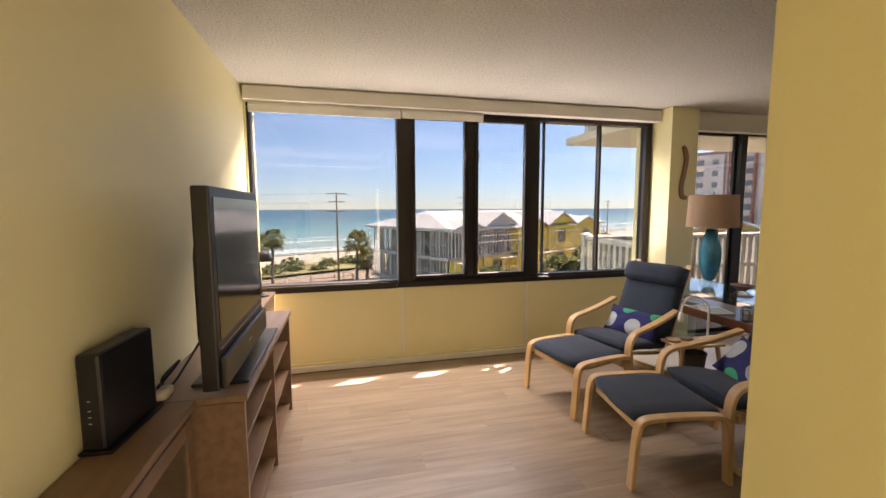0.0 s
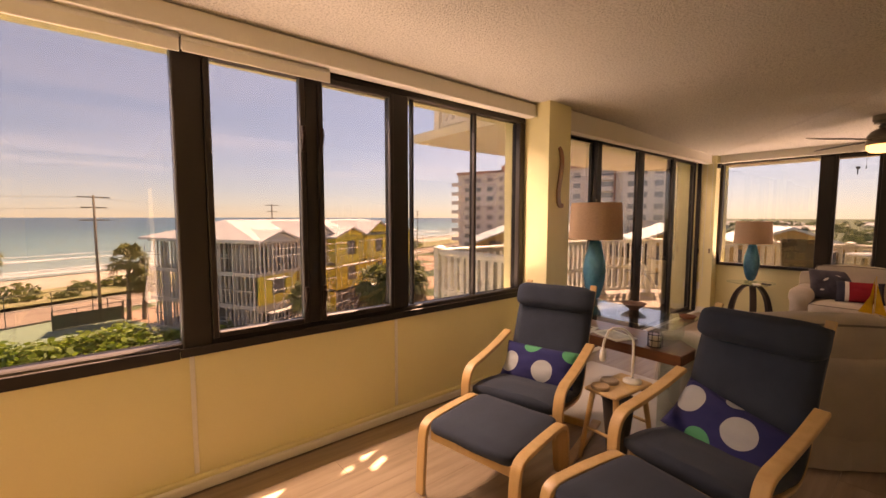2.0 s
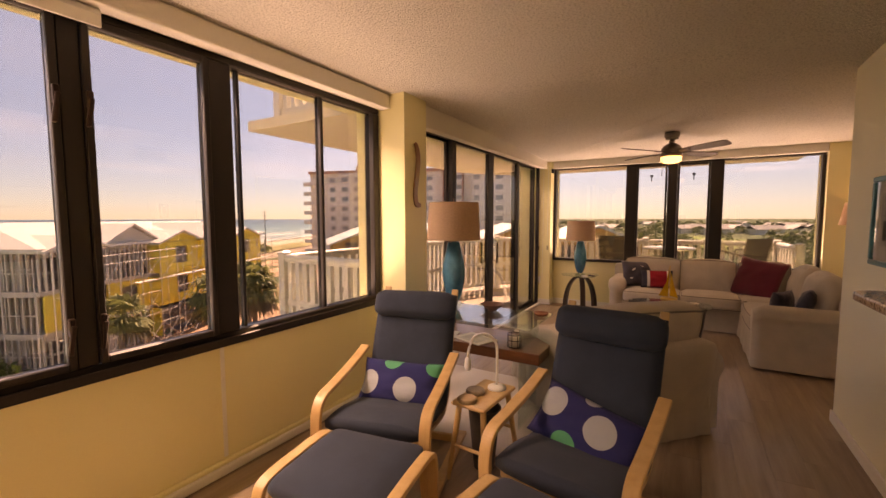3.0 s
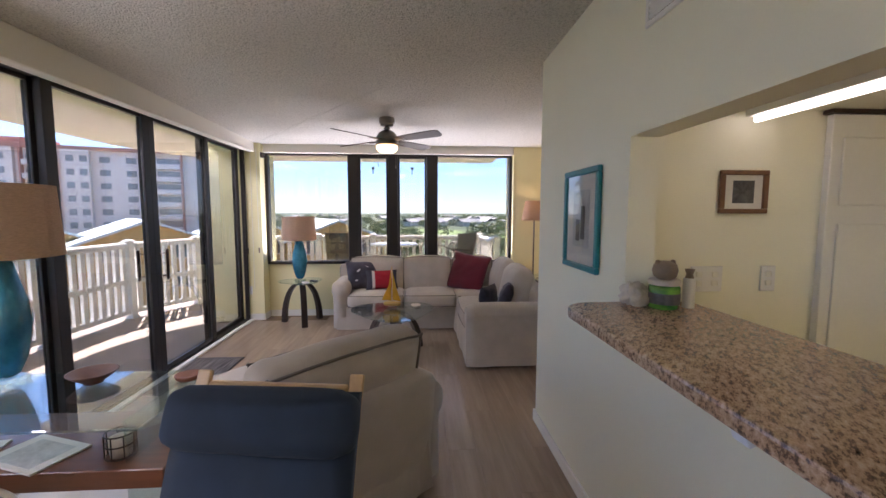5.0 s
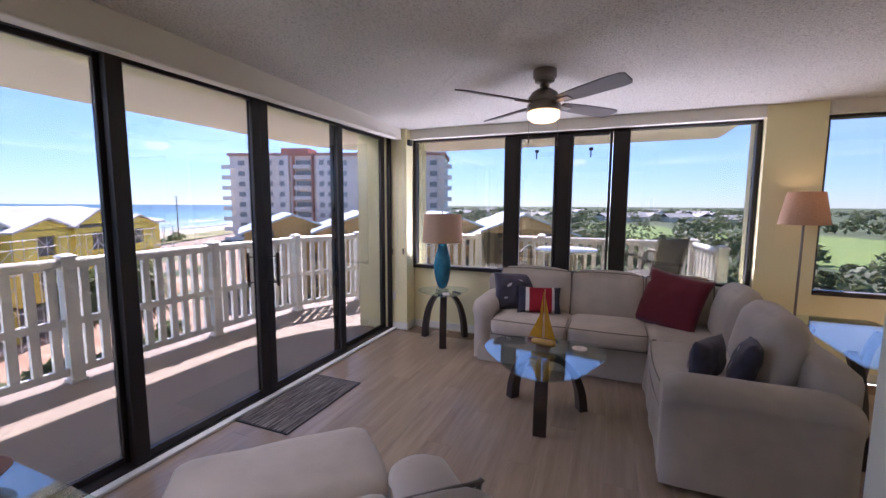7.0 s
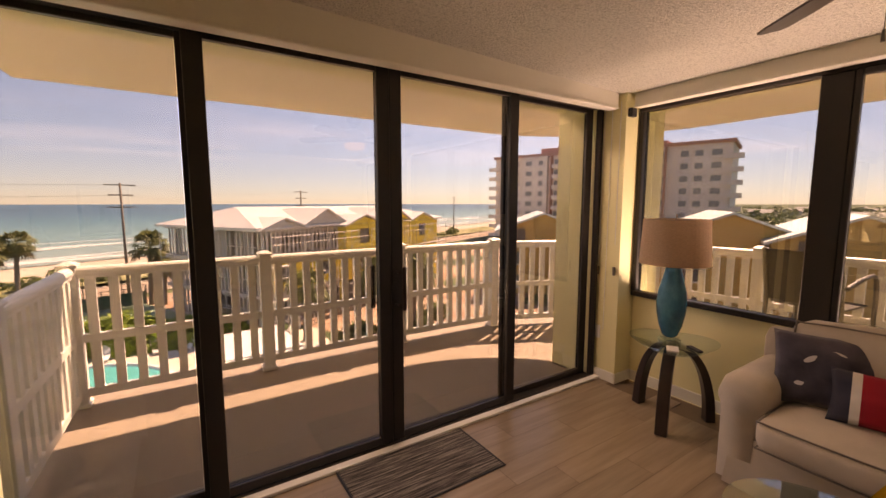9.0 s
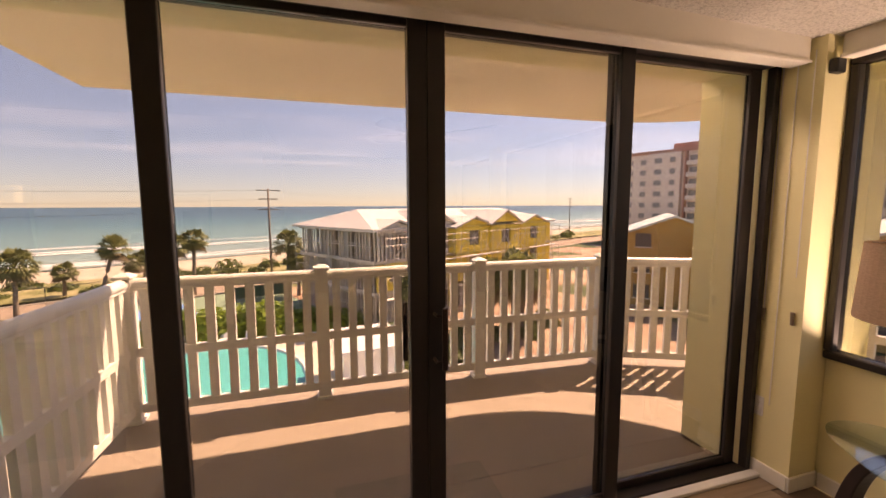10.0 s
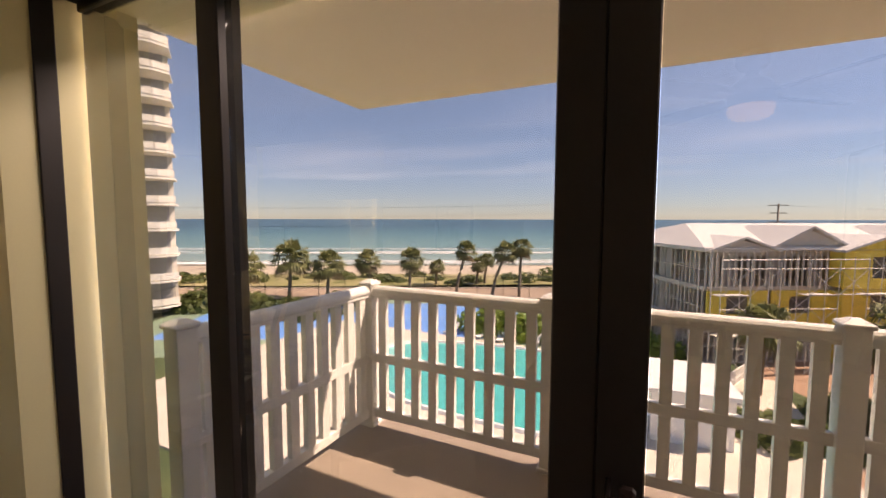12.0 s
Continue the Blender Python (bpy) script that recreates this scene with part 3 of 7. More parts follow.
win2 = thing("window_2", "dark bronze framed window looking onto the balcony", "window", kind="structure")
X0, X1 = 8.03, 8.12
frame_bars(win2, [(X0, 0.362, 0.757, X1, 3.856, 0.80), (X0, 0.362, 2.29, X1, 3.856, 2.333), (X0, 0.362, 0.802, X1, 0.40, 2.288), (X0, 3.815, 0.802, X1, 3.856, 2.288),
                  (X0 - 0.012, 2.566, 0.802, X1, 2.716, 2.288), (X0 - 0.012, 2.013, 0.802, X1, 2.143, 2.288), (X0 - 0.012, 1.44, 0.802, X1, 1.60, 2.288)])
for a, b in ((2.145, 2.564), (1.602, 2.011)):
    sash = part("casement", merged(box(8.01, a, 0.804, 8.06, a + 0.03, 2.286, 0.004), box(8.01, b - 0.03, 0.804, 8.06, b, 2.286, 0.004), box(8.01, a + 0.031, 0.804, 8.06, b - 0.031, 0.838, 0.004), box(8.01, a + 0.031, 2.252, 8.06, b - 0.031, 2.286, 0.004)), M["bronze"], win2, "slim opening sash")
    part("latch", merged(box(7.985, (a + b) / 2 - 0.02, 2.10, 8.009, (a + b) / 2 + 0.02, 2.13, 0.003), box(7.975, (a + b) / 2 - 0.006, 2.03, 7.988, (a + b) / 2 + 0.006, 2.13, 0.003)), M["grip"], sash, "small bronze latch")
panes(win2, [(8.07, 2.717, 0.801, 8.076, 3.814, 2.289), (8.035, 2.176, 0.839, 8.041, 2.533, 2.251), (8.035, 1.633, 0.839, 8.041, 1.98, 2.251), (8.07, 0.401, 0.801, 8.076, 1.439, 2.289)])

win3 = thing("window_3", "dark bronze framed window beside the yellow column", "window", kind="structure")
frame_bars(win3, [(X0, -1.498, 0.757, X1, -0.072, 0.80), (X0, -1.498, 2.29, X1, -0.072, 2.333), (X0, -0.112, 0.802, X1, -0.072, 2.288), (X0, -1.498, 0.802, X1, -1.46, 2.288)])
panes(win3, [(8.07, -1.459, 0.801, 8.076, -0.113, 2.289)])

# ---- sliding doors ----
door = thing("door_1", "dark bronze sliding glass doors in four tall panels", "door", kind="structure")
for b in ((4.094, 4.05, 0.0, 7.80, 4.2, 0.03), (4.094, 4.05, 2.325, 7.80, 4.2, 2.358), (4.094, 3.992, 0.032, 4.104, 4.055, 2.323), (7.79, 4.152, 0.032, 7.80, 4.2, 2.323), (7.801, 4.052, 0.0, 7.843, 4.098, 2.323)):
    part("door_frame", box(*b, 0.004), M["bronze"], door)
STILE = 0.078
for n, (a, b, y) in enumerate(((4.106, 4.90, 4.132), (4.845, 5.861, 4.08), (5.8615, 6.885, 4.08), (6.80, 7.785, 4.132))):
    z0, z1 = 0.034, 2.323
    S0 = 0.006 if n == 0 else 0.085 if n == 1 else STILE
    H = 0.026 if n in (1, 2) else 0.018
    first = [box(a, y - H, z0, a + S0, y + H, z1, 0.003)] if n else []
    panel = part("door_panel", merged(*first, box(b - STILE, y - H, z0, b, y + H, z1, 0.003), box(a + S0, y - 0.017, z0, b - STILE, y + 0.017, z0 + 0.045, 0.003), box(a + S0, y - 0.017, z1 - 0.03, b - STILE, y + 0.017, z1, 0.003)), M["bronze"], door, "sliding panel in a slim bronze frame")
    hide_shadow(part("pane", box(a + S0 + 0.001, y - 0.003, z0 + 0.046, b - STILE - 0.001, y + 0.003, z1 - 0.031), M["door_glass"], panel))
# one pull inside, one outside
for x, y0, y1 in ((5.915, 4.053, 3.988), (5.779, 4.1065, 4.15)):
    inner = x + math.copysign(0.03, 5.845 - x)
    ym = y1 + math.copysign(0.012, y0 - y1)
    part("pull_handle", merged(tube([(inner, y0, 0.93), (inner, ym, 0.93), (x, ym, 0.93)], 0.006), tube([(inner, y0, 1.13), (inner, ym, 1.13), (x, ym, 1.13)], 0.006), box(x - 0.012, y1 - 0.01, 0.895, x + 0.012, y1 + 0.01, 1.165, 0.005)), M["grip"], door, "dark vertical pull handle")
setting("trim_door_sill", box(4.095, 3.995, 0.0, 7.85, 4.049, 0.022, 0.006, 2), M["white"], "white sill strip before the sliding doors", "trim")

# valances and the roller blind
def valance(name, x0, y0, x1, y1, z0, z1, label="cream blind valance along the ceiling"):
    ob = tagged(new(name), label, "valance")
    along_x = x1 - x0 > y1 - y0
    part("fascia", box(x0, y0, z0, x1, y1, z1, 0.012, 3), M["valance"], ob)
    if along_x:
        part("lip", box(x0, y0 - 0.008, z0 + 0.001, x1, y0 - 0.0015, z0 + 0.016, 0.002), M["valance"], ob, "thin lip along the lower edge")
    else:
        part("lip", box(x0 - 0.008, y0, z0 + 0.001, x0 - 0.0015, y1, z0 + 0.016, 0.002), M["valance"], ob, "thin lip along the lower edge")
    return ob


valance("blind_valance", -0.315, 4.045, 3.757, 4.138, 2.395, 2.516)
valance("blind_valance", 4.096, 3.92, 7.845, 4.015, 2.30, 2.5)
valance("blind_valance", 7.93, 0.365, 8.016, 3.842, 2.31, 2.46)
valance("blind_valance", 7.96, -1.88, 8.028, -0.08, 2.315, 2.46)
blind = thing("roller_blind", "white roller blind rolled up under its valance", "blind", T((0, 4.115, 2.365)))
part("roll", merged(turned(cyl(0.042, 0.042, -0.28, 1.0, 18), spin(90, "Y")), turned(cyl(0.036, 0.036, 1.012, 1.79, 18), spin(90, "Y"))), M["white"], blind, smooth=True)
part("hem_bar", merged(box(-0.28, -0.042, -0.062, 1.0, -0.03, 0.0, 0.003), box(1.012, -0.038, -0.055, 1.79, -0.027, 0.0, 0.003)), M["trim"], blind, "cream hem bar")

# cords, sensor and sockets on the corner column
cord = thing("blind_pull", "white blind cords hanging beside the doors", "blind pull", T((7.853, 4.0, 0)))
part("cord", merged(tube([(0, 0.05, 2.36), (-0.006, 0.05, 1.0)], 0.003, 6), tube([(0, -0.02, 2.36), (-0.006, -0.02, 0.45)], 0.003, 6), tube([(-0.004, -0.1, 2.36), (-0.006, -0.1, 1.2)], 0.003, 6)), M["white"], cord)
for dy, z in ((0.05, 0.93), (-0.1, 0.94)):
    part("cord_weight", cyl(0.008, 0.011, z, z + 0.07, 10, (-0.008, dy)), M["taupe"], cord)
sensor = thing("alarm_sensor", "small black box on the corner column", "sensor", T((7.91, 3.85, 2.27)))
part("housing", box(-0.035, -0.03, -0.035, 0.035, 0.01, 0.035, 0.008, 2), M["black"], sensor)


def socket(m, label, doubled=False):
    s = thing("wall_socket", label, "socket", m)
    w = 0.075 if doubled else 0.036
    part("plate", box(-w, -0.008, -0.058, w, 0, 0.058, 0.003), M["white"], s)
    for c in ((-0.038, 0.038) if doubled else (0.0,)):
        for dz in (-0.02, 0.02):
            part("outlet", box(c - 0.014, -0.011, dz - 0.012, c + 0.014, -0.0082, dz + 0.012, 0.003), M["trim"], s)
    return s


socket(T((7.859, 4.05, 0.42)) @ spin(-90), "white wall socket on the corner column")
socket(T((3.849, 0.45, 1.2)) @ spin(-90), "white double switch plate on the kitchen wall", True)
socket(T((3.849, 0.157, 1.2)) @ spin(-90), "white switch plate on the kitchen wall")

# ---- floor: a dark bed and one piece per plank ----
floor = setting("floor", merged(box(XL, BACK, -0.12, 8.06, 4.138, -0.008), box(4.094, 4.1385, -0.12, 7.80, 4.2, -0.001)), M["joint"], "light brown wood-look vinyl plank floor", "floor")

# ---- ceiling fan ----
fan = thing("ceiling_fan", "brushed nickel ceiling fan with four dark blades and a lit bowl", "ceiling fan", T((6.43, 2.05, ceiling_at(6.43))))
part("canopy", lathe([(0.001, 0.004), (0.078, 0.004), (0.08, -0.012), (0.08, -0.05), (0.074, -0.056), (0.068, -0.058), (0.066, -0.078), (0.03, -0.084), (0.014, -0.086)], 32), M["steel"], fan, smooth=False)
part("down_rod", merged(cyl(0.014, 0.014, -0.125, -0.08, 12), lathe([(0.014, -0.084), (0.03, -0.095), (0.034, -0.105), (0.024, -0.118), (0.014, -0.122)], 20)), M["steel"], fan, smooth=True)
part("motor", lathe([(0.02, -0.118), (0.05, -0.126), (0.085, -0.15), (0.108, -0.185), (0.112, -0.2), (0.112, -0.212), (0.10, -0.214), (0.10, -0.226), (0.05, -0.228)], 36), M["steel"], fan, smooth=False)
part("light_ring", lathe([(0.05, -0.229), (0.114, -0.231), (0.116, -0.25), (0.116, -0.272), (0.11, -0.276), (0.09, -0.277)], 36), M["steel"], fan, smooth=False)
part("glass_bowl", lathe([(0.106, -0.278), (0.108, -0.30), (0.102, -0.325), (0.08, -0.342), (0.045, -0.35), (0.0001, -0.352)], 36), M["fan_glow"], fan, "glowing frosted glass bowl", smooth=True)


def fan_blade():
    """A blade that widens outwards and ends in a slanted tip."""
    bm = bmesh.new()
    edge = [(0.15, -0.045), (0.3, -0.062), (0.55, -0.074), (0.66, -0.07), (0.685, -0.055), (0.672, 0.03), (0.655, 0.055), (0.6, 0.064), (0.3, 0.058), (0.15, 0.045)]
    lo, hi = [bm.verts.new((x, y, -0.004)) for x, y in edge], [bm.verts.new((x, y, 0.004)) for x, y in edge]
    bm.faces.new(lo[::-1])
    bm.faces.new(hi)
    for k in range(len(edge)):
        j = (k + 1) % len(edge)
        bm.faces.new((lo[k], lo[j], hi[j], hi[k]))
    return bm


for k in range(4):
    blade = part("blade", fan_blade(), M["blade"], fan, at=T((0, 0, -0.222)) @ spin(51 + 90 * k) @ spin(-14, "X"))
    part("blade_arm", box(0.09, -0.022, -0.012, 0.24, 0.022, -0.0045, 0.002), M["steel"], blade, "nickel blade bracket")
for k, (dx, dy) in enumerate(((0.05, -0.05), (-0.05, 0.05))):
    part("pull_chain", merged(tube([(dx * 1.65, dy * 1.65, -0.265), (dx * 1.68, dy * 1.68, -0.32), (dx * 1.7, dy * 1.7, -0.47)], 0.0012, 6), cyl(0.005, 0.004, -0.5, -0.47, 8, (dx * 1.7, dy * 1.7))), M["steel"], fan)


# ---- bentwood lounge chairs ----
def lounge_chair(m, label):
    """Bent birch frame; local x is forward, the seat's front edge above the origin."""
    c = thing("lounge_chair", label, "chair", m, group="bentwood lounge chairs")
    side = smooth_path([(-0.74, 0.014), (-0.45, 0.014), (-0.1, 0.014), (0.02, 0.04), (0.06, 0.16), (0.075, 0.33), (0.065, 0.45), (0.01, 0.515), (-0.12, 0.54), (-0.32, 0.58), (-0.52, 0.635)], 6)
    for s in (-1, 1):
        y = s * 0.305
        part("arm_frame", strip(side, y - 0.03, y + 0.03, 0.026, 0.006), M["birch"], c, "bent birch arm and runner", smooth=False)
    back = smooth_path([(0.0, 0.35), (-0.2, 0.31), (-0.42, 0.29), (-0.52, 0.36), (-0.58, 0.52), (-0.66, 0.75), (-0.775, 0.995)], 5)
    for s in (-1, 1):
        y = s * 0.245
        part("seat_frame", strip(back, y - 0.022, y + 0.022, 0.02, 0.005), M["birch"], c)
    part("top_rail", box(-0.768, -0.222, 0.90, -0.744, 0.222, 0.968, 0.006), M["birch"], c)
    for x, z in ((-0.02, 0.31), (-0.62, 0.03)):
        part("cross_rail", box(x - 0.012, -0.275, z - 0.025, x + 0.012, 0.275, z + 0.025, 0.004), M["birch"], c)
    # the quilted pad, one long cushion that bends from seat to back
    pad = smooth_path([(0.045, 0.385), (-0.1, 0.385), (-0.3, 0.355), (-0.43, 0.35), (-0.5, 0.42), (-0.555, 0.56), (-0.63, 0.76), (-0.72, 0.965)], 6)
    bm = strip(pad, -0.27, 0.27, 0.085)
    bmesh.ops.subdivide_edges(bm, edges=[e for e in bm.edges if abs(e.verts[0].co.y - e.verts[1].co.y) > 0.4], cuts=9)
    for v in bm.verts:
        k = 1 - (abs(v.co.y) / 0.27) ** 6
        ctr = min(pad, key=lambda p: (p[0] - v.co.x) ** 2 + (p[1] - v.co.z) ** 2)
        off = Vector((v.co.x - ctr[0], 0, v.co.z - ctr[1]))
        v.co = Vector((ctr[0], v.co.y, ctr[1])) + off * (0.45 + 0.55 * k) + Vector((0, 0, 0.006 * noise.noise(v.co * 9)))
    part("cushion", bm, M["navy"], c, "charcoal navy quilted cushion", smooth=True)
    part("headrest", soft_box(0.1, 0.56, 0.175, 0.048, 0.006, 8, 0.004, 3.0, T((-0.645, 0, 0.905)) @ spin(-23, "Y")), M["navy"], c, "rolled navy headrest", smooth=True)
    return c


CH1, CH2 = T((2.57, 3.24, 0)) @ spin(195), T((2.61, 2.29, 0)) @ spin(172)
lounge_chair(CH1, "bentwood lounge chair with charcoal navy cushion near the window")
lounge_chair(CH2, "bentwood lounge chair with charcoal navy cushion beside the stool")


def throw_pillow(m, mat, w, d, h, label, seed, group=""):
    p = tagged(part("throw_pillow", pillow(w, d, h, seed), mat, smooth=True, at=m), label, "pillow", group)
    return p


LEAN = T((-0.375, 0, 0.475)) @ spin(56, "Y") @ spin(90)
throw_pillow(CH1 @ LEAN, M["dots"], 0.53, 0.27, 0.12, "navy pillow with large grey and green spots", 1.0, "spotted pillows")
throw_pillow(CH2 @ T((0.03, 0.0, -0.015)) @ LEAN @ spin(-13), M["dots_low"], 0.54, 0.29, 0.12, "navy pillow with large grey and green spots", 5.0, "spotted pillows")


def footstool(m, label):
    c = thing("footstool", label, "footstool", m, group="bentwood footstools")
    hoop = smooth_path([(0.275, 0.0), (0.262, 0.2), (0.25, 0.325), (0.215, 0.378), (0.1, 0.39), (-0.1, 0.39), (-0.215, 0.378), (-0.25, 0.325), (-0.262, 0.2), (-0.275, 0.0)], 6)
    for s in (-1, 1):
        y = s * 0.285
        part("side_hoop", strip(hoop, y - 0.028, y + 0.028, 0.026, 0.006), M["birch"], c, "bent birch side")
    for x in (-0.215, 0.215):
        part("cross_rail", box(x - 0.011, -0.256, 0.29, x + 0.011, 0.256, 0.345, 0.004), M["birch"], c)
    part("cushion", soft_box(0.5, 0.51, 0.075, 0.034, 0.012, 9, 0.004, 7.0, T((0, 0, 0.372))), M["navy"], c, "charcoal navy cushion", smooth=True)
    return c


footstool(T((2.245, 3.10, 0)) @ spin(190), "bentwood footstool with charcoal navy cushion near the window")
footstool(T((2.235, 2.28, 0)) @ spin(171), "bentwood footstool with charcoal navy cushion before its chair")

# ---- stool between the chairs, with its lamp and coasters ----
stool = thing("step_stool", "small pale wooden stool between the lounge chairs", "stool", T((3.09, 2.845, 0)) @ spin(-4))
part("seat", box(-0.2, -0.11, 0.435, 0.2, 0.11, 0.457, 0.012, 3), M["birch"], stool)
for sx in (-1, 1):
    for sy in (-1, 1):
        part("leg", tube([(sx * 0.15, sy * 0.075, 0.435), (sx * 0.205, sy * 0.12, 0.0)], 0.017, 10, 0.85), M["birch"], stool)
    part("stretcher", tube([(sx * 0.182, -0.10, 0.2), (sx * 0.182, 0.10, 0.2)], 0.01, 8), M["birch"], stool)
waste = thing("waste_bin", "dark tapered waste bin under the wooden stool", "bin", T((3.10, 2.85, 0)))
part("body", lathe([(0.055, 0.0), (0.06, 0.005), (0.095, 0.36), (0.1, 0.362), (0.1, 0.37), (0.091, 0.37), (0.056, 0.012), (0.0001, 0.011)], 28), M["bin"], waste, smooth=False)
reading = thing("reading_lamp", "white gooseneck reading lamp on the wooden stool", "lamp", T((3.19, 2.81, 0.457)))
part("base", lathe([(0.055, 0), (0.055, 0.012), (0.03, 0.022), (0.008, 0.026)], 24), M["white"], reading, smooth=True)
part("neck", tube(smooth_path([(0, 0, 0.02), (0, 0, 0.2), (0.0, 0.01, 0.28), (-0.04, 0.05, 0.335), (-0.10, 0.10, 0.33), (-0.125, 0.125, 0.26), (-0.13, 0.13, 0.2)], 6), 0.008, 10), M["white"], reading, smooth=True)
part("head", lathe([(0.009, 0.21), (0.018, 0.2), (0.022, 0.15), (0.015, 0.13), (0.0001, 0.128)], 16, (-0.13, 0.13, 0)), M["white"], reading, smooth=True)
for x, y, mat, lab in ((2.945, 2.885, "coaster", "round cork coaster on the stool"), (3.07, 2.895, "taupe", "round taupe coaster on the stool")):
    co = tagged(part("coaster", lathe([(0.052, 0), (0.055, 0.004), (0.055, 0.016), (0.05, 0.022)], 24), M[mat], at=T((x, y, 0.457)), smooth=False), lab, "coaster", "coasters")

# ---- glass desk ----
desk = thing("glass_desk", "glass-topped desk with a dark cherry shelf behind the chairs", "desk", T((3.8, 3.25, 0)))
part("glass_top", box(-0.28, -0.53, 0.738, 0.26, 0.58, 0.75, 0.003), M["table_glass"], desk, "clear glass top with greenish edges")
for y in (-0.43, 0.46):
    part("glass_side", box(-0.2, y - 0.006, 0.0, 0.2, y + 0.006, 0.7375, 0.002), M["table_glass"], desk, "upright glass side panel")
part("shelf", box(-0.24, -0.58, 0.50, 0.22, 0.56, 0.575, 0.004), M["cherry"], desk, "thick dark cherry shelf")
matt = tagged(part("floor_mat", box(3.24, 2.66, 0.0005, 4.5, 3.86, 0.006, 0.002), M["mat"]), "pale plastic chair mat under the glass desk", "floor mat")


def blue_lamp(m, label):
    c = thing("table_lamp", label, "table lamp", m, group="blue glass lamps")
    part("foot", lathe([(0.001, 0), (0.075, 0.0), (0.075, 0.022), (0.06, 0.03), (0.03, 0.034)], 28), M["table_glass"], c, "clear glass foot", smooth=False)
    part("body", lathe([(0.03, 0.034), (0.05, 0.05), (0.075, 0.12), (0.092, 0.21), (0.097, 0.28), (0.09, 0.36), (0.07, 0.44), (0.056, 0.5), (0.05, 0.535), (0.02, 0.54)], 36), M["blue_glass"], c, "mottled blue glass body", smooth=True)
    part("neck", cyl(0.011, 0.011, 0.54, 0.60, 12), M["steel"], c)
    bm = lathe([(0.222, 0.555), (0.205, 0.86), (0.202, 0.86), (0.219, 0.555), (0.222, 0.555)], 48)
    part("shade", bm, M["shade"], c, "beige linen drum shade", smooth=False)
    part("harp", merged(tube(smooth_path([(0, -0.02, 0.6), (0, -0.07, 0.7), (0, 0, 0.865), (0, 0.07, 0.7), (0, 0.02, 0.6)], 5), 0.0025, 6), cyl(0.004, 0.008, 0.865, 0.895, 10)), M["steel"], c)
    part("spider", merged(tube([(-0.203, 0, 0.855), (0.203, 0, 0.855)], 0.002, 6), tube([(0, -0.203, 0.855), (0, 0.203, 0.855)], 0.002, 6)), M["steel"], c)
    return c


blue_lamp(T((3.94, 3.53, 0.75)), "blue glass table lamp with beige shade on the desk")
blue_lamp(T((7.66, 3.31, 0.575)), "blue glass table lamp with beige shade on the end table")
bowl = tagged(part("bowl", lathe([(0.034, 0.0), (0.038, 0.008), (0.078, 0.036), (0.094, 0.052), (0.088, 0.052), (0.05, 0.018), (0.0001, 0.012)], 32), M["bowl_wood"], at=T((3.93, 3.17, 0.75)), smooth=True), "shallow dark wooden bowl on the glass desk", "bowl")
dish = tagged(part("dish", lathe([(0.04, 0.0), (0.048, 0.006), (0.055, 0.022), (0.049, 0.022), (0.0001, 0.008)], 32), M["terracotta"], at=T((3.95, 2.78, 0.75)), smooth=True), "small round brown dish on the glass desk", "dish")
for k, (x, y, a, lab) in enumerate(((3.66, 3.5, 12, "magazine lying on the desk shelf"), (3.68, 3.2, -20, "open brochure lying on the desk shelf"))):
    mg = tagged(part("magazine", box(-0.1, -0.14, 0, 0.1, 0.14, 0.008, 0.002), M["paper"], at=T((x, y, 0.575)) @ spin(a)), lab, "magazine")
    part("cover_print", box(-0.08, -0.1, 0.0082, 0.07, 0.09, 0.009), M["ink"] if k == 0 else M["art"], mg)
basket = thing("wire_basket", "small dark wire basket on the desk shelf", "basket", T((3.66, 2.88, 0.575)))
for z in (0.004, 0.05, 0.09):
    part("ring", tube([(0.05 * math.cos(a * math.pi / 8), 0.05 * math.sin(a * math.pi / 8), z) for a in range(17)], 0.003, 6), M["grip"], basket)
for k in range(8):
    part("wire", tube([(0.05 * math.cos(k * math.pi / 4), 0.05 * math.sin(k * math.pi / 4), 0.004), (0.05 * math.cos(k * math.pi / 4), 0.05 * math.sin(k * math.pi / 4), 0.09)], 0.0025, 6), M["grip"], basket)
basket_candle = tagged(part("candle_glass", lathe([(0.035, 0), (0.038, 0.07), (0.034, 0.07), (0.0001, 0.06)], 20), M["pale"], at=T((3.66, 2.88, 0.577)), smooth=True), "pale votive candle inside the wire basket", "candle")

# boomerang on the pilaster
boom = tagged(part("boomerang", strip(smooth_path([(-0.035, 0.285), (-0.005, 0.24), (0.012, 0.15), (-0.004, 0.03), (-0.03, -0.10), (-0.032, -0.18), (-0.012, -0.235), (0.045, -0.245)], 6), -0.008, 0.008, 0.058, 0.006, taper=[0.55 + 0.45 * min(1, 6 * min(k / 42, 1 - k / 42)) for k in range(43)]), M["boomerang"], at=T((3.935, 3.889, 1.84))), "polished brown wooden boomerang hung on the pilaster", "boomerang")


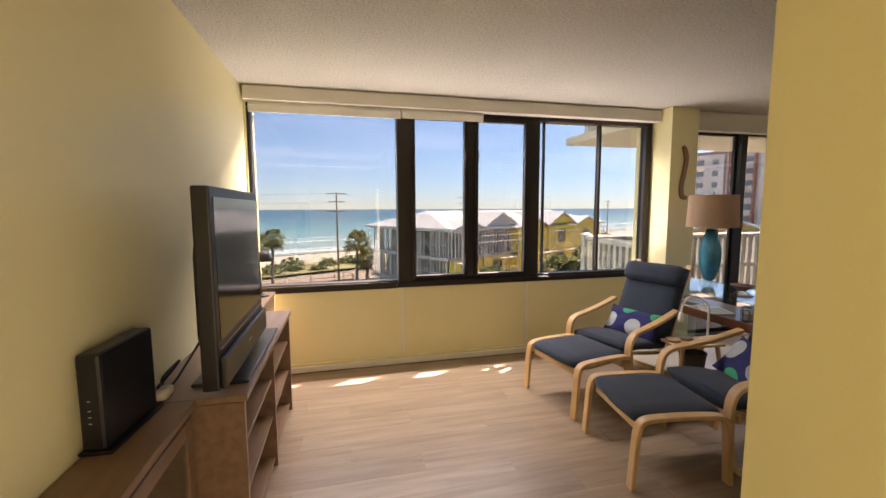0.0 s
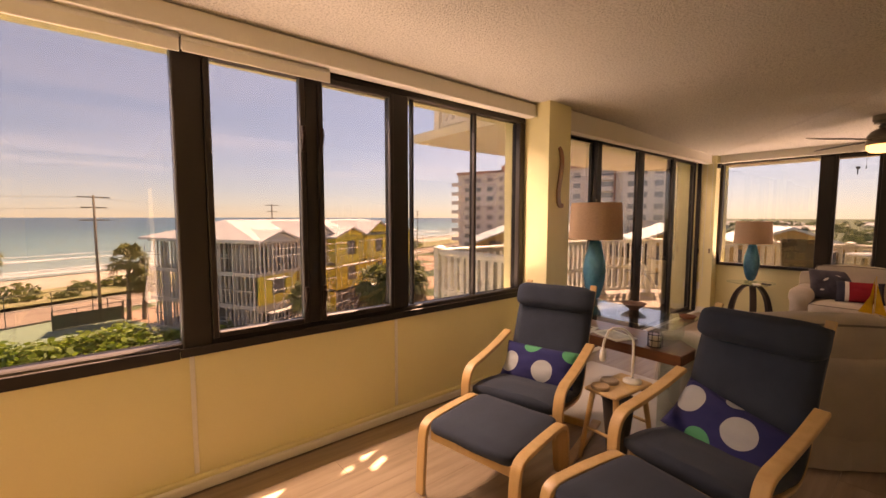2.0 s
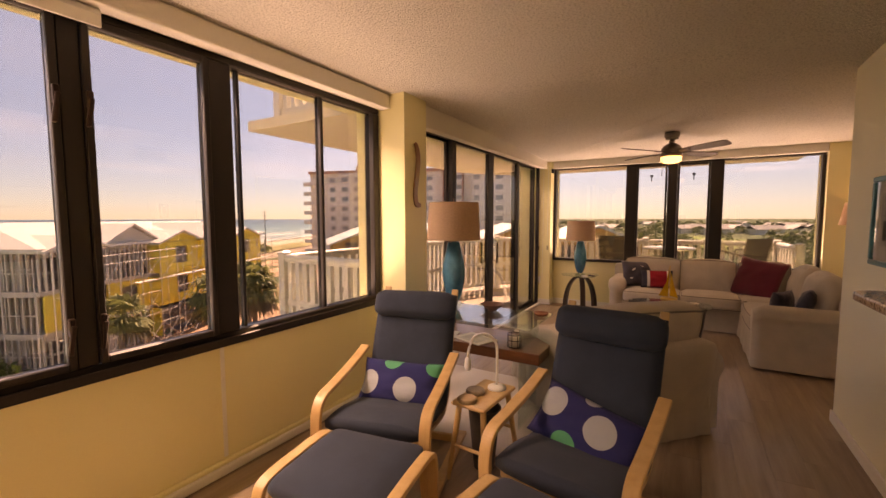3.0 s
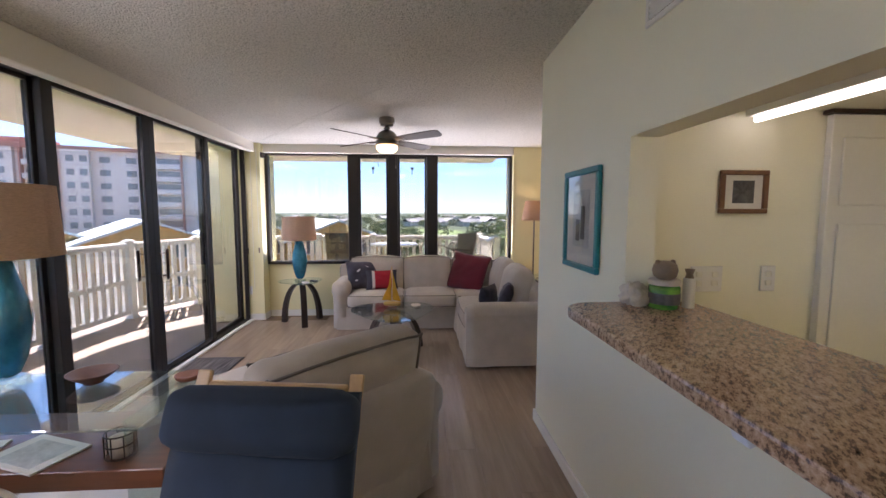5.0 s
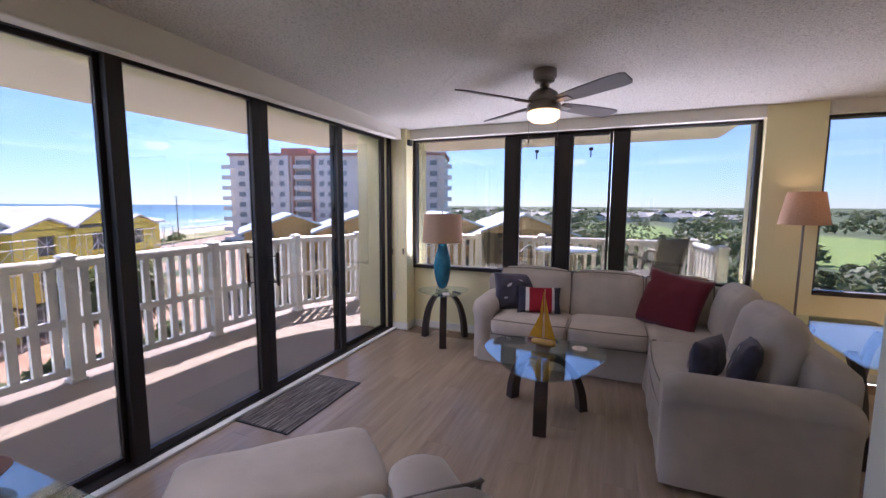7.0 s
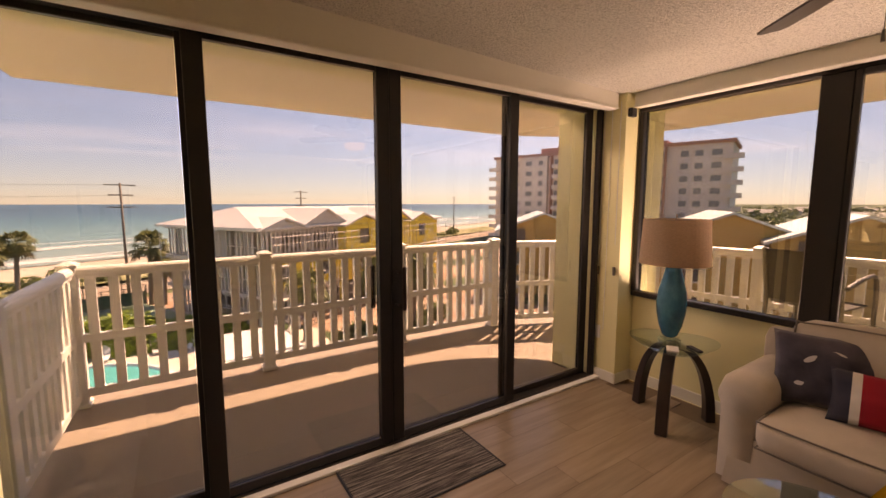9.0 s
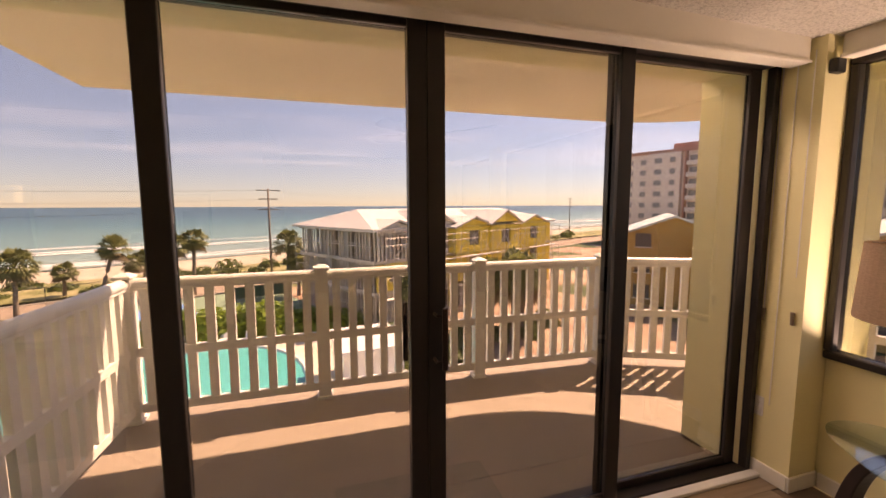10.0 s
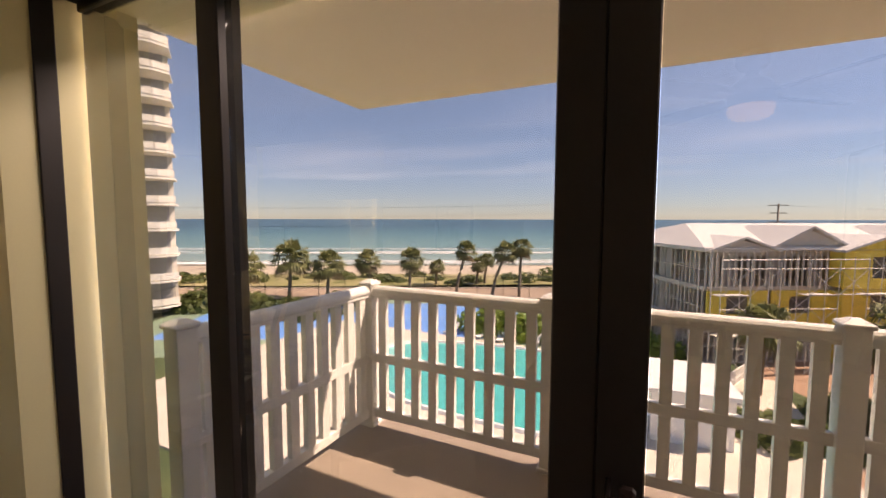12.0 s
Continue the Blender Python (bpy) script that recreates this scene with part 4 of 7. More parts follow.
# ---- slipcovered seating ----
def skirt(x0, y0, x1, y1, z1, flare=0.02, seg=12):
    """A hanging cloth skirt round a rectangle, flaring a little to the floor."""
    bm = bmesh.new()
    ring = []
    cx, cy = (x0 + x1) / 2, (y0 + y1) / 2
    for (ax, ay), (bx, by) in zip(((x0, y0), (x1, y0), (x1, y1), (x0, y1)), ((x1, y0), (x1, y1), (x0, y1), (x0, y0))):
        for k in range(seg):
            ring.append((ax + (bx - ax) * k / seg, ay + (by - ay) * k / seg))
    rows = []
    for z, f in ((0.012, 1.0), (z1 * 0.5, 0.45), (z1, 0.0)):
        row = []
        for k, (x, y) in enumerate(ring):
            w = f * (flare + 0.006 * math.sin(k * 2.1) + 0.004 * math.sin(k * 5.3))
            row.append(bm.verts.new((x + math.copysign(w, x - cx) * (abs(x - cx) > (x1 - x0) * 0.49), y + math.copysign(w, y - cy) * (abs(y - cy) > (y1 - y0) * 0.49), z)))
        rows.append(row)
    n = len(ring)
    for a, b in zip(rows, rows[1:]):
        for k in range(n):
            bm.faces.new((a[k], a[(k + 1) % n], b[(k + 1) % n], b[k]))
    bm.faces.new(rows[-1])
    bm.faces.new(rows[0][::-1])
    return bm


def rolled_arm(x0, x1, y, w, z):
    """An arm along x with a rolled top: a profile in y and z, swept with rounded ends."""
    prof = [(-w * 0.42, 0.03), (-w * 0.42, z * 0.62), (-w * 0.56, z * 0.72), (-w * 0.62, z * 0.84), (-w * 0.5, z * 0.95), (-w * 0.18, z), (w * 0.18, z), (w * 0.46, z * 0.95), (w * 0.52, z * 0.84), (w * 0.42, z * 0.72), (w * 0.42, 0.03)]
    prof = [tuple(p) for p in smooth_path(prof, 3)]
    bm = bmesh.new()
    rows = []
    n = 10
    for k in range(n + 1):
        t = k / n
        x = x0 + (x1 - x0) * t
        e = min(t, 1 - t) * (x1 - x0)
        s = 1.0 if e > 0.03 else 0.93 + 0.07 * math.sqrt(max(0.0, 1 - (1 - e / 0.03) ** 2))
        rows.append([bm.verts.new((x, y + py * s, 0.03 + (pz - 0.03) * s + 0.004 * noise.noise(Vector((x * 4, py * 6, pz * 5))))) for py, pz in prof])
    for a, b in zip(rows, rows[1:]):
        for k in range(len(prof) - 1):
            bm.faces.new((a[k], a[k + 1], b[k + 1], b[k]))
    bm.faces.new(rows[0])
    bm.faces.new(rows[-1][::-1])
    return bm


def welt(points, parent, r=0.006):
    part("piping", tube(points, r, 6), M["piping"], parent, smooth=True)


# sectional sofa: one run along the east wall, one along the room's south side
sofa = thing("sectional_sofa", "beige slipcovered corner sofa below the balcony window", "sofa", T((0, 0, 0)))
part("base", skirt(7.27, 0.42, 7.98, 2.74, 0.30), M["linen"], sofa, "skirted base", smooth=False)
part("base", skirt(5.93, 0.46, 7.268, 1.25, 0.30), M["linen"], sofa, "skirted base", smooth=False)
part("arm", turned(rolled_arm(-0.36, 0.36, 0, 0.2, 0.62), T((7.62, 2.72, 0)) @ spin(0)), M["linen"], sofa, "rolled arm", smooth=True)
part("arm", turned(rolled_arm(-0.415, 0.415, 0, 0.2, 0.63), T((5.94, 0.865, 0)) @ spin(90)), M["linen"], sofa, "rolled arm", smooth=True)
part("back_frame", soft_box(0.2, 2.4, 0.78, 0.07, 0.0, 8, 0.005, 1.0, T((7.905, 1.62, 0.40))), M["linen"], sofa, smooth=True)
part("back_frame", soft_box(2.05, 0.2, 0.74, 0.07, 0.0, 8, 0.005, 2.0, T((6.98, 0.50, 0.38))), M["linen"], sofa, smooth=True)
for y, d in ((2.26, 0.70), (1.575, 0.66)):
    part("seat_cushion", soft_box(0.68, d, 0.17, 0.055, 0.02, 9, 0.006, y, T((7.50, y, 0.385))), M["linen"], sofa, "plump seat cushion", smooth=True)
part("seat_cushion", soft_box(0.74, 0.74, 0.17, 0.055, 0.02, 9, 0.006, 4.0, T((7.50, 0.88, 0.385))), M["linen"], sofa, "plump corner seat cushion", smooth=True)
part("seat_cushion", soft_box(1.06, 0.72, 0.17, 0.055, 0.02, 9, 0.006, 6.0, T((6.58, 0.90, 0.385))), M["linen"], sofa, "plump seat cushion", smooth=True)
for y, d, s in ((2.28, 0.72, 1), (1.60, 0.66, 2), (0.98, 0.56, 3)):
    bm = T((7.755, y, 0.645)) @ spin(8, "Y")
    part("back_cushion", soft_box(0.18, d, 0.46, 0.055, 0.03, 9, 0.010, s * 3.0, bm), M["linen"], sofa, "plump back cushion", smooth=True)
    welt([bm @ Vector(p) for p in smooth_path([(-0.075, -d / 2 + 0.008, -0.2), (-0.075, -d / 2 + 0.008, 0.19), (-0.078, -d / 2 + 0.05, 0.225), (-0.09, 0, 0.238), (-0.078, d / 2 - 0.05, 0.225), (-0.075, d / 2 - 0.008, 0.19), (-0.075, d / 2 - 0.008, -0.2)], 5)], sofa, 0.005)
for x, w, s in ((7.25, 0.66, 4), (6.55, 0.70, 5)):
    part("back_cushion", soft_box(w, 0.2, 0.46, 0.08, 0.04, 9, 0.012, s * 3.0, T((x, 0.645, 0.66)) @ spin(10, "X")), M["linen"], sofa, "plump back cushion", smooth=True)
for y, d in ((2.26, 0.70), (1.575, 0.66)):
    for z in (0.455, 0.315):
        welt(smooth_path([(7.48, y - d / 2 + 0.012, z), (7.20, y - d / 2 + 0.012, z), (7.172, y - d / 2 + 0.045, z), (7.160, y, z), (7.172, y + d / 2 - 0.045, z), (7.20, y + d / 2 - 0.012, z), (7.48, y + d / 2 - 0.012, z)], 5), sofa, 0.005)
for z in (0.455, 0.315):
    welt(smooth_path([(6.06, 1.2, z), (6.1, 1.245, z), (6.55, 1.27, z), (7.05, 1.245, z), (7.11, 1.2, z)], 5), sofa, 0.005)

P = (("leafy", 0.43, 7.60, 2.47, 0.66, 20, 62, "dark throw pillow with pale leaf motifs", 2.0), ("flag", 0.42, 7.50, 2.21, 0.61, 12, 60, "red pillow with white and charcoal bands", 8.0),
     ("maroon", 0.58, 7.56, 1.06, 0.69, -35, 62, "large maroon throw pillow in the sofa corner", 4.0), ("leafy", 0.38, 6.35, 0.80, 0.60, -108, 58, "dark navy pillow with pale leaf motifs", 6.0), ("leafy", 0.34, 6.42, 0.98, 0.56, -125, 40, "small dark navy and red pillow", 9.0))
for key, w, x, y, z, a, tilt, lab, seed in P:
    m = T((x, y, z)) @ spin(a) @ spin(180) @ spin(90 - tilt + 40, "Y") @ spin(90)
    if key == "maroon":
        m = m @ spin(-7)
    h = w * (0.62 if key == "flag" else 0.92)
    pl = throw_pillow(m, M[key], w, h, 0.15, lab, seed, "sofa pillows")
    if key == "leafy":
        for dx, dy, r in ((-0.06, 0.05, 35), (0.05, 0.09, -20), (0.02, -0.05, 60), (-0.09, -0.08, 10), (0.1, -0.02, 80)):
            part("leaf_print", turned(lathe([(0.0001, 0), (0.022, 0.0), (0.022, 0.002), (0.0001, 0.003)], 12), T((dx, dy, 0.068 - 0.5 * (dx * dx + dy * dy))) @ spin(r) @ Matrix.Diagonal((1.5, 0.6, 1, 1))), M["motif"], pl, "pale leaf print")

# armchair and its footstool, turned 45 degrees
AC = T((3.96, 2.05, 0)) @ spin(45)
arm_chair = thing("armchair", "beige slipcovered armchair with rolled arms facing the balcony", "armchair", AC)
part("base", skirt(-0.08, -0.42, 0.70, 0.42, 0.30), M["linen"], arm_chair, "skirted base")
for s in (-1, 1):
    part("arm", rolled_arm(-0.06, 0.74, s * 0.45, 0.2, 0.61), M["linen"], arm_chair, "rolled arm", smooth=True)
part("back_frame", soft_box(0.2, 0.94, 0.64, 0.06, 0.0, 8, 0.006, 5.0, T((0.0, 0, 0.345)) @ spin(-5, "Y")), M["linen"], arm_chair, smooth=True)
BC = T((0.085, 0, 0.645)) @ spin(-10, "Y")
part("back_cushion", soft_box(0.20, 0.88, 0.48, 0.065, 0.03, 11, 0.012, 6.0, BC), M["linen"], arm_chair, "boxy back cushion with piped edges", smooth=True)
part("seat_cushion", soft_box(0.66, 0.70, 0.17, 0.055, 0.02, 9, 0.006, 8.0, T((0.43, 0, 0.385))), M["linen"], arm_chair, "plump seat cushion", smooth=True)


def piped(parent, m, hx, hy, hz, r=0.0065):
    """Piping round the rim of one face, with softened corners."""
    pts = smooth_path([(hx, -hy, -hz), (hx, -hy, hz * 0.86), (hx, -hy * 0.93, hz), (hx, 0.0, hz + 0.012), (hx, hy * 0.93, hz), (hx, hy, hz * 0.86), (hx, hy, -hz)], 5)
    welt([m @ Vector(p) for p in pts], parent, r)


piped(arm_chair, BC, -0.082, 0.414, 0.221, 0.0075)
piped(arm_chair, BC, 0.082, 0.414, 0.221, 0.0075)
pouf = thing("ottoman", "beige slipcovered ottoman pushed against the armchair", "ottoman", AC @ T((1.0, 0.03, 0)))
part("base", skirt(-0.21, -0.38, 0.23, 0.38, 0.30), M["linen"], pouf, "skirted base")
part("cushion", soft_box(0.50, 0.80, 0.17, 0.055, 0.02, 9, 0.006, 12.0, T((0.0, 0, 0.385))), M["linen"], pouf, "plump cushion", smooth=True)


# ---- glass tables on curved legs ----
def curved_table(name, m, size, top, label, legs, corner):
    """A glass top with three rounded corners, one of them at the angle given, on curved legs."""
    c = thing(name, label, "table", m)
    outline = [(size * (1 + 0.12 * math.cos(3 * (a - radians(corner)))) * math.cos(a), size * (1 + 0.12 * math.cos(3 * (a - radians(corner)))) * math.sin(a)) for a in [2 * math.pi * k / 48 for k in range(48)]]
    bm = bmesh.new()
    lo, hi = [bm.verts.new((x, y, top - 0.01)) for x, y in outline], [bm.verts.new((x, y, top)) for x, y in outline]
    bm.faces.new(lo[::-1])
    bm.faces.new(hi)
    for k in range(48):
        bm.faces.new((lo[k], lo[(k + 1) % 48], hi[(k + 1) % 48], hi[k]))
    part("glass_top", bm, M["table_glass"], c, "clear glass top with a greenish edge")
    for a, reach, w in legs:
        path = smooth_path([(reach, 0.0), (reach * 0.93, top * 0.35), (reach * 0.72, top * 0.68), (reach * 0.35, top * 0.90), (-reach * 0.15, top - 0.024)], 6)
        part("leg", turned(strip(path, -w / 2, w / 2, 0.05, 0.006, taper=[1.3 - 0.6 * k / (len(path) - 1) for k in range(len(path))]), spin(a)), M["espresso"], c, "curved espresso leg")
    return c


curved_table("end_table", T((7.69, 3.30, 0)), 0.275, 0.575, "glass end table on curved espresso legs", ((80, 0.26, 0.075), (200, 0.28, 0.075), (-42, 0.27, 0.075)), 87)
console = thing("sofa_table", "long glass-topped table behind the corner sofa", "table", T((6.98, -0.03, 0)))
top = box(-0.62, -0.3, 0.648, 0.62, 0.28, 0.66)
bmesh.ops.bevel(top, geom=[e for e in top.edges if abs(e.verts[0].co.z - e.verts[1].co.z) > 0.005], offset=0.07, segments=3, affect="EDGES", profile=0.5)
part("glass_top", top, M["table_glass"], console, "clear glass top with a greenish edge")
for sx in (-1, 1):
    for sy in (-1, 1):
        part("leg", strip(smooth_path([(sx * 0.50, 0.0), (sx * 0.47, 0.25), (sx * 0.40, 0.50), (sx * 0.28, 0.645)], 5), sy * 0.2 - 0.03, sy * 0.2 + 0.03, 0.04, 0.005), M["espresso"], console, "curved espresso leg")
curved_table("coffee_table", T((6.45, 2.0, 0)), 0.43, 0.45, "three-cornered glass coffee table on curved espresso legs", ((57, 0.31, 0.09), (186, 0.33, 0.09), (-61, 0.31, 0.09)), 188)
note = tagged(part("notepad", box(-0.05, -0.035, 0, 0.05, 0.035, 0.012, 0.002), M["paper"], at=T((7.5, 3.2, 0.575)) @ spin(30)), "small paper pad on the end table", "notepad")
clicker = tagged(part("remote_control", box(-0.06, -0.02, 0, 0.06, 0.02, 0.014, 0.005, 2), M["black"], at=T((7.62, 3.12, 0.575)) @ spin(60)), "small black remote on the end table", "remote")
pale_dish = tagged(part("dish", lathe([(0.04, 0), (0.055, 0.012), (0.055, 0.02), (0.048, 0.02), (0.0001, 0.01)], 20), M["pale"], at=T((6.62, 1.76, 0.45)), smooth=True), "small pale dish on the coffee table", "dish")

boat = thing("model_sailboat", "amber model sailboat on the glass coffee table", "model boat", T((6.56, 2.02, 0.45)) @ spin(80))
part("stand", box(-0.05, -0.035, 0, 0.05, 0.035, 0.018, 0.004), M["walnut"], boat)
part("hull", turned(soft_box(0.19, 0.055, 0.05, 0.024, 0.0, 7), T((0, 0, 0.048))), M["brass"], boat, smooth=True)
part("mast", tube([(0, 0, 0.06), (0.0, 0, 0.46)], 0.004, 8), M["brass"], boat)
for pts in (((0.008, 0.08), (0.115, 0.085), (0.03, 0.26), (0.008, 0.45)), ((-0.008, 0.09), (-0.10, 0.075), (-0.05, 0.24), (-0.008, 0.40))):
    bm = bmesh.new()
    lo = [bm.verts.new((x, 0.002 + 0.02 * math.sin(abs(x) * 26), z)) for x, z in pts]
    bm.faces.new(lo)
    bmesh.ops.solidify(bm, geom=bm.faces[:], thickness=0.003)
    part("sail", bm, M["amber"], boat, "curved amber sail")

doormat = tagged(part("door_mat", box(5.475, 3.535, 0.0005, 6.325, 4.0, 0.009, 0.003), M["rug"]), "grey-brown woven mat before the sliding doors", "mat")
for b in ((5.463, 3.523, 0.0005, 6.337, 3.5345, 0.008), (5.463, 3.535, 0.0005, 5.4745, 4.0, 0.008), (6.3255, 3.535, 0.0005, 6.337, 4.0, 0.008)):
    part("binding", box(*b, 0.002), M["black"], doormat, "dark sewn edge of the mat")
# the mat lies before the sill

floor_lamp = thing("floor_lamp", "slim floor lamp with a pale cone shade beside the column", "floor lamp", T((7.76, 0.1, 0)))
part("base", lathe([(0.13, 0), (0.13, 0.015), (0.03, 0.03), (0.012, 0.04)], 28), M["steel"], floor_lamp, smooth=True)
part("pole", cyl(0.010, 0.010, 0.03, 1.56, 12), M["steel"], floor_lamp)
part("shade", lathe([(0.175, 1.39), (0.125, 1.66), (0.122, 1.66), (0.172, 1.39), (0.175, 1.39)], 40), M["shade"], floor_lamp, "pale linen cone shade")
lamp2 = new("floor_lamp_bulb", bpy.data.lights.new("floor_lamp_bulb", "POINT"))
lamp2.data.energy, lamp2.data.color, lamp2.data.shadow_soft_size = 0.06, (1.0, 0.70, 0.40), 0.04
lamp2.location = (7.76, 0.1, 1.57)
part("socket", cyl(0.016, 0.016, 1.50, 1.53, 12), M["brass"], floor_lamp)

# ---- television wall ----
tvu = thing("media_cabinet", "brown wooden media cabinet with open shelves", "cabinet", T((0, 0, 0)))
X = (-0.325, 0.06)
part("top", box(X[0], 2.015, 0.722, X[1] + 0.012, 3.44, 0.75, 0.003), M["walnut"], tvu)
for y in (2.025, 2.72, 3.41):
    part("side_panel", box(X[0], y - 0.012, 0.0, X[1], y + 0.012, 0.7205, 0.002), M["walnut"], tvu)
for z in (0.05, 0.3, 0.52):
    for a, b in ((2.039, 2.707), (2.733, 3.397)):
        part("shelf", box(X[0], a, z - 0.01, X[1] - 0.015, b, z + 0.01, 0.002), M["walnut"], tvu)
part("back_panel", box(X[0] - 0.004, 2.04, 0.02, X[0] + 0.004, 3.39, 0.72), M["walnut"], tvu)
low = thing("low_cabinet", "brown wooden cabinet with a glass door below the modem", "cabinet", T((0, 0, 0)))
part("top", box(-0.325, 0.95, 0.722, -0.112, 2.012, 0.75, 0.003), M["walnut"], low)
for y in (0.965, 1.995):
    part("side_panel", box(-0.325, y - 0.012, 0, -0.14, y + 0.012, 0.7205, 0.002), M["walnut"], low)
part("bottom", box(-0.325, 0.978, 0.04, -0.14, 1.982, 0.06), M["walnut"], low)
part("back_panel", box(-0.329, 0.978, 0.061, -0.32, 1.982, 0.72), M["walnut"], low)
cab_door = part("door", merged(box(-0.139, 0.98, 0.05, -0.121, 1.04, 0.70, 0.003), box(-0.139, 1.92, 0.05, -0.121, 1.98, 0.70, 0.003), box(-0.139, 1.041, 0.64, -0.121, 1.919, 0.70, 0.003), box(-0.139, 1.041, 0.05, -0.121, 1.919, 0.11, 0.003)), M["walnut"], low, "wood-framed glass door")
part("pane", box(-0.132, 1.041, 0.111, -0.128, 1.919, 0.639), M["table_glass"], cab_door)
desk_unit = thing("side_cabinet", "narrow brown wooden cabinet in the window corner", "cabinet", T((0, 0, 0)))
part("top", box(-0.325, 3.46, 0.752, -0.12, 4.03, 0.78, 0.003), M["walnut"], desk_unit)
part("body", box(-0.325, 3.47, 0.0, -0.13, 4.02, 0.7515, 0.003), M["walnut"], desk_unit)

TVM = T((0.0, 2.35, 0.75))
tv = thing("television", "black flat television on a wide stand", "television", TVM)
part("housing", box(-0.062, -0.425, 0.06, 0.0, 0.425, 0.83, 0.008, 2), M["black"], tv)
part("back_bulge", soft_box(0.06, 0.6, 0.42, 0.025, 0, 6, 0, 0, T((-0.085, 0, 0.40))), M["black"], tv, smooth=True)
part("screen", box(0.0005, -0.385, 0.245, 0.003, 0.385, 0.79), M["screen"], tv, "dark glossy screen")
part("speaker_bar", box(0.0005, -0.42, 0.065, 0.022, 0.42, 0.185, 0.008, 2), M["black"], tv)
part("trim_line", box(0.0005, -0.40, 0.212, 0.005, 0.40, 0.219), M["steel"], tv, "thin silver line")
part("badge", box(0.0222, -0.03, 0.125, 0.023, 0.03, 0.135), M["steel"], tv)
part("neck", box(-0.055, -0.14, 0.014, -0.008, 0.14, 0.075, 0.008), M["black"], tv)
part("stand", box(-0.17, -0.22, 0.0, 0.056, 0.58, 0.016, 0.006, 2), M["black"], tv, "flat glossy black foot")
modem = thing("modem", "black upright modem box on the low cabinet", "modem", T((-0.275, 1.83, 0.75)) @ spin(-4))
part("housing", box(-0.035, -0.15, 0.012, 0.035, 0.15, 0.315, 0.012, 2), M["black"], modem)
part("foot", box(-0.045, -0.155, 0, 0.05, 0.165, 0.0115, 0.004), M["black"], modem)
for z in (0.1, 0.12, 0.14, 0.17):
    part("status_light", box(-0.008, -0.1512, z, 0.0, -0.1502, z + 0.002), M["paper"], modem)
cable = tagged(part("cable", merged(tube(smooth_path([(-0.28, 2.0, 0.756), (-0.22, 2.07, 0.76), (-0.27, 2.12, 0.80), (-0.22, 2.17, 0.86), (-0.27, 2.22, 0.80), (-0.30, 2.15, 0.757)], 6), 0.006, 6), tube(smooth_path([(-0.30, 2.03, 0.756), (-0.24, 2.1, 0.77), (-0.2, 2.2, 0.84), (-0.14, 2.25, 0.95)], 6), 0.005, 6)), M["black"], smooth=True), "tangled black cables behind the television", "cable")
plug = tagged(part("power_adapter", soft_box(0.05, 0.09, 0.04, 0.015, 0, 5), M["pale"], at=T((-0.24, 2.06, 0.772)), smooth=True), "pale power adapter among the cables", "adapter")
lamp3 = thing("desk_lamp", "small black domed desk lamp in the window corner", "lamp", T((-0.2, 3.86, 0.78)))
part("base", lathe([(0.06, 0), (0.06, 0.01), (0.02, 0.02), (0.006, 0.024)], 24), M["black"], lamp3, smooth=True)
part("stem", tube([(0, 0, 0.02), (-0.01, 0, 0.3), (0.02, 0.0, 0.33)], 0.006, 8), M["grip"], lamp3)
part("hood", lathe([(0.07, 0.29), (0.068, 0.32), (0.045, 0.36), (0.015, 0.375), (0.0001, 0.376)], 24, (0.03, 0, 0)), M["black"], lamp3, "black dome hood", smooth=True)

# ---- kitchen pass-through ----
def counter_slab():
    bm = bmesh.new()
    pts = [(1.72, 0.62), (3.705, 0.62), (3.705, 0.905), (3.72, 0.905)]
    pts += [(3.72 - 0.12 + 0.12 * math.cos(a), 1.17 - 0.12 + 0.12 * math.sin(a)) for a in [k * math.pi / 16 for k in range(9)]]
    pts += [(1.72, 1.17)]
    lo, hi = [bm.verts.new((x, y, 1.09)) for x, y in pts], [bm.verts.new((x, y, 1.13)) for x, y in pts]
    bm.faces.new(lo[::-1])
    bm.faces.new(hi)
    for k in range(len(pts)):
        j = (k + 1) % len(pts)
        bm.faces.new((lo[k], lo[j], hi[j], hi[k]))
    bmesh.ops.recalc_face_normals(bm, faces=bm.faces[:])
    bmesh.ops.bevel(bm, geom=[e for e in bm.edges if abs(e.verts[0].co.z - e.verts[1].co.z) < 1e-6], offset=0.008, segments=2, affect="EDGES", profile=0.5)
    return bm


counter = tagged(part("bar_counter", counter_slab(), M["granite"]), "brown speckled granite bar counter with a rounded corner", "counter")
for x in (3.05, 2.1):
    br = tagged(part("bracket", strip([(0.0, 0.0), (0.09, -0.02), (0.16, -0.08), (0.19, -0.16)], -0.03, 0.03, 0.03, 0.004), M["white"], at=T((x, 1.10, 1.07)) @ spin(-90)), "white bracket under the granite bar", "bracket")
lowc = tagged(part("kitchen_worktop", box(1.9, 0.1, 0.87, 3.845, 0.70, 0.91, 0.006), M["granite"]), "lower granite worktop inside the kitchen", "worktop")
lowb = thing("base_cabinet", "white base cabinet under the kitchen worktop", "cabinet", T((0, 0, 0)))
part("body", box(1.95, 0.13, 0.0, 3.84, 0.68, 0.869, 0.003), M["white"], lowb)
tl = thing("tube_light", "slim lit fluorescent tube under the kitchen ceiling", "ceiling light", T((3.2, 0.30, 1.91)))
part("housing", box(-0.62, -0.035, 0.0, 0.62, 0.035, 0.03, 0.004), M["white"], tl)
part("tube", turned(cyl(0.013, 0.013, -0.6, 0.6, 14), T((0, 0, -0.014)) @ spin(90, "Y")), M["tube_glow"], tl, "glowing tube", smooth=True)
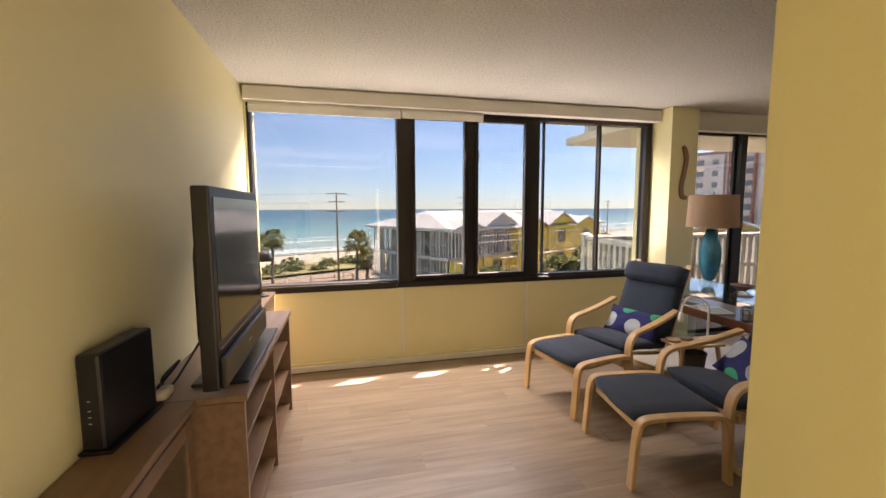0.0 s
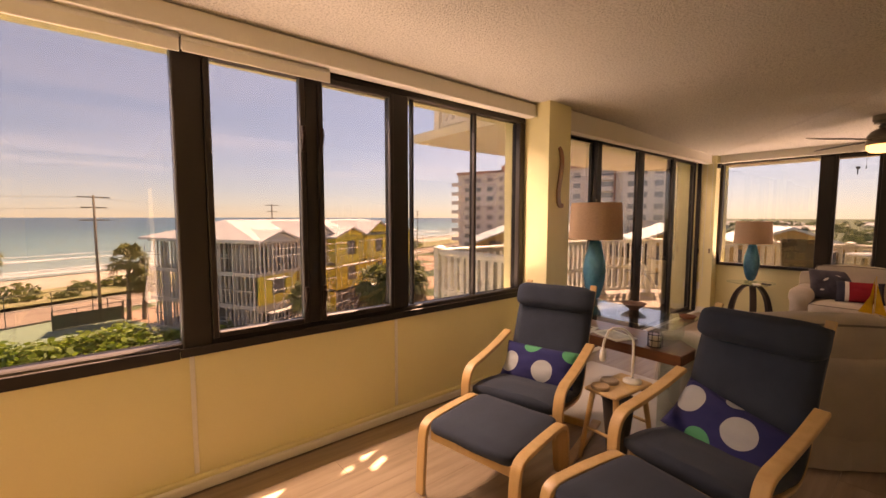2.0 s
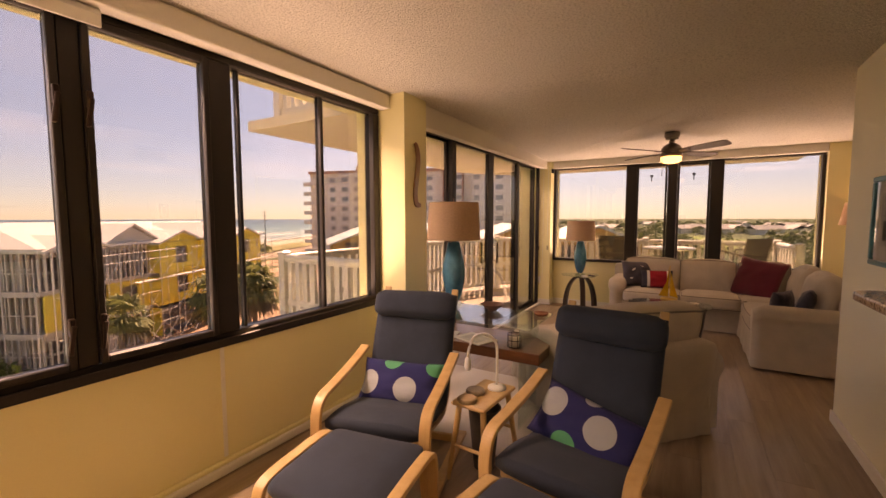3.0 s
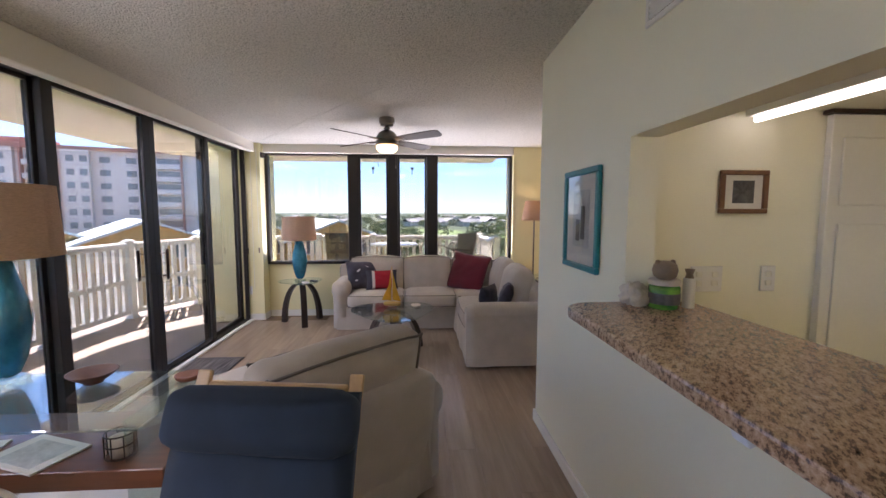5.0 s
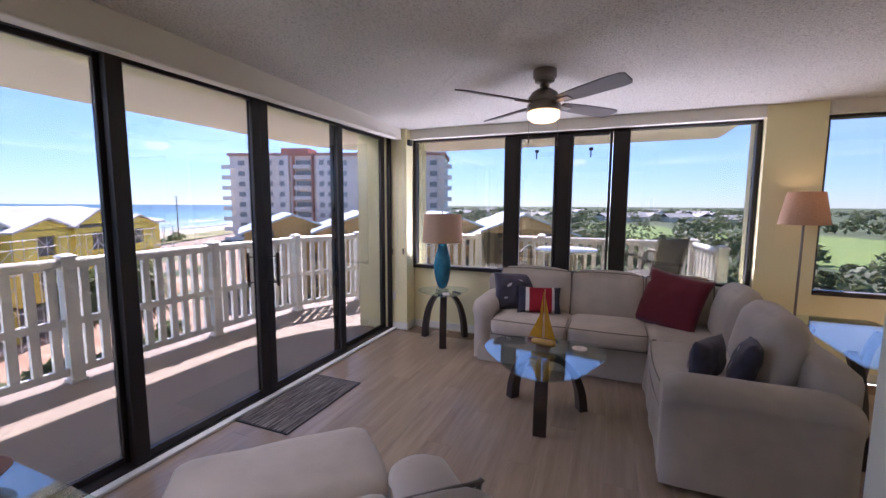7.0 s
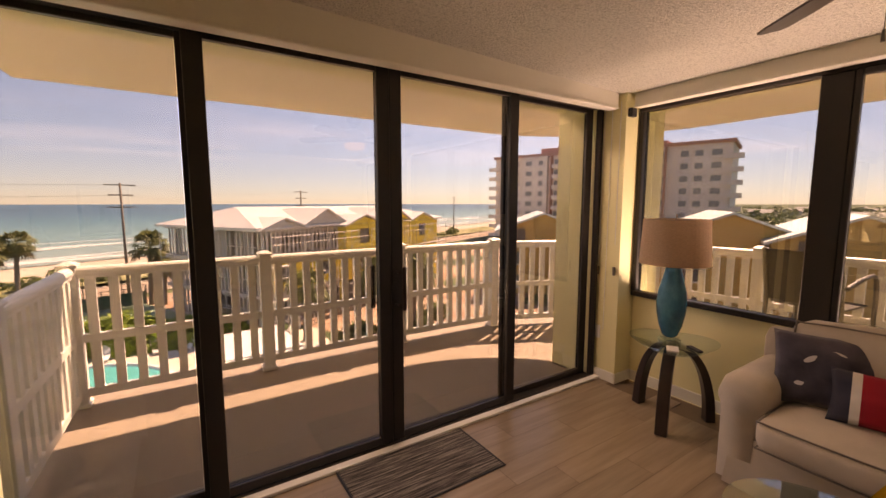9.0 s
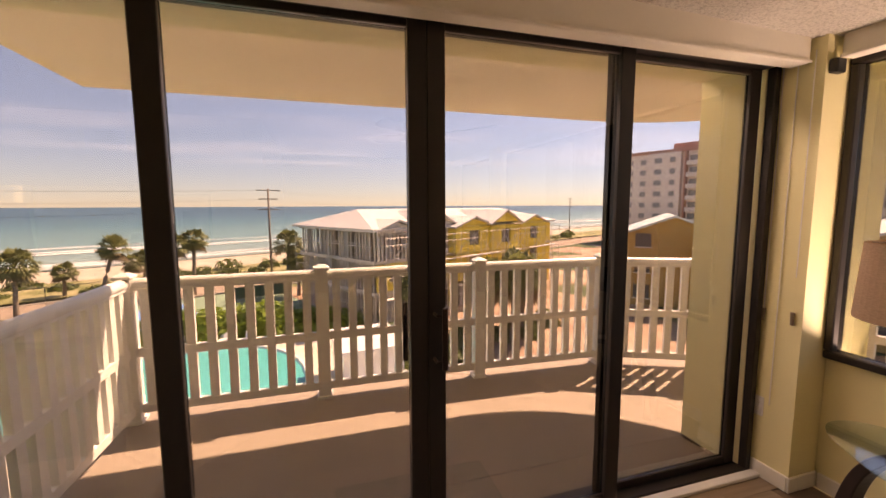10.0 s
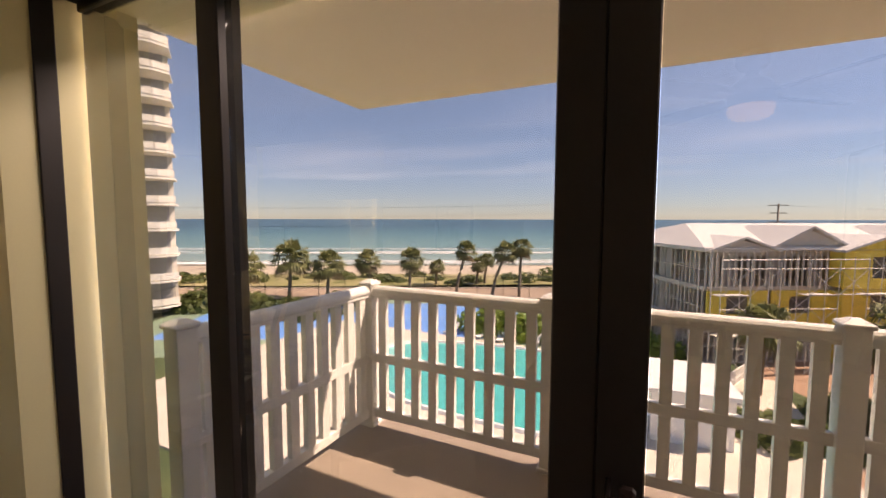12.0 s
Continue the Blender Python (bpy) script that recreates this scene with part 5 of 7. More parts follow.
pantry = thing("door_2", "white panelled pantry door in the kitchen", "door", T((3.849, -0.45, 0)), kind="structure")
part("leaf", box(-0.035, -0.38, 0.01, -0.002, 0.38, 1.93, 0.003), M["white"], pantry)
for y in (-0.19, 0.19):
    for z0, z1 in ((0.15, 0.72), (0.82, 1.45), (1.53, 1.83)):
        part("panel", box(-0.044, y - 0.14, z0, -0.0345, y + 0.14, z1, 0.006, 2), M["white"], pantry)
part("head_track", box(-0.05, -0.4, 1.931, -0.002, 0.4, 1.949), M["grip"], pantry)

pic = thing("framed_print", "pale framed print in a teal wooden frame", "picture", T((4.155, 0.901, 1.461)))
for b in ((-0.214, 0, 0.226, 0.214, 0.024, 0.256), (-0.214, 0, -0.256, 0.214, 0.024, -0.226), (-0.214, 0, -0.2255, -0.184, 0.024, 0.2255), (0.184, 0, -0.2255, 0.214, 0.024, 0.2255)):
    part("frame", box(*b, 0.005), M["teal"], pic)
part("mount", box(-0.1835, 0.002, -0.2255, 0.1835, 0.008, 0.2255), M["paper"], pic, "off-white mount")
part("image", box(-0.10, 0.0082, -0.14, 0.10, 0.0105, 0.15), M["art"], pic, "faded grey seaside print")
part("image_figure", merged(box(-0.05, 0.0107, -0.10, 0.0, 0.0115, 0.07), box(0.01, 0.0107, -0.11, 0.06, 0.0115, 0.0)), M["ink"], pic)
hide_shadow(part("pane", box(-0.1835, 0.014, -0.2255, 0.1835, 0.016, 0.2255), M["clear"], pic))
sp = thing("framed_print", "small dark print in a brown wooden frame on the kitchen wall", "picture", T((3.849, 0.302, 1.59)) @ spin(90))
for b in ((-0.112, 0, 0.075, 0.112, 0.018, 0.095), (-0.112, 0, -0.095, 0.112, 0.018, -0.075), (-0.112, 0, -0.0745, -0.09, 0.018, 0.0745), (0.09, 0, -0.0745, 0.112, 0.018, 0.0745)):
    part("frame", box(*b, 0.003), M["brown_frame"], sp)
part("mount", box(-0.0895, 0.002, -0.0745, 0.0895, 0.006, 0.0745), M["paper"], sp)
part("image", box(-0.05, 0.0062, -0.05, 0.05, 0.008, 0.05), M["ink"], sp, "dark carved-looking print")
vent = thing("air_vent", "white louvred air vent high on the kitchen wall", "vent", T((3.45, 0.901, 2.26)))
for b in ((-0.17, 0, 0.07, 0.17, 0.012, 0.09), (-0.17, 0, -0.09, 0.17, 0.012, -0.07), (-0.17, 0, -0.0695, -0.15, 0.012, 0.0695), (0.15, 0, -0.0695, 0.17, 0.012, 0.0695)):
    part("frame", box(*b, 0.003), M["white"], vent)
part("backing", box(-0.15, 0.0, -0.0695, 0.15, 0.002, 0.0695), M["taupe"], vent)
for k in range(7):
    part("slat", turned(box(-0.149, -0.008, -0.0012, 0.149, 0.008, 0.0012), T((0, 0.008, -0.057 + 0.019 * k)) @ spin(40, "X")), M["white"], vent)

jar = thing("candle_jar", "green glass three-wick candle jar on the granite bar", "candle", T((3.60, 0.80, 1.13)))
part("glass", lathe([(0.05, 0), (0.056, 0.006), (0.056, 0.085), (0.05, 0.092)], 32), M["green_glass"], jar, "green marbled glass", smooth=True)
part("label", lathe([(0.0565, 0.02), (0.0572, 0.022), (0.0572, 0.06), (0.0565, 0.062)], 32), M["ink"], jar, "dark printed label band", smooth=True)
part("lid", lathe([(0.0585, 0.0925), (0.0585, 0.108), (0.054, 0.112), (0.0001, 0.112)], 32), M["pale"], jar, "pale metal lid", smooth=False)
pot = thing("ceramic_ornament", "round taupe ceramic ornament resting on the candle jar", "ornament", T((3.60, 0.80, 1.242)))
part("body", lathe([(0.025, 0), (0.04, 0.012), (0.046, 0.035), (0.04, 0.058), (0.02, 0.07), (0.0001, 0.072)], 24), M["taupe"], pot, smooth=True)
for s in (-1, 1):
    part("ear", lathe([(0.0001, 0.052), (0.012, 0.055), (0.009, 0.072), (0.0001, 0.076)], 10, (0.0, s * 0.03, 0)), M["taupe"], pot, smooth=True)
shell = bmesh.new()
bmesh.ops.create_icosphere(shell, subdivisions=4, radius=0.055)
for v in shell.verts:
    n = noise.fractal(v.co * 40, 0.8, 2.2, 4)
    v.co = v.co * (1 + 0.35 * n)
    v.co.z = max(-0.04, v.co.z * 0.9)
tagged(part("coral_shell", shell, M["pale"], at=T((3.655, 0.885, 1.17)), smooth=True), "knobbly pale coral shell on the granite bar", "shell")
grinder = thing("candle_holder", "white pillar candle with a dark top on the bar", "candle", T((3.60, 0.70, 1.13)))
part("pillar", cyl(0.022, 0.021, 0, 0.115, 20), M["white"], grinder, smooth=False)
part("cap", lathe([(0.016, 0.1155), (0.012, 0.13), (0.018, 0.15), (0.0001, 0.152)], 16), M["taupe"], grinder, smooth=True)

# ---- balcony ----
def slab(pts, z0, z1):
    bm = bmesh.new()
    lo, hi = [bm.verts.new((x, y, z0)) for x, y in pts], [bm.verts.new((x, y, z1)) for x, y in pts]
    bm.faces.new(lo[::-1])
    bm.faces.new(hi)
    for k in range(len(pts)):
        j = (k + 1) % len(pts)
        bm.faces.new((lo[k], lo[j], hi[j], hi[k]))
    return bm


def wrap_slab(z0, z1):
    """The slab that runs along the north face and round the corner to the east face."""
    outer = [(3.84, 6.1), (8.2, 6.1)] + [(8.2 + 1.9 * math.sin(a), 4.2 + 1.9 * math.cos(a)) for a in [k * math.pi / 2 / 14 for k in range(1, 15)]] + [(10.1, 0.3)]
    inner = [(3.84, YO), (8.2, YO)] + [(8.421, YO)] * 13 + [(8.421, 4.2), (8.421, 0.3)]
    bm = bmesh.new()
    rows = [[bm.verts.new((*a, z0)), bm.verts.new((*b, z0)), bm.verts.new((*b, z1)), bm.verts.new((*a, z1))] for a, b in zip(outer, inner)]
    for a, b in zip(rows, rows[1:]):
        for k in range(4):
            bm.faces.new((a[k], a[(k + 1) % 4], b[(k + 1) % 4], b[k]))
    bm.faces.new(rows[0])
    bm.faces.new(rows[-1][::-1])
    bmesh.ops.remove_doubles(bm, verts=bm.verts[:], dist=1e-4)
    return bm


setting("floor_balcony", wrap_slab(-0.24, -0.015), M["deck"], "tan coated balcony floor", "floor")
setting("floor_threshold", box(4.094, 4.2005, -0.24, 7.80, 4.499, -0.016), M["deck"], "tan coated threshold outside the sliding doors", "floor")
setting("ceiling_balcony", wrap_slab(2.45, 2.555), M["soffit"], "cream stucco balcony soffit", "ceiling")
setting("trim_balcony_upper", box(3.9, 4.9, 2.556, 9.0, 5.9, 2.565), M["deck"], "floor of the balcony above", "trim")
# outer shell of the building above and below the storey
setting("wall_facade", merged(box(-0.5, 4.2, 2.625, 8.42, YO, 6.0), box(8.2, -2.0, 2.625, 8.42, 4.199, 6.0), box(-0.5, 4.2, -9.0, 8.42, YO, -0.125), box(8.2, -2.0, -9.0, 8.42, 4.199, -0.125)), M["stucco"], "cream stucco outer wall", "wall")
# unseen ledge, added and sized to trim the sun patches indoors
setting("trim_eyebrow", box(-0.6, 4.502, 2.63, 3.7, 4.70, 2.82), M["stucco"], "shallow unseen ledge added above the windows to block sun", "trim")

# railing runs: straight, round the corner, straight, and the two returns to the wall
RAIL = [(4.03, 4.47), (4.08, 5.86), (5.44, 5.86), (6.83, 5.86), (8.12, 5.80), (9.05, 5.36), (9.62, 4.55), (9.77, 3.55), (9.77, 2.55), (9.77, 1.55), (9.77, 0.55), (8.75, 0.44)]


def railing(name, run, z, label):
    c = thing(name, label, "railing", T((0, 0, z)))
    pm = part("post", merged(box(-0.05, -0.05, 0.0, 0.05, 0.05, 1.085, 0.004), box(-0.062, -0.062, 1.086, 0.062, 0.062, 1.106, 0.006), box(-0.064, -0.064, 0.0, 0.064, 0.064, 0.03, 0.004), turned(cyl(0.085, 0.03, 1.1062, 1.128, 4), spin(45))), M["rail"], c)
    pm.matrix_basis = T((*run[0], 0)) @ spin(90)
    bal = None
    for i in range(1, len(run)):
        a, b = Vector(run[i - 1]), Vector(run[i])
        d = (b - a).normalized()
        L = (b - a).length - 0.1
        ang = math.degrees(math.atan2(d.y, d.x))
        shared("post", pm.data, c, T((*run[i], 0)) @ spin(ang))
        m = T((*(a + d * 0.05), 0)) @ spin(ang)
        part("top_rail", turned(merged(turned(cyl(0.042, 0.042, 0.0, L, 14), spin(90, "Y")), box(0, -0.03, -0.045, L, 0.03, -0.01)), m @ T((0, 0, 1.045))), M["rail"], c)
        part("middle_rail", turned(box(0, -0.022, 0.50, L, 0.022, 0.565, 0.004), m), M["rail"], c)
        part("bottom_rail", turned(box(0, -0.022, 0.07, L, 0.022, 0.135, 0.004), m), M["rail"], c)
        n = max(2, round(L / 0.135))
        for k in range(n):
            at = m @ T(((k + 0.5) * L / n, 0, 0))
            if bal is None:
                bal = part("baluster", merged(box(-0.031, -0.021, 0.1355, 0.031, 0.021, 0.4995), box(-0.031, -0.021, 0.5655, 0.031, 0.021, 0.999)), M["rail"], c, at=at)
            else:
                shared("baluster", bal.data, c, at)
    return c


railing("balcony_railing", RAIL, -0.015, "white vinyl railing round the curved balcony")
railing("upper_railing", [(4.08, 4.6), (4.08, 5.86), (5.44, 5.86), (6.83, 5.86)], 2.567, "white vinyl railing of the balcony above")


def patio_chair(m):
    c = thing("patio_chair", "tall patio chair in grey-brown mesh sling", "chair", m, group="patio chairs")
    part("sling_seat", box(-0.24, -0.24, 0.70, 0.24, 0.24, 0.715, 0.004), M["sling"], c)
    part("sling_back", strip(smooth_path([(-0.24, 0.72), (-0.29, 0.93), (-0.35, 1.17)], 5), -0.25, 0.25, 0.014), M["sling"], c, "grey-brown mesh back")
    for s in (-1, 1):
        part("side_frame", tube(smooth_path([(0.30, s * 0.27, 0.0), (0.27, s * 0.27, 0.5), (0.24, s * 0.27, 0.93), (0.0, s * 0.28, 0.96), (-0.28, s * 0.28, 0.90)], 5), 0.017, 8), M["sling_frame"], c, smooth=True)
        part("back_leg", tube([(-0.355, s * 0.26, 1.18), (-0.26, s * 0.26, 0.72), (-0.30, s * 0.26, 0.0)], 0.016, 8), M["sling_frame"], c)
    part("foot_bar", tube([(0.285, -0.27, 0.26), (0.285, 0.27, 0.26)], 0.012, 8), M["sling_frame"], c)
    return c


M["sling"] = surface("sling_mesh", (0.085, 0.075, 0.063), 0.85, vary=0.12, scale=6, fine=300, relief=0.2)
M["sling_frame"] = surface("taupe_metal", (0.20, 0.18, 0.155), 0.45, metal=0.3)
patio_chair(T((9.38, 2.97, -0.015)) @ spin(-8))
patio_chair(T((9.14, 1.15, -0.015)) @ spin(48))
ptab = thing("patio_table", "round balcony-height table with a pale top", "table", T((9.02, 2.12, -0.015)))
part("tabletop", lathe([(0.001, 0.955), (0.39, 0.955), (0.40, 0.965), (0.40, 0.985), (0.385, 0.99), (0.001, 0.99)], 40), M["white"], ptab)
for k in range(4):
    part("leg", tube([(0.24 * math.cos(k * math.pi / 2 + 0.6), 0.24 * math.sin(k * math.pi / 2 + 0.6), 0.954), (0.30 * math.cos(k * math.pi / 2 + 0.6), 0.30 * math.sin(k * math.pi / 2 + 0.6), 0.0)], 0.018, 8), M["sling_frame"], ptab)

# ---- outdoors: ground, road, shore ----
GZ = -9.0
CA = radians(27)
D, N = Vector((math.cos(CA), math.sin(CA), 0)), Vector((-math.sin(CA), math.cos(CA), 0))


def shore(u, n, z=GZ):
    return D * u + N * n + Vector((0, 0, z))


def quad_sheet(corners, nu, nv, bumpy=0.0):
    bm = bmesh.new()
    a, b, c, d = corners
    g = [[bm.verts.new((a + (b - a) * i / nu) * (1 - j / nv) + (d + (c - d) * i / nu) * (j / nv)) for i in range(nu + 1)] for j in range(nv + 1)]
    for j in range(nv):
        for i in range(nu):
            bm.faces.new((g[j][i], g[j][i + 1], g[j + 1][i + 1], g[j + 1][i]))
    if bumpy:
        for v in bm.verts:
            v.co.z += bumpy * noise.noise(v.co * 0.12)
    return bm


def flat(name, u0, n0, u1, n1, z, mat, label, category, nu=1, nv=1, bumpy=0.0):
    return setting(name, quad_sheet([shore(u0, n0, z), shore(u1, n0, z), shore(u1, n1, z), shore(u0, n1, z)], nu, nv, bumpy), mat, label, category)


def ground_mat(name, cols, scale, rough=0.95, relief=0.4):
    m, nt, b = material(name)
    at = coords(nt)
    nt.links.new(ramp(nt, noisy(nt, at, scale, 8.0, 0.65), *cols), b.inputs["Base Color"])
    b.inputs["Roughness"].default_value = rough
    bump(nt, b, noisy(nt, at, scale * 8, 4.0), relief, 0.2)
    return m


def sea_mat(name):
    """Green near the shore, deep blue-green outwards, in long swells."""
    m, nt, b = material(name)
    at = coords(nt)
    sep = nt.nodes.new("ShaderNodeSeparateXYZ")
    nt.links.new(at, sep.inputs[0])
    mr = nt.nodes.new("ShaderNodeMapRange")
    mr.inputs["From Min"].default_value, mr.inputs["From Max"].default_value = 0.0, 420.0
    nt.links.new(sep.outputs["Y"], mr.inputs["Value"])
    nt.links.new(ramp(nt, mr.outputs[0], (0.0, (0.24, 0.32, 0.28)), (0.12, (0.12, 0.24, 0.235)), (0.45, (0.045, 0.145, 0.17)), (1.0, (0.025, 0.09, 0.13))), b.inputs["Base Color"])
    b.inputs["Roughness"].default_value = 0.35
    b.inputs["Specular IOR Level"].default_value = 0.25
    bump(nt, b, noisy(nt, coords(nt, (0.02, 0.16, 1)), 1.0, 6.0, 0.6), 0.6, 0.6)
    return m


def foam_mat(name):
    m, nt, b = material(name)
    tr, mix = nt.nodes.new("ShaderNodeBsdfTransparent"), nt.nodes.new("ShaderNodeMixShader")
    b.inputs["Base Color"].default_value = (0.8, 0.8, 0.78, 1)
    b.inputs["Roughness"].default_value = 0.9
    uv = coords(nt, (0.022, 0.22, 1))
    fac = ramp(nt, noisy(nt, uv, 1.0, 7.0, 0.65), (0.43, (0, 0, 0)), (0.60, (0.95, 0.95, 0.95)))
    nt.links.new(fac, mix.inputs[0])
    nt.links.new(tr.outputs[0], mix.inputs[1])
    nt.links.new(b.outputs[0], mix.inputs[2])
    nt.links.new(mix.outputs[0], nt.nodes["Material Output"].inputs[0])
    return m


M["land"] = ground_mat("scrub_land", ((0.32, (0.022, 0.04, 0.016)), (0.5, (0.055, 0.085, 0.03)), (0.62, (0.11, 0.13, 0.05)), (0.75, (0.19, 0.17, 0.10))), 0.06)
M["grass"] = ground_mat("golf_grass", ((0.3, (0.10, 0.17, 0.035)), (0.7, (0.20, 0.27, 0.06))), 0.08)
M["dune"] = ground_mat("dune_scrub", ((0.35, (0.10, 0.12, 0.035)), (0.5, (0.24, 0.22, 0.09)), (0.7, (0.42, 0.35, 0.22))), 0.25)
M["sand"] = ground_mat("beach_sand", ((0.3, (0.40, 0.33, 0.25)), (0.7, (0.52, 0.45, 0.36))), 0.1)
M["dirt"] = ground_mat("bare_dirt", ((0.3, (0.27, 0.15, 0.095)), (0.5, (0.40, 0.25, 0.17)), (0.7, (0.50, 0.36, 0.27))), 0.3)
M["road"] = ground_mat("road_surface", ((0.3, (0.26, 0.19, 0.14)), (0.7, (0.36, 0.27, 0.20))), 0.2)
M["sea"], M["foam"] = sea_mat("sea_water"), foam_mat("surf_foam")
M["court_blue"] = surface("blue_court", (0.09, 0.27, 0.62), 0.8, vary=0.06, scale=0.3, fine=3)
M["court_green"] = surface("green_court", (0.19, 0.28, 0.19), 0.85, vary=0.08, scale=0.3, fine=3)
M["line"] = surface("court_line", (0.75, 0.75, 0.73), 0.8)
M["pool_deck"] = surface("pool_paving", (0.62, 0.55, 0.46), 0.85, vary=0.08, scale=0.4, fine=4)
M["pool"] = water("pool_water", (0.02, 0.42, 0.40), (0.03, 0.50, 0.47), (1.5, 1.5, 1), 0.08)

setting("ground", quad_sheet([Vector((-4500, -4500, GZ)), Vector((4500, -4500, GZ)), Vector((4500, 4500, GZ)), Vector((-4500, 4500, GZ))], 12, 12), M["land"], "scrubby green coastal land reaching to the horizon", "ground")
sea_sheet = quad_sheet([Vector((-4500, 0, 0)), Vector((4500, 0, 0)), Vector((4500, 4400, 0)), Vector((-4500, 4400, 0))], 6, 30)
ob = setting("water_sea", sea_sheet, M["sea"], "blue-green ocean with long swells", "water")
ob.matrix_basis = T(shore(0, 90, GZ + 0.35)) @ spin(27)
for k, (n, w) in enumerate(((0.4, 9.0), (28.0, 8.0), (44.0, 4.0))):
    fm = setting("water_surf_%d" % (k + 1), quad_sheet([Vector((-700, n, 0.1)), Vector((900, n, 0.1)), Vector((900, n + w, 0.12)), Vector((-700, n + w, 0.12))], 40, 1), M["foam"], "line of white breaking surf", "water")
    for v in fm.data.vertices:
        v.co.y += 3.0 * noise.noise(Vector((v.co.x * 0.012, k * 7.0, 0)))
    fm.matrix_basis = T(shore(0, 90, GZ + 0.37)) @ spin(27)
flat("ground_beach", -900, 74, 1200, 93, GZ + 0.2, M["sand"], "pale sandy beach", "ground", 60, 4, 0.15)
flat("ground_dune", -900, 62.5, 1200, 74.5, GZ + 0.35, M["dune"], "scrubby dune strip behind the beach", "ground", 80, 4, 0.3)
flat("road", -900, 53.5, 1200, 61.5, GZ + 0.06, M["road"], "sun-bleached beach road", "road")
for n in (53.2, 61.6):
    setting("pavement_%d" % int(n), merged(*[turned(box(0, 0, 0, 60, 0.25, 0.14), T(shore(u, n)) @ spin(27)) for u in range(-240, 300, 60)]), M["pool_deck"], "concrete kerb along the beach road", "pavement")
flat("ground_court", -22, 31, 26, 53, GZ + 0.02, M["court_green"], "green hard court surround", "ground")
flat("ground_court_blue", -18.3, 35.5, 16.2, 50.5, GZ + 0.03, M["court_blue"], "blue tennis court", "ground")
flat("ground_site", 26, 14, 110, 51, GZ + 0.03, M["dirt"], "bare dirt of the building site", "ground", 30, 12, 0.1)
setting("ground_yard", slab([(12, 6), (40, 2), (46, 14), (34, 34), (22, 36), (14, 30)][::-1], GZ + 0.01, GZ + 0.045), M["dirt"], "reddish bare dirt below the balcony", "ground")
lines = [box(-19, -0.05, 0, 15.5, 0.05, 0.006), box(-19, 14.9, 0, 15.5, 15.0, 0.006), box(15.4, 0.051, 0, 15.5, 14.89, 0.006), box(9.6, 2.0, 0, 9.7, 13.0, 0.006), box(-2.0, 0.06, 0, -1.9, 14.88, 0.006), box(-1.88, 7.4, 0, 9.58, 7.5, 0.006), box(-1.88, 2.0, 0, 15.38, 2.1, 0.006), box(-1.88, 12.8, 0, 15.38, 12.9, 0.006)]
setting("trim_court_lines", turned(merged(*lines), T(shore(0.7, 35.5, GZ + 0.035)) @ spin(27)), M["line"], "white court lines", "trim")
# pool and its deck
setting("pavement_pool", merged(box(-22, 14, GZ, 14, 36, GZ + 0.12)), M["pool_deck"], "pale pool terrace", "pavement")
pool_pts = [(-11, 33), (-12.5, 30), (-10, 25.5), (-6, 22.8), (2.4, 22.6), (4.6, 24.5), (4.0, 31.0), (0.5, 34.8), (-6, 34.6)]
sm = smooth_path([(x, y, 0) for x, y in pool_pts] + [(*pool_pts[0], 0)], 5)[:-1]
setting("water_pool", slab([(p[0], p[1]) for p in sm], GZ + 0.1, GZ + 0.135), M["pool"], "turquoise swimming pool", "water")
setting("trim_pool_edge", tube([(p[0], p[1], GZ + 0.13) for p in sm + sm[:1]], 0.18, 6), M["white"], "white pool coping", "trim")


# ---- trees and shrubs ----
def leaf_mat(name, dark, light, sheen=0.0):
    m, nt, b = material(name)
    geo = nt.nodes.new("ShaderNodeNewGeometry")
    nt.links.new(ramp(nt, geo.outputs["Random Per Island"], (0.0, dark), (1.0, light)), b.inputs["Base Color"])
    b.inputs["Roughness"].default_value = 0.6
    thin, both = nt.nodes.new("ShaderNodeBsdfTranslucent"), nt.nodes.new("ShaderNodeMixShader")
    both.inputs[0].default_value = 0.4
    nt.links.new(b.inputs["Base Color"].links[0].from_socket, thin.inputs[0])
    nt.links.new(b.outputs[0], both.inputs[1])
    nt.links.new(thin.outputs[0], both.inputs[2])
    nt.links.new(both.outputs[0], nt.nodes["Material Output"].inputs[0])
    return m


M["frond"] = leaf_mat("palm_frond", (0.09, 0.11, 0.035), (0.27, 0.28, 0.11))
M["dry_frond"] = leaf_mat("dry_frond", (0.12, 0.085, 0.04), (0.22, 0.16, 0.08))
M["leaf"] = leaf_mat("shrub_leaf", (0.05, 0.075, 0.02), (0.16, 0.20, 0.06))
M["bright_leaf"] = leaf_mat("sunny_leaf", (0.09, 0.17, 0.02), (0.27, 0.36, 0.05))
M["trunk"] = surface("palm_trunk", (0.20, 0.155, 0.12), 0.9, vary=0.3, scale=2, fine=12, relief=0.6, depth=0.03)
rng = random.Random(7)


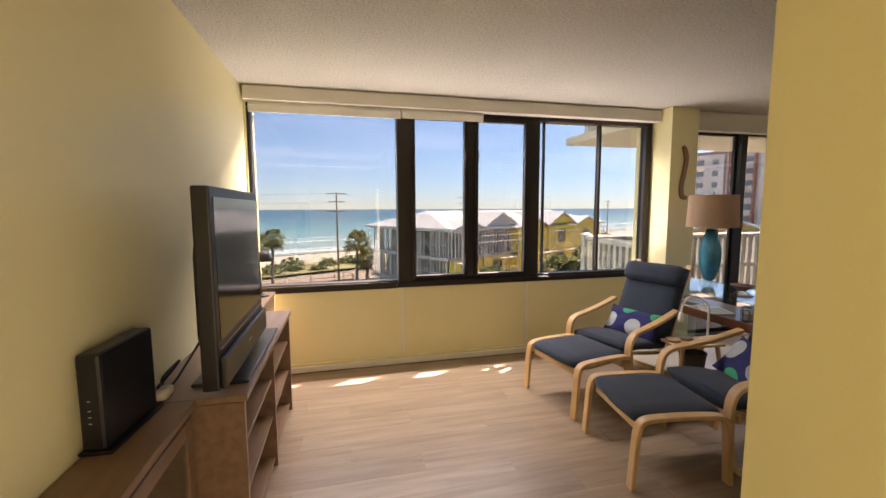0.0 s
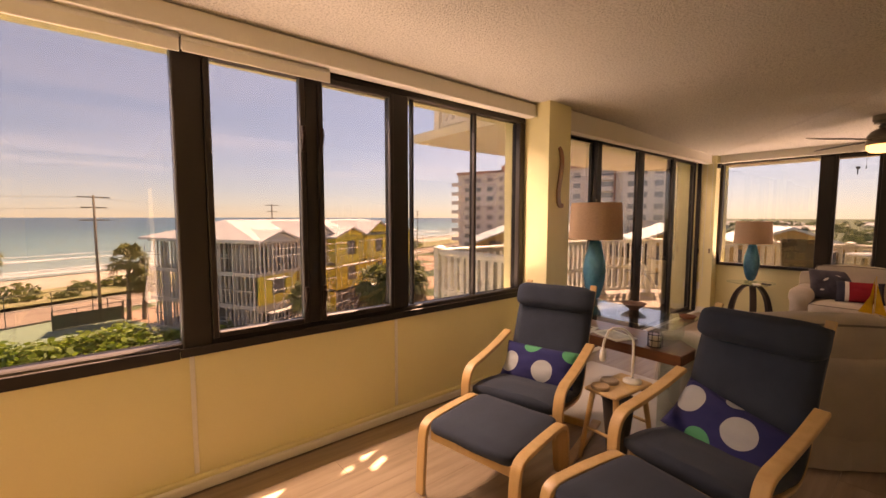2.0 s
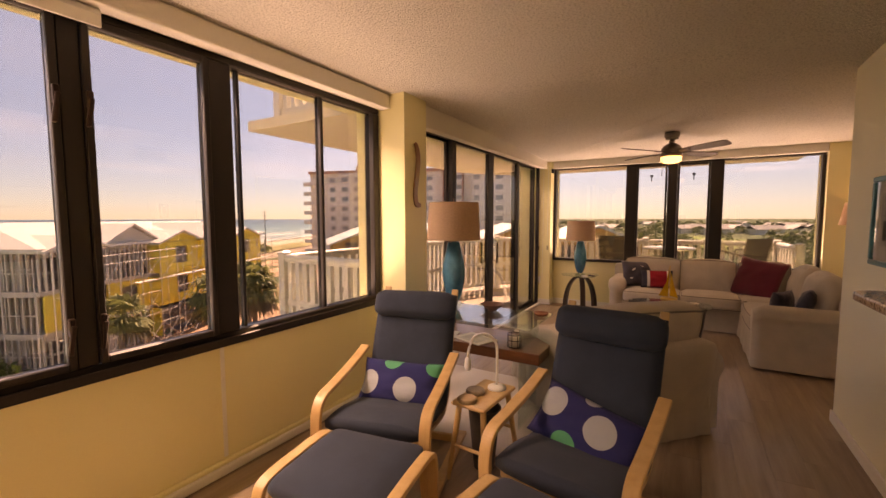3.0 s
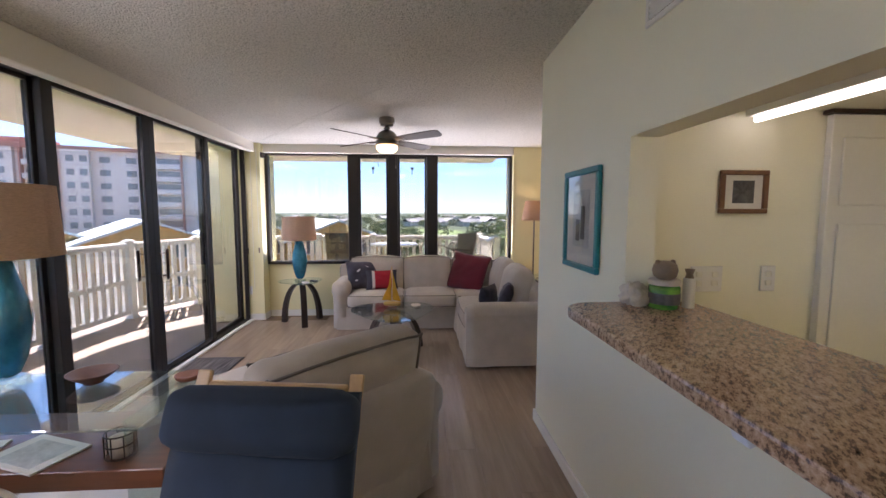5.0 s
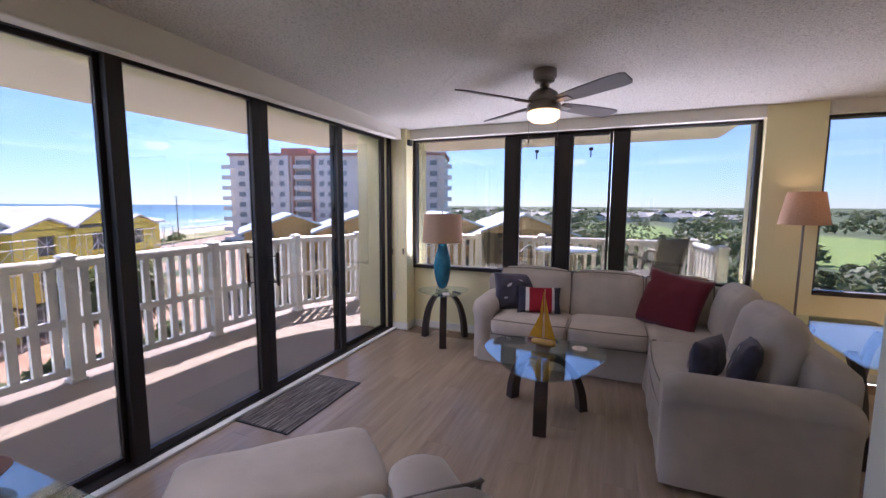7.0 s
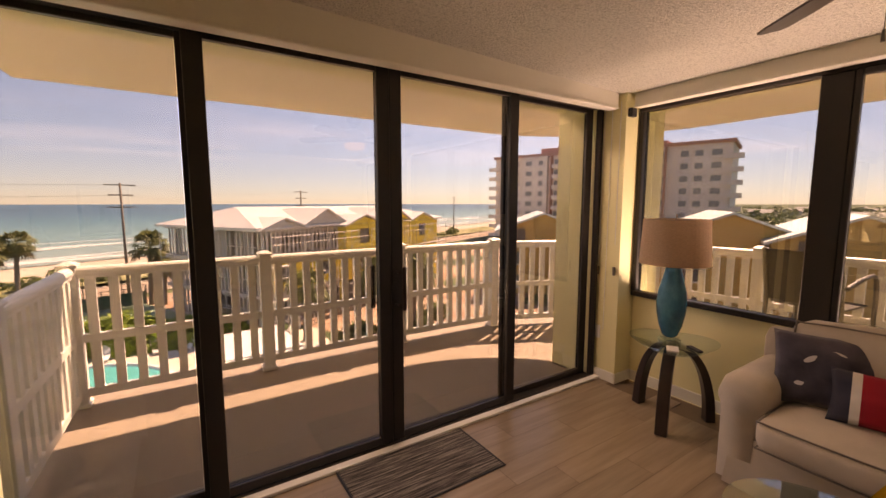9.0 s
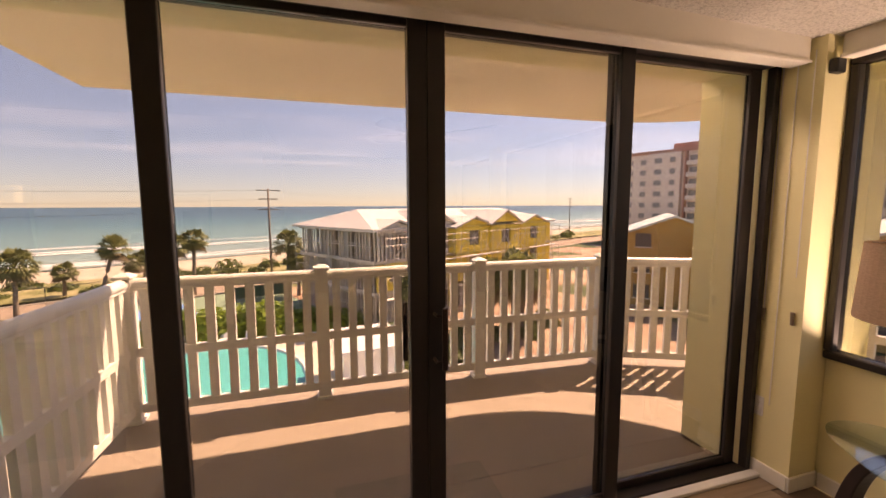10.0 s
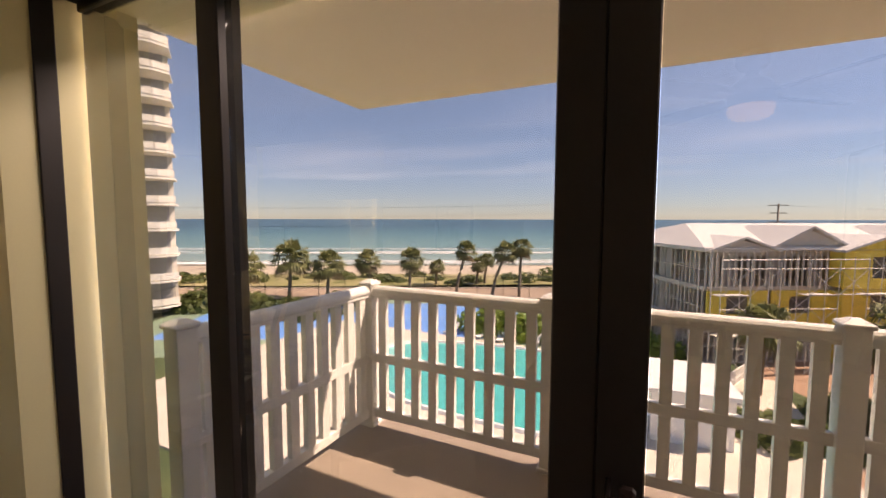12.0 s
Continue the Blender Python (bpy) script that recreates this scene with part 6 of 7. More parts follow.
def palm_crown(seed, size):
    """Fan palm head: stalks that droop, each with a folded fan of narrow blades."""
    r = random.Random(seed)
    green, dry = bmesh.new(), bmesh.new()
    for k in range(64):
        a, e = r.uniform(0, 2 * math.pi), r.uniform(-0.75, 1.35)
        bm = dry if e < -0.45 else green
        L = size * r.uniform(0.75, 1.0)
        d = Vector((math.cos(a) * math.cos(e), math.sin(a) * math.cos(e), math.sin(e)))
        side = Vector((-math.sin(a), math.cos(a), 0))
        up = side.cross(d)
        c = d * L * 0.5
        for j in range(9):
            f = (j - 4) / 4 * 1.25
            way = (d * math.cos(f) + side * math.sin(f)).normalized()
            tip = c + way * L * 0.62 * (1 - 0.18 * abs(f)) - Vector((0, 0, L * 0.16 * (1 + abs(f))))
            mid = c + way * L * 0.32
            w = way.cross(up).normalized() * L * 0.05
            vs = [bm.verts.new(p) for p in (c, mid + w, tip, mid - w)]
            bm.faces.new(vs)
        vs = [bm.verts.new(p) for p in (side * 0.03, c + side * 0.02, c - side * 0.02, -side * 0.03)]
        bm.faces.new(vs)
    return green, dry


def palm(x, y, height, lean, size, seed, label="sabal palm with a shaggy fan crown"):
    c = thing("palm_tree", label, "palm tree", T((x, y, GZ)), group="beachside palms")
    pts = smooth_path([(0, 0, 0), (lean[0] * 0.25, lean[1] * 0.25, height * 0.4), (lean[0], lean[1], height)], 6)
    part("trunk", tube(pts, 0.24, 10, 0.72), M["trunk"], c, "grey ringed trunk", smooth=True)
    g, d = palm_crown(seed, size)
    part("crown", g, M["frond"], c, "green fan fronds", at=T((lean[0], lean[1], height + 0.1)))
    part("dead_fronds", d, M["dry_frond"], c, "hanging dry fronds", at=T((lean[0], lean[1], height)))
    return c


def az_place(eye, az, dist):
    return eye[0] + dist * math.sin(radians(az)), eye[1] + dist * math.cos(radians(az))


E11 = (5.79, 2.96)
for az, dist, h, lean, size, seed in ((-23.7, 57, 6.0, (1.6, -0.4), 1.9, 1), (-18.7, 55.6, 5.9, (1.7, 0.3), 2.0, 2), (-15.0, 56.1, 6.4, (0.2, 0.2), 1.9, 3), (-4.3, 50.9, 6.0, (0.2, 0.1), 2.2, 4), (-30.3, 55, 4.9, (0.3, 0), 2.2, 5),
                                      (-35.6, 55, 4.8, (-0.4, 0), 2.1, 6), (-41.4, 55, 4.3, (0.3, 0), 2.7, 7), (-46.3, 57, 5.2, (0.6, 0), 3.2, 8), (-20.9, 64, 3.4, (0.3, 0), 1.6, 9), (-19.8, 65, 3.9, (0.4, 0), 1.6, 10),
                                      (-26.6, 64, 2.9, (0.2, 0), 1.6, 11), (-3.0, 50, 3.9, (0.2, 0), 1.9, 12), (-52.0, 56, 4.4, (0.6, 0), 3.0, 13)):
    x, y = az_place(E11, az, dist)
    palm(x, y, h, lean, size, seed)
# a palm cluster below the balcony before the site
for x, y, h, s, sd in ((19.5, 30.0, 5.2, 2.6, 21), (18.0, 31.5, 4.6, 2.4, 22), (21.0, 31.5, 4.4, 2.4, 23), (12.5, 33, 4.0, 2.0, 24)):
    palm(x, y, h, (0.2, 0.1), s, sd, "bushy palm beside the building site")


def leaf_cloud(bm, c, r, n, size, gen):
    for _ in range(n):
        d = Vector((gen.gauss(0, 1), gen.gauss(0, 1), gen.gauss(0, 1))).normalized()
        p = c + Vector((d.x * r.x, d.y * r.y, abs(d.z) * r.z)) * gen.uniform(0.72, 1.05)
        t = d.cross(Vector((gen.uniform(-1, 1), gen.uniform(-1, 1), gen.uniform(-1, 1)))).normalized()
        q = (d + 0.6 * Vector((gen.uniform(-1, 1), gen.uniform(-1, 1), gen.uniform(-1, 1)))).cross(t).normalized()
        s = size * gen.uniform(0.6, 1.3)
        bm.faces.new([bm.verts.new(p + o) for o in (t * s, q * s * 0.6, -t * s, -q * s * 0.6)])


def shrub_bed(name, spots, mat, label, n=260, size=0.3, kind="stuff", seed=3):
    gen = random.Random(seed)
    bm = bmesh.new()
    for x, y, rx, ry, rz in spots:
        leaf_cloud(bm, Vector((x, y, GZ)), Vector((rx, ry, rz)), n, size, gen)
    return tagged(part(name, bm, mat), label, "shrubs", kind=kind)


def along(p0, p1, k, r, gen, jitter=0.8):
    out = []
    for i in range(k):
        t = (i + 0.5) / k
        out.append((p0[0] + (p1[0] - p0[0]) * t + gen.uniform(-jitter, jitter), p0[1] + (p1[1] - p0[1]) * t + gen.uniform(-jitter, jitter), r * gen.uniform(0.8, 1.3), r * gen.uniform(0.8, 1.3), r * gen.uniform(0.7, 1.2)))
    return out


gen = random.Random(11)
shrub_bed("hedge", along((-8.0, 39.5), (7.5, 39.0), 16, 2.2, gen), M["bright_leaf"], "sunlit yellow-green hedge beside the courts", 330, 0.28)
shrub_bed("dune_shrubs", [(*shore(u + gen.uniform(-2, 2), gen.uniform(64, 73))[:2], gen.uniform(1.0, 2.6), gen.uniform(1.0, 2.2), gen.uniform(0.8, 2.0)) for u in range(-60, 140, 3)], M["leaf"], "dark sea-grape shrubs along the dunes", 110, 0.42)
shrub_bed("site_shrubs", along((8, 27), (24, 33), 12, 1.3, gen, 1.6) + along((13, 16), (30, 22), 10, 1.4, gen, 2), M["leaf"], "dark green shrubs below the balcony", 220, 0.3)
shrub_bed("left_shrubs", along((-24, 38), (-44, 34), 9, 2.2, gen, 2.0), M["leaf"], "dark trees beside the road", 260, 0.42)

# ---- fences and poles ----
M["post_metal"] = surface("dark_fence", (0.05, 0.06, 0.055), 0.6, metal=0.4)
M["pole_wood"] = surface("weathered_pole", (0.20, 0.165, 0.14), 0.9, vary=0.2, scale=1, fine=9, relief=0.3)
M["windscreen"] = surface("green_windscreen", (0.07, 0.16, 0.12), 0.9, vary=0.2, scale=0.6)


def fence(p0, p1, n, h, label, screen=False):
    c = thing("court_fence", label, "fence", T((0, 0, GZ)))
    a, b = Vector((*p0, 0)), Vector((*p1, 0))
    pm = None
    for k in range(n + 1):
        at = T(a + (b - a) * k / n)
        if pm is None:
            pm = part("post", cyl(0.04, 0.04, 0, h, 8), M["post_metal"], c, at=at)
        else:
            shared("post", pm.data, c, at)
    for z in (h, 0.15):
        part("rail", tube([a + Vector((0, 0, z)), b + Vector((0, 0, z))], 0.035, 6), M["post_metal"], c)
    if screen:
        d = (b - a).normalized().cross(Vector((0, 0, 1))) * 0.01
        bm = bmesh.new()
        vs = [bm.verts.new(p) for p in (a + Vector((0, 0, 0.2)), b + Vector((0, 0, 0.2)), b + Vector((0, 0, h - 0.4)), a + Vector((0, 0, h - 0.4)))]
        bm.faces.new(vs)
        bmesh.ops.solidify(bm, geom=bm.faces[:], thickness=0.02)
        part("windscreen", bm, M["windscreen"], c, "green windscreen cloth")
    return c


q = lambda u, n: tuple(shore(u, n)[:2])
fence(q(-22, 53.1), q(26, 53.1), 14, 3.0, "tall dark chain-link fence along the courts")
fence(q(26, 53.1), q(26, 47.6), 2, 2.0, "dark chain-link fence at the court's corner")
fence(q(20.5, 48.2), q(25.8, 47.4), 3, 1.9, "low green windscreen at the court's end", True)
fence(q(-22, 31), q(-22, 53.1), 6, 3.0, "dark chain-link fence at the court's far end")


def utility_pole(x, y, h, label):
    c = thing("utility_pole", label, "utility pole", T((x, y, GZ)), group="utility poles")
    part("pole", cyl(0.17, 0.11, 0, h, 10), M["pole_wood"], c, smooth=True)
    for k, (z, w) in enumerate(((h - 0.25, 1.5), (h - 1.35, 1.2), (h - 2.7, 1.4))):
        part("cross_arm", turned(box(-w, -0.06, -0.06, w, 0.06, 0.06), T((0.0, 0, z)) @ spin(27)), M["pole_wood"], c)
    return c


utility_pole(-0.35, 59.5, 12.8, "tall weathered utility pole beside the beach road")
utility_pole(23.6, 78.0, 12.8, "weathered utility pole behind the building site")
utility_pole(82.5, 115.3, 12.7, "distant utility pole along the coast road")
wires = bmesh.new()
for z in (3.55, 2.4, 1.2):
    for off in (-1.2, 1.2):
        for (x0, y0), (x1, y1), dz in (((-70, 25), (-0.35, 59.5), 0), ((-0.35, 59.5), (23.6, 78), 0), ((23.6, 78), (82.5, 115.3), 0)):
            pts = [(x0 + (x1 - x0) * t / 8, y0 + (y1 - y0) * t / 8 + off * 0.6, z - 0.7 * 4 * (t / 8) * (1 - t / 8) + dz * t / 8) for t in range(9)]
            t2 = tube(pts, 0.006, 4)
            me = bpy.data.meshes.new("temporary")
            t2.to_mesh(me)
            wires.from_mesh(me)
            bpy.data.meshes.remove(me)
            t2.free()
tagged(part("power_lines", wires, M["post_metal"]), "thin dark power lines strung between the poles", "power lines")

# ---- building under construction ----
M["sheathing"] = surface("yellow_sheathing", (0.80, 0.60, 0.10), 0.8, vary=0.12, scale=0.5, fine=3, relief=0.1)
M["stud"] = surface("raw_timber", (0.58, 0.53, 0.47), 0.85, vary=0.2, scale=2, fine=9)
# flat dark colour stands in for the shade inside openings and windows
M["opening_shade"] = surface("interior_shade", (0.13, 0.12, 0.11), 0.9)
M["pale_roof"] = surface("white_roof_sheet", (0.62, 0.60, 0.57), 0.6, vary=0.05, scale=0.3, fine=3)
M["scaffold"] = surface("scaffold_tube", (0.62, 0.60, 0.57), 0.5, metal=0.2)


def gable_roof(w, d, rise, over=0.5, thick=0.22):
    """A gable roof whose ridge runs along y, from y=-over to d+over."""
    bm = bmesh.new()
    h = w / 2 + over
    drop = rise * over / (w / 2)
    prof = [(-h, -drop), (0, rise), (h, -drop), (h, -drop - thick), (0, rise - thick), (-h, -drop - thick)]
    a = [bm.verts.new((x, -over, z)) for x, z in prof]
    b = [bm.verts.new((x, d + over, z)) for x, z in prof]
    for k in range(6):
        bm.faces.new((a[k], a[(k + 1) % 6], b[(k + 1) % 6], b[k]))
    for r in (a, b):
        bm.faces.new((r[0], r[1], r[4], r[5]))
        bm.faces.new((r[1], r[2], r[3], r[4]))
    return bm


def gable_end(w, rise, y, t=0.15):
    bm = bmesh.new()
    a = [bm.verts.new((x, y, z)) for x, z in ((-w / 2, 0), (w / 2, 0), (0, rise - 0.25))]
    b = [bm.verts.new((x, y + t, z)) for x, z in ((-w / 2, 0), (w / 2, 0), (0, rise - 0.25))]
    bm.faces.new(a)
    bm.faces.new(b[::-1])
    for k in range(3):
        bm.faces.new((a[k], a[(k + 1) % 3], b[(k + 1) % 3], b[k]))
    return bm


M["weathered_board"] = surface("weathered_board", (0.33, 0.32, 0.31), 0.85, vary=0.25, scale=1.2, fine=8)


def hip_roof(x0, y0, x1, y1, z, rise, inset, thick=0.2):
    """A hip roof over a rectangle, its ridge along x."""
    bm = bmesh.new()
    ym = (y0 + y1) / 2
    v = [bm.verts.new(p) for p in ((x0, y0, z), (x1, y0, z), (x1, y1, z), (x0, y1, z), (x0 + inset, ym, z + rise), (x1 - inset, ym, z + rise))]
    u = [bm.verts.new((x, y, z - thick)) for x, y in ((x0, y0), (x1, y0), (x1, y1), (x0, y1))]
    for q in ((v[0], v[1], v[5], v[4]), (v[1], v[2], v[5]), (v[2], v[3], v[4], v[5]), (v[3], v[0], v[4])):
        bm.faces.new(q)
    for k in range(4):
        bm.faces.new((u[k], u[(k + 1) % 4], v[(k + 1) % 4], v[k]))
    bm.faces.new(u[::-1])
    return bm


HM = T((10.2, 38.0, GZ)) @ spin(29)
house = thing("unfinished_house", "three-storey house under construction, bare studs and yellow sheathing", "building", HM)
FH, EAVE, HL, HD = 2.8, 8.45, 30.0, 13.4
rng = random.Random(14)
# solid block, its dark colour painted for the unlit rooms
part("core", box(3.0, 3.4, 0, 29, 11.5, 8.2), M["opening_shade"], house, "solid block coloured as the shaded interior")
for k in range(4):
    part("floor_deck", box(-0.15, -0.1, k * FH - 0.2, HL, HD, k * FH + 0.1), M["stud"], house)
# open stud walls of the grey wing: the long side and the end
for k in range(3):
    z0, z1 = k * FH + 0.101, (k + 1) * FH - 0.201
    if k != 1:
        for i in range(20):
            if rng.random() < 0.82:
                part("stud", box(i * 0.46, 0.02, z0, i * 0.46 + 0.09, 0.16, z1), M["stud"], house)
        part("blocking", box(0.0, 0.03, z0 + 1.15, 9.2, 0.15, z0 + 1.24), M["stud"], house)
        part("header", box(0.0, 0.01, z1 - 0.32, 9.2, 0.17, z1), M["stud"], house)
        for x, w in ((1.4, 0.9), (4.6, 1.4), (7.8, 0.9)):
            part("board_panel", box(x, 0.18, z0, x + w, 0.2, z1 - 0.35), M["weathered_board"], house, "grey weathered board")
    for i in range(27):
        if rng.random() < 0.8:
            part("stud", box(0.0, 0.3 + i * 0.48, z0, 0.14, 0.39 + i * 0.48, z1), M["stud"], house)
    part("blocking", box(0.01, 0.3, z0 + 1.15, 0.13, HD - 0.2, z0 + 1.24), M["stud"], house)
    for y, w in ((1.2, 0.9), (4.2, 1.0), (7.4, 1.4), (11.2, 0.9)):
        if rng.random() < 0.75:
            part("board_panel", box(0.16, y, z0, 0.18, y + w, z1 - 0.1), M["weathered_board"], house, "grey weathered board")
    for y in (3.0, 6.5, 10.0):
        part("partition", box(0.5, y, z0, 3.0, y + 0.12, z1), M["stud"], house, "grey inner framing")
    for i in range(7):
        part("stud", box(1.2, 0.9 + i * 1.8, z0, 1.32, 1.02 + i * 1.8, z1), M["stud"], house)


def clad(c, w, y, z0, z1, win, parent):
    """A sheathed wall with one framed opening, its boards' joints and a panel coloured as the shade behind."""
    zs, zt = z0 + 0.75, z1 - 0.45
    part("cladding", merged(box(c - w / 2, y, z0, c - win, y + 0.14, z1), box(c + win, y, z0, c + w / 2, y + 0.14, z1), box(c - win, y, z0, c + win, y + 0.14, zs), box(c - win, y, zt, c + win, y + 0.14, z1)), M["sheathing"], parent, "yellow sheathing with a window opening")
    part("window", merged(box(c - win, y + 0.2, zs, c + win, y + 0.24, zt), ), M["opening_shade"], parent)
    part("opening_brace", merged(tube([(c - win, y + 0.1, zs), (c + win, y + 0.1, zt)], 0.03, 5), tube([(c - win, y + 0.1, zt), (c + win, y + 0.1, zs)], 0.03, 5)), M["scaffold"], parent)


# second storey of the grey wing is sheathed
for c, w in ((2.4, 4.6), (7.2, 4.4)):
    clad(c, w, -0.12, FH + 0.11, 2 * FH - 0.22, 0.85, house)
# gables: centre, width, projection, eave, rise, sheathed
for c, w, out, top, rise, sheathed in ((2.3, 4.7, 0.5, 8.5, 0.85, False), (7.4, 5.4, 0.35, 8.75, 1.35, False), (12.2, 5.9, 1.2, 8.5, 0.95, True), (17.4, 5.6, 1.6, 8.75, 1.35, True), (24.0, 6.0, 1.2, 8.5, 0.95, True)):
    g = T((c, -out, 0))
    part("roof", turned(gable_roof(w, out + 5, rise, 0.3, 0.16), g @ T((0, 0, top))), M["pale_roof"], house, "white sheeted gable roof")
    part("gable", turned(gable_end(w, rise, 0.0), g @ T((0, 0, top - 0.05))), M["sheathing" if sheathed else "stud"], house)
    if sheathed:
        for k in range(3):
            if k:
                clad(c, w, -out, k * FH + 0.02, (k + 1) * FH - 0.02, 0.85, house)
            part("cladding", merged(box(c - w / 2, -out + 0.141, k * FH + 0.11, c - w / 2 + 0.14, -0.101, (k + 1) * FH - 0.21), box(c + w / 2 - 0.14, -out + 0.141, k * FH + 0.11, c + w / 2, -0.101, (k + 1) * FH - 0.21)), M["sheathing"], house, "yellow sheathing")
        # dark box put in for the shade of the open ground floor
        part("ground_opening", box(c - w / 2 + 0.3, -out + 0.3, 0.05, c + w / 2 - 0.3, -0.2, FH - 0.3), M["opening_shade"], house)
    else:
        for i in range(int(w / 0.46) + 1):
            part("stud", box(c - w / 2 + i * 0.46, -out, 2 * FH + 0.1, c - w / 2 + i * 0.46 + 0.09, -out + 0.12, top - 0.1), M["stud"], house)
        part("plate", box(c - w / 2, -out - 0.01, top - 0.3, c + w / 2, -out + 0.13, top - 0.08), M["stud"], house)
part("roof", hip_roof(-0.6, -0.6, HL + 0.5, HD + 0.6, EAVE + 0.1, 1.65, 3.4), M["pale_roof"], house, "white sheeted hip roof")
for k in range(3):
    part("cladding", box(9.5, 0.0, k * FH + 0.11, HL, 0.16, (k + 1) * FH - 0.21), M["sheathing"], house, "yellow sheathing")
    for c in (20.7, 28.0):
        part("window", box(c - 0.5, -0.02, k * FH + 0.9, c + 0.5, -0.001, k * FH + 2.2), M["opening_shade"], house)
part("cladding", box(HL + 0.01, 0, 0, HL + 0.16, HD, EAVE - 0.3), M["sheathing"], house, "yellow sheathing")
scaf = thing("scaffolding", "pale tubular scaffolding with plank decks round the house", "scaffolding", HM)
pm = part("upright", cyl(0.03, 0.03, 0, 8.0, 6), M["scaffold"], scaf, at=T((-0.9, -2.7, 0)))
for i in range(15):
    x = -0.9 + i * 2.05
    for y in (-2.7, -1.8):
        if i or y > -2:
            shared("upright", pm.data, scaf, T((x, y, 0)))
    if i == 14:
        break
    for z in (1.95, 2.8, 4.6, 5.55, 7.3, 7.9):
        if rng.random() < 0.85:
            part("ledger", tube([(x, -2.7, z), (x + 2.05, -2.7, z)], 0.026, 5), M["scaffold"], scaf)
    for z in (2.0, 4.7, 7.3):
        if rng.random() < 0.8:
            part("brace", tube([(x, -2.72, z - 1.8), (x + 2.05, -2.72, z)], 0.022, 5), M["scaffold"], scaf)
            part("brace", tube([(x, -2.68, z), (x + 2.05, -2.68, z - 1.8)], 0.022, 5), M["scaffold"], scaf)
    for z in (2.75, 5.5):
        if rng.random() < 0.75:
            part("deck_board", box(x + 0.02, -2.6, z - 0.06, x + 2.03, -1.9, z), M["scaffold"], scaf)
for i in range(7):
    y = -0.6 + i * 2.2
    shared("upright", pm.data, scaf, T((-0.95, y, 0)))
    for z in (1.95, 2.8, 4.6, 5.55, 7.3):
        if i < 6 and rng.random() < 0.8:
            part("ledger", tube([(-0.95, y, z), (-0.95, y + 2.2, z)], 0.026, 5), M["scaffold"], scaf)
    if i < 6 and i % 2:
        part("brace", tube([(-0.95, y, 2.8), (-0.95, y + 2.2, 4.6)], 0.022, 5), M["scaffold"], scaf)

# ---- yellow houses with pale metal roofs ----
M["ochre"] = surface("ochre_stucco", (0.52, 0.34, 0.13), 0.9, vary=0.08, scale=0.4, fine=4, relief=0.1)
M["metal_roof"] = surface("pale_metal_roof", (0.55, 0.62, 0.60), 0.45, vary=0.06, scale=0.3, fine=2, stretch=(4, 0.3, 1), metal=0.1)


def row_house(x, y, a, w, d, eave, rise, label):
    c = thing("row_house", label, "house", T((x, y, GZ)) @ spin(a), group="ochre row houses")
    part("wall", box(-w / 2, 0, 0, w / 2, d, eave), M["ochre"], c)
    part("gable", turned(gable_end(w, rise, 0.0), T((0, 0, eave))), M["ochre"], c)
    part("roof", turned(gable_roof(w, d, rise, 0.6), T((0, 0, eave))), M["metal_roof"], c, "pale metal gable roof")
    for k in range(3):
        for xx in (-w * 0.28, w * 0.28):
            wd = part("window", box(xx - 0.75, -0.06, k * 2.7 + 0.8, xx + 0.75, -0.001, k * 2.7 + 2.2), M["opening_shade"], c)
            part("sill", box(xx - 0.85, -0.14, k * 2.7 + 0.7, xx + 0.85, -0.061, k * 2.7 + 0.799), M["white"], wd)
    return c


for x, y, a, w, d, e, r in ((40.0, 35.0, -42, 10, 12, 7.6, 1.9), (41.0, 26.0, -50, 10, 13, 7.9, 1.9), (45.0, 18.0, -58, 10, 13, 7.9, 1.9), (46.5, 10.0, -66, 10.5, 13, 7.7, 2.0)):
    row_house(x, y, a, w, d, e, r, "ochre row house with a pale metal gable roof")

# ---- towers ----
M["pink"] = surface("pale_pink_stucco", (0.80, 0.72, 0.65), 0.9, vary=0.06, scale=0.2, fine=2, relief=0.1)
M["coral"] = surface("coral_band", (0.55, 0.27, 0.20), 0.85, vary=0.1, scale=0.3)
M["far_glass"] = surface("far_window_glass", (0.28, 0.295, 0.30), 0.2, vary=0.3, scale=0.3, relief=0)
M["tower_white"] = surface("white_tower_stucco", (0.70, 0.66, 0.58), 0.9, vary=0.05, scale=0.3, fine=3, relief=0.1)
dx, dy = 110 - 91, 45 - 104
tower = thing("apartment_tower", "pale pink apartment tower with coral parapet and balconies", "building", T((91, 104, GZ)) @ spin(math.degrees(math.atan2(dy, dx))))
TW, STO, SH = math.hypot(dx, dy), 8, 2.95
part("wall", box(0, 0, 0, TW, 16, STO * SH + 0.6), M["pink"], tower)
part("parapet", merged(box(-0.5, -0.5, STO * SH + 0.6, TW + 0.5, 16.5, STO * SH + 1.4), box(14, 3, STO * SH + 1.4, 22, 10, STO * SH + 3.2), box(40, 3, STO * SH + 1.4, 48, 10, STO * SH + 2.6)), M["coral"], tower, "coral red parapet")
for x0, x1 in ((10, 18), (26, 31)):
    part("bay", box(x0, -1.2, 0, x1, -0.01, STO * SH + 0.55), M["pink"], tower, "projecting bay")
for x in (19.2, 24.8, 43.0, 48.6):
    part("coral_strip", box(x - 0.14, -1.45, 0, x + 0.14, -0.004, STO * SH + 0.55), M["coral"], tower, "coral vertical strip")
wm = nm = None
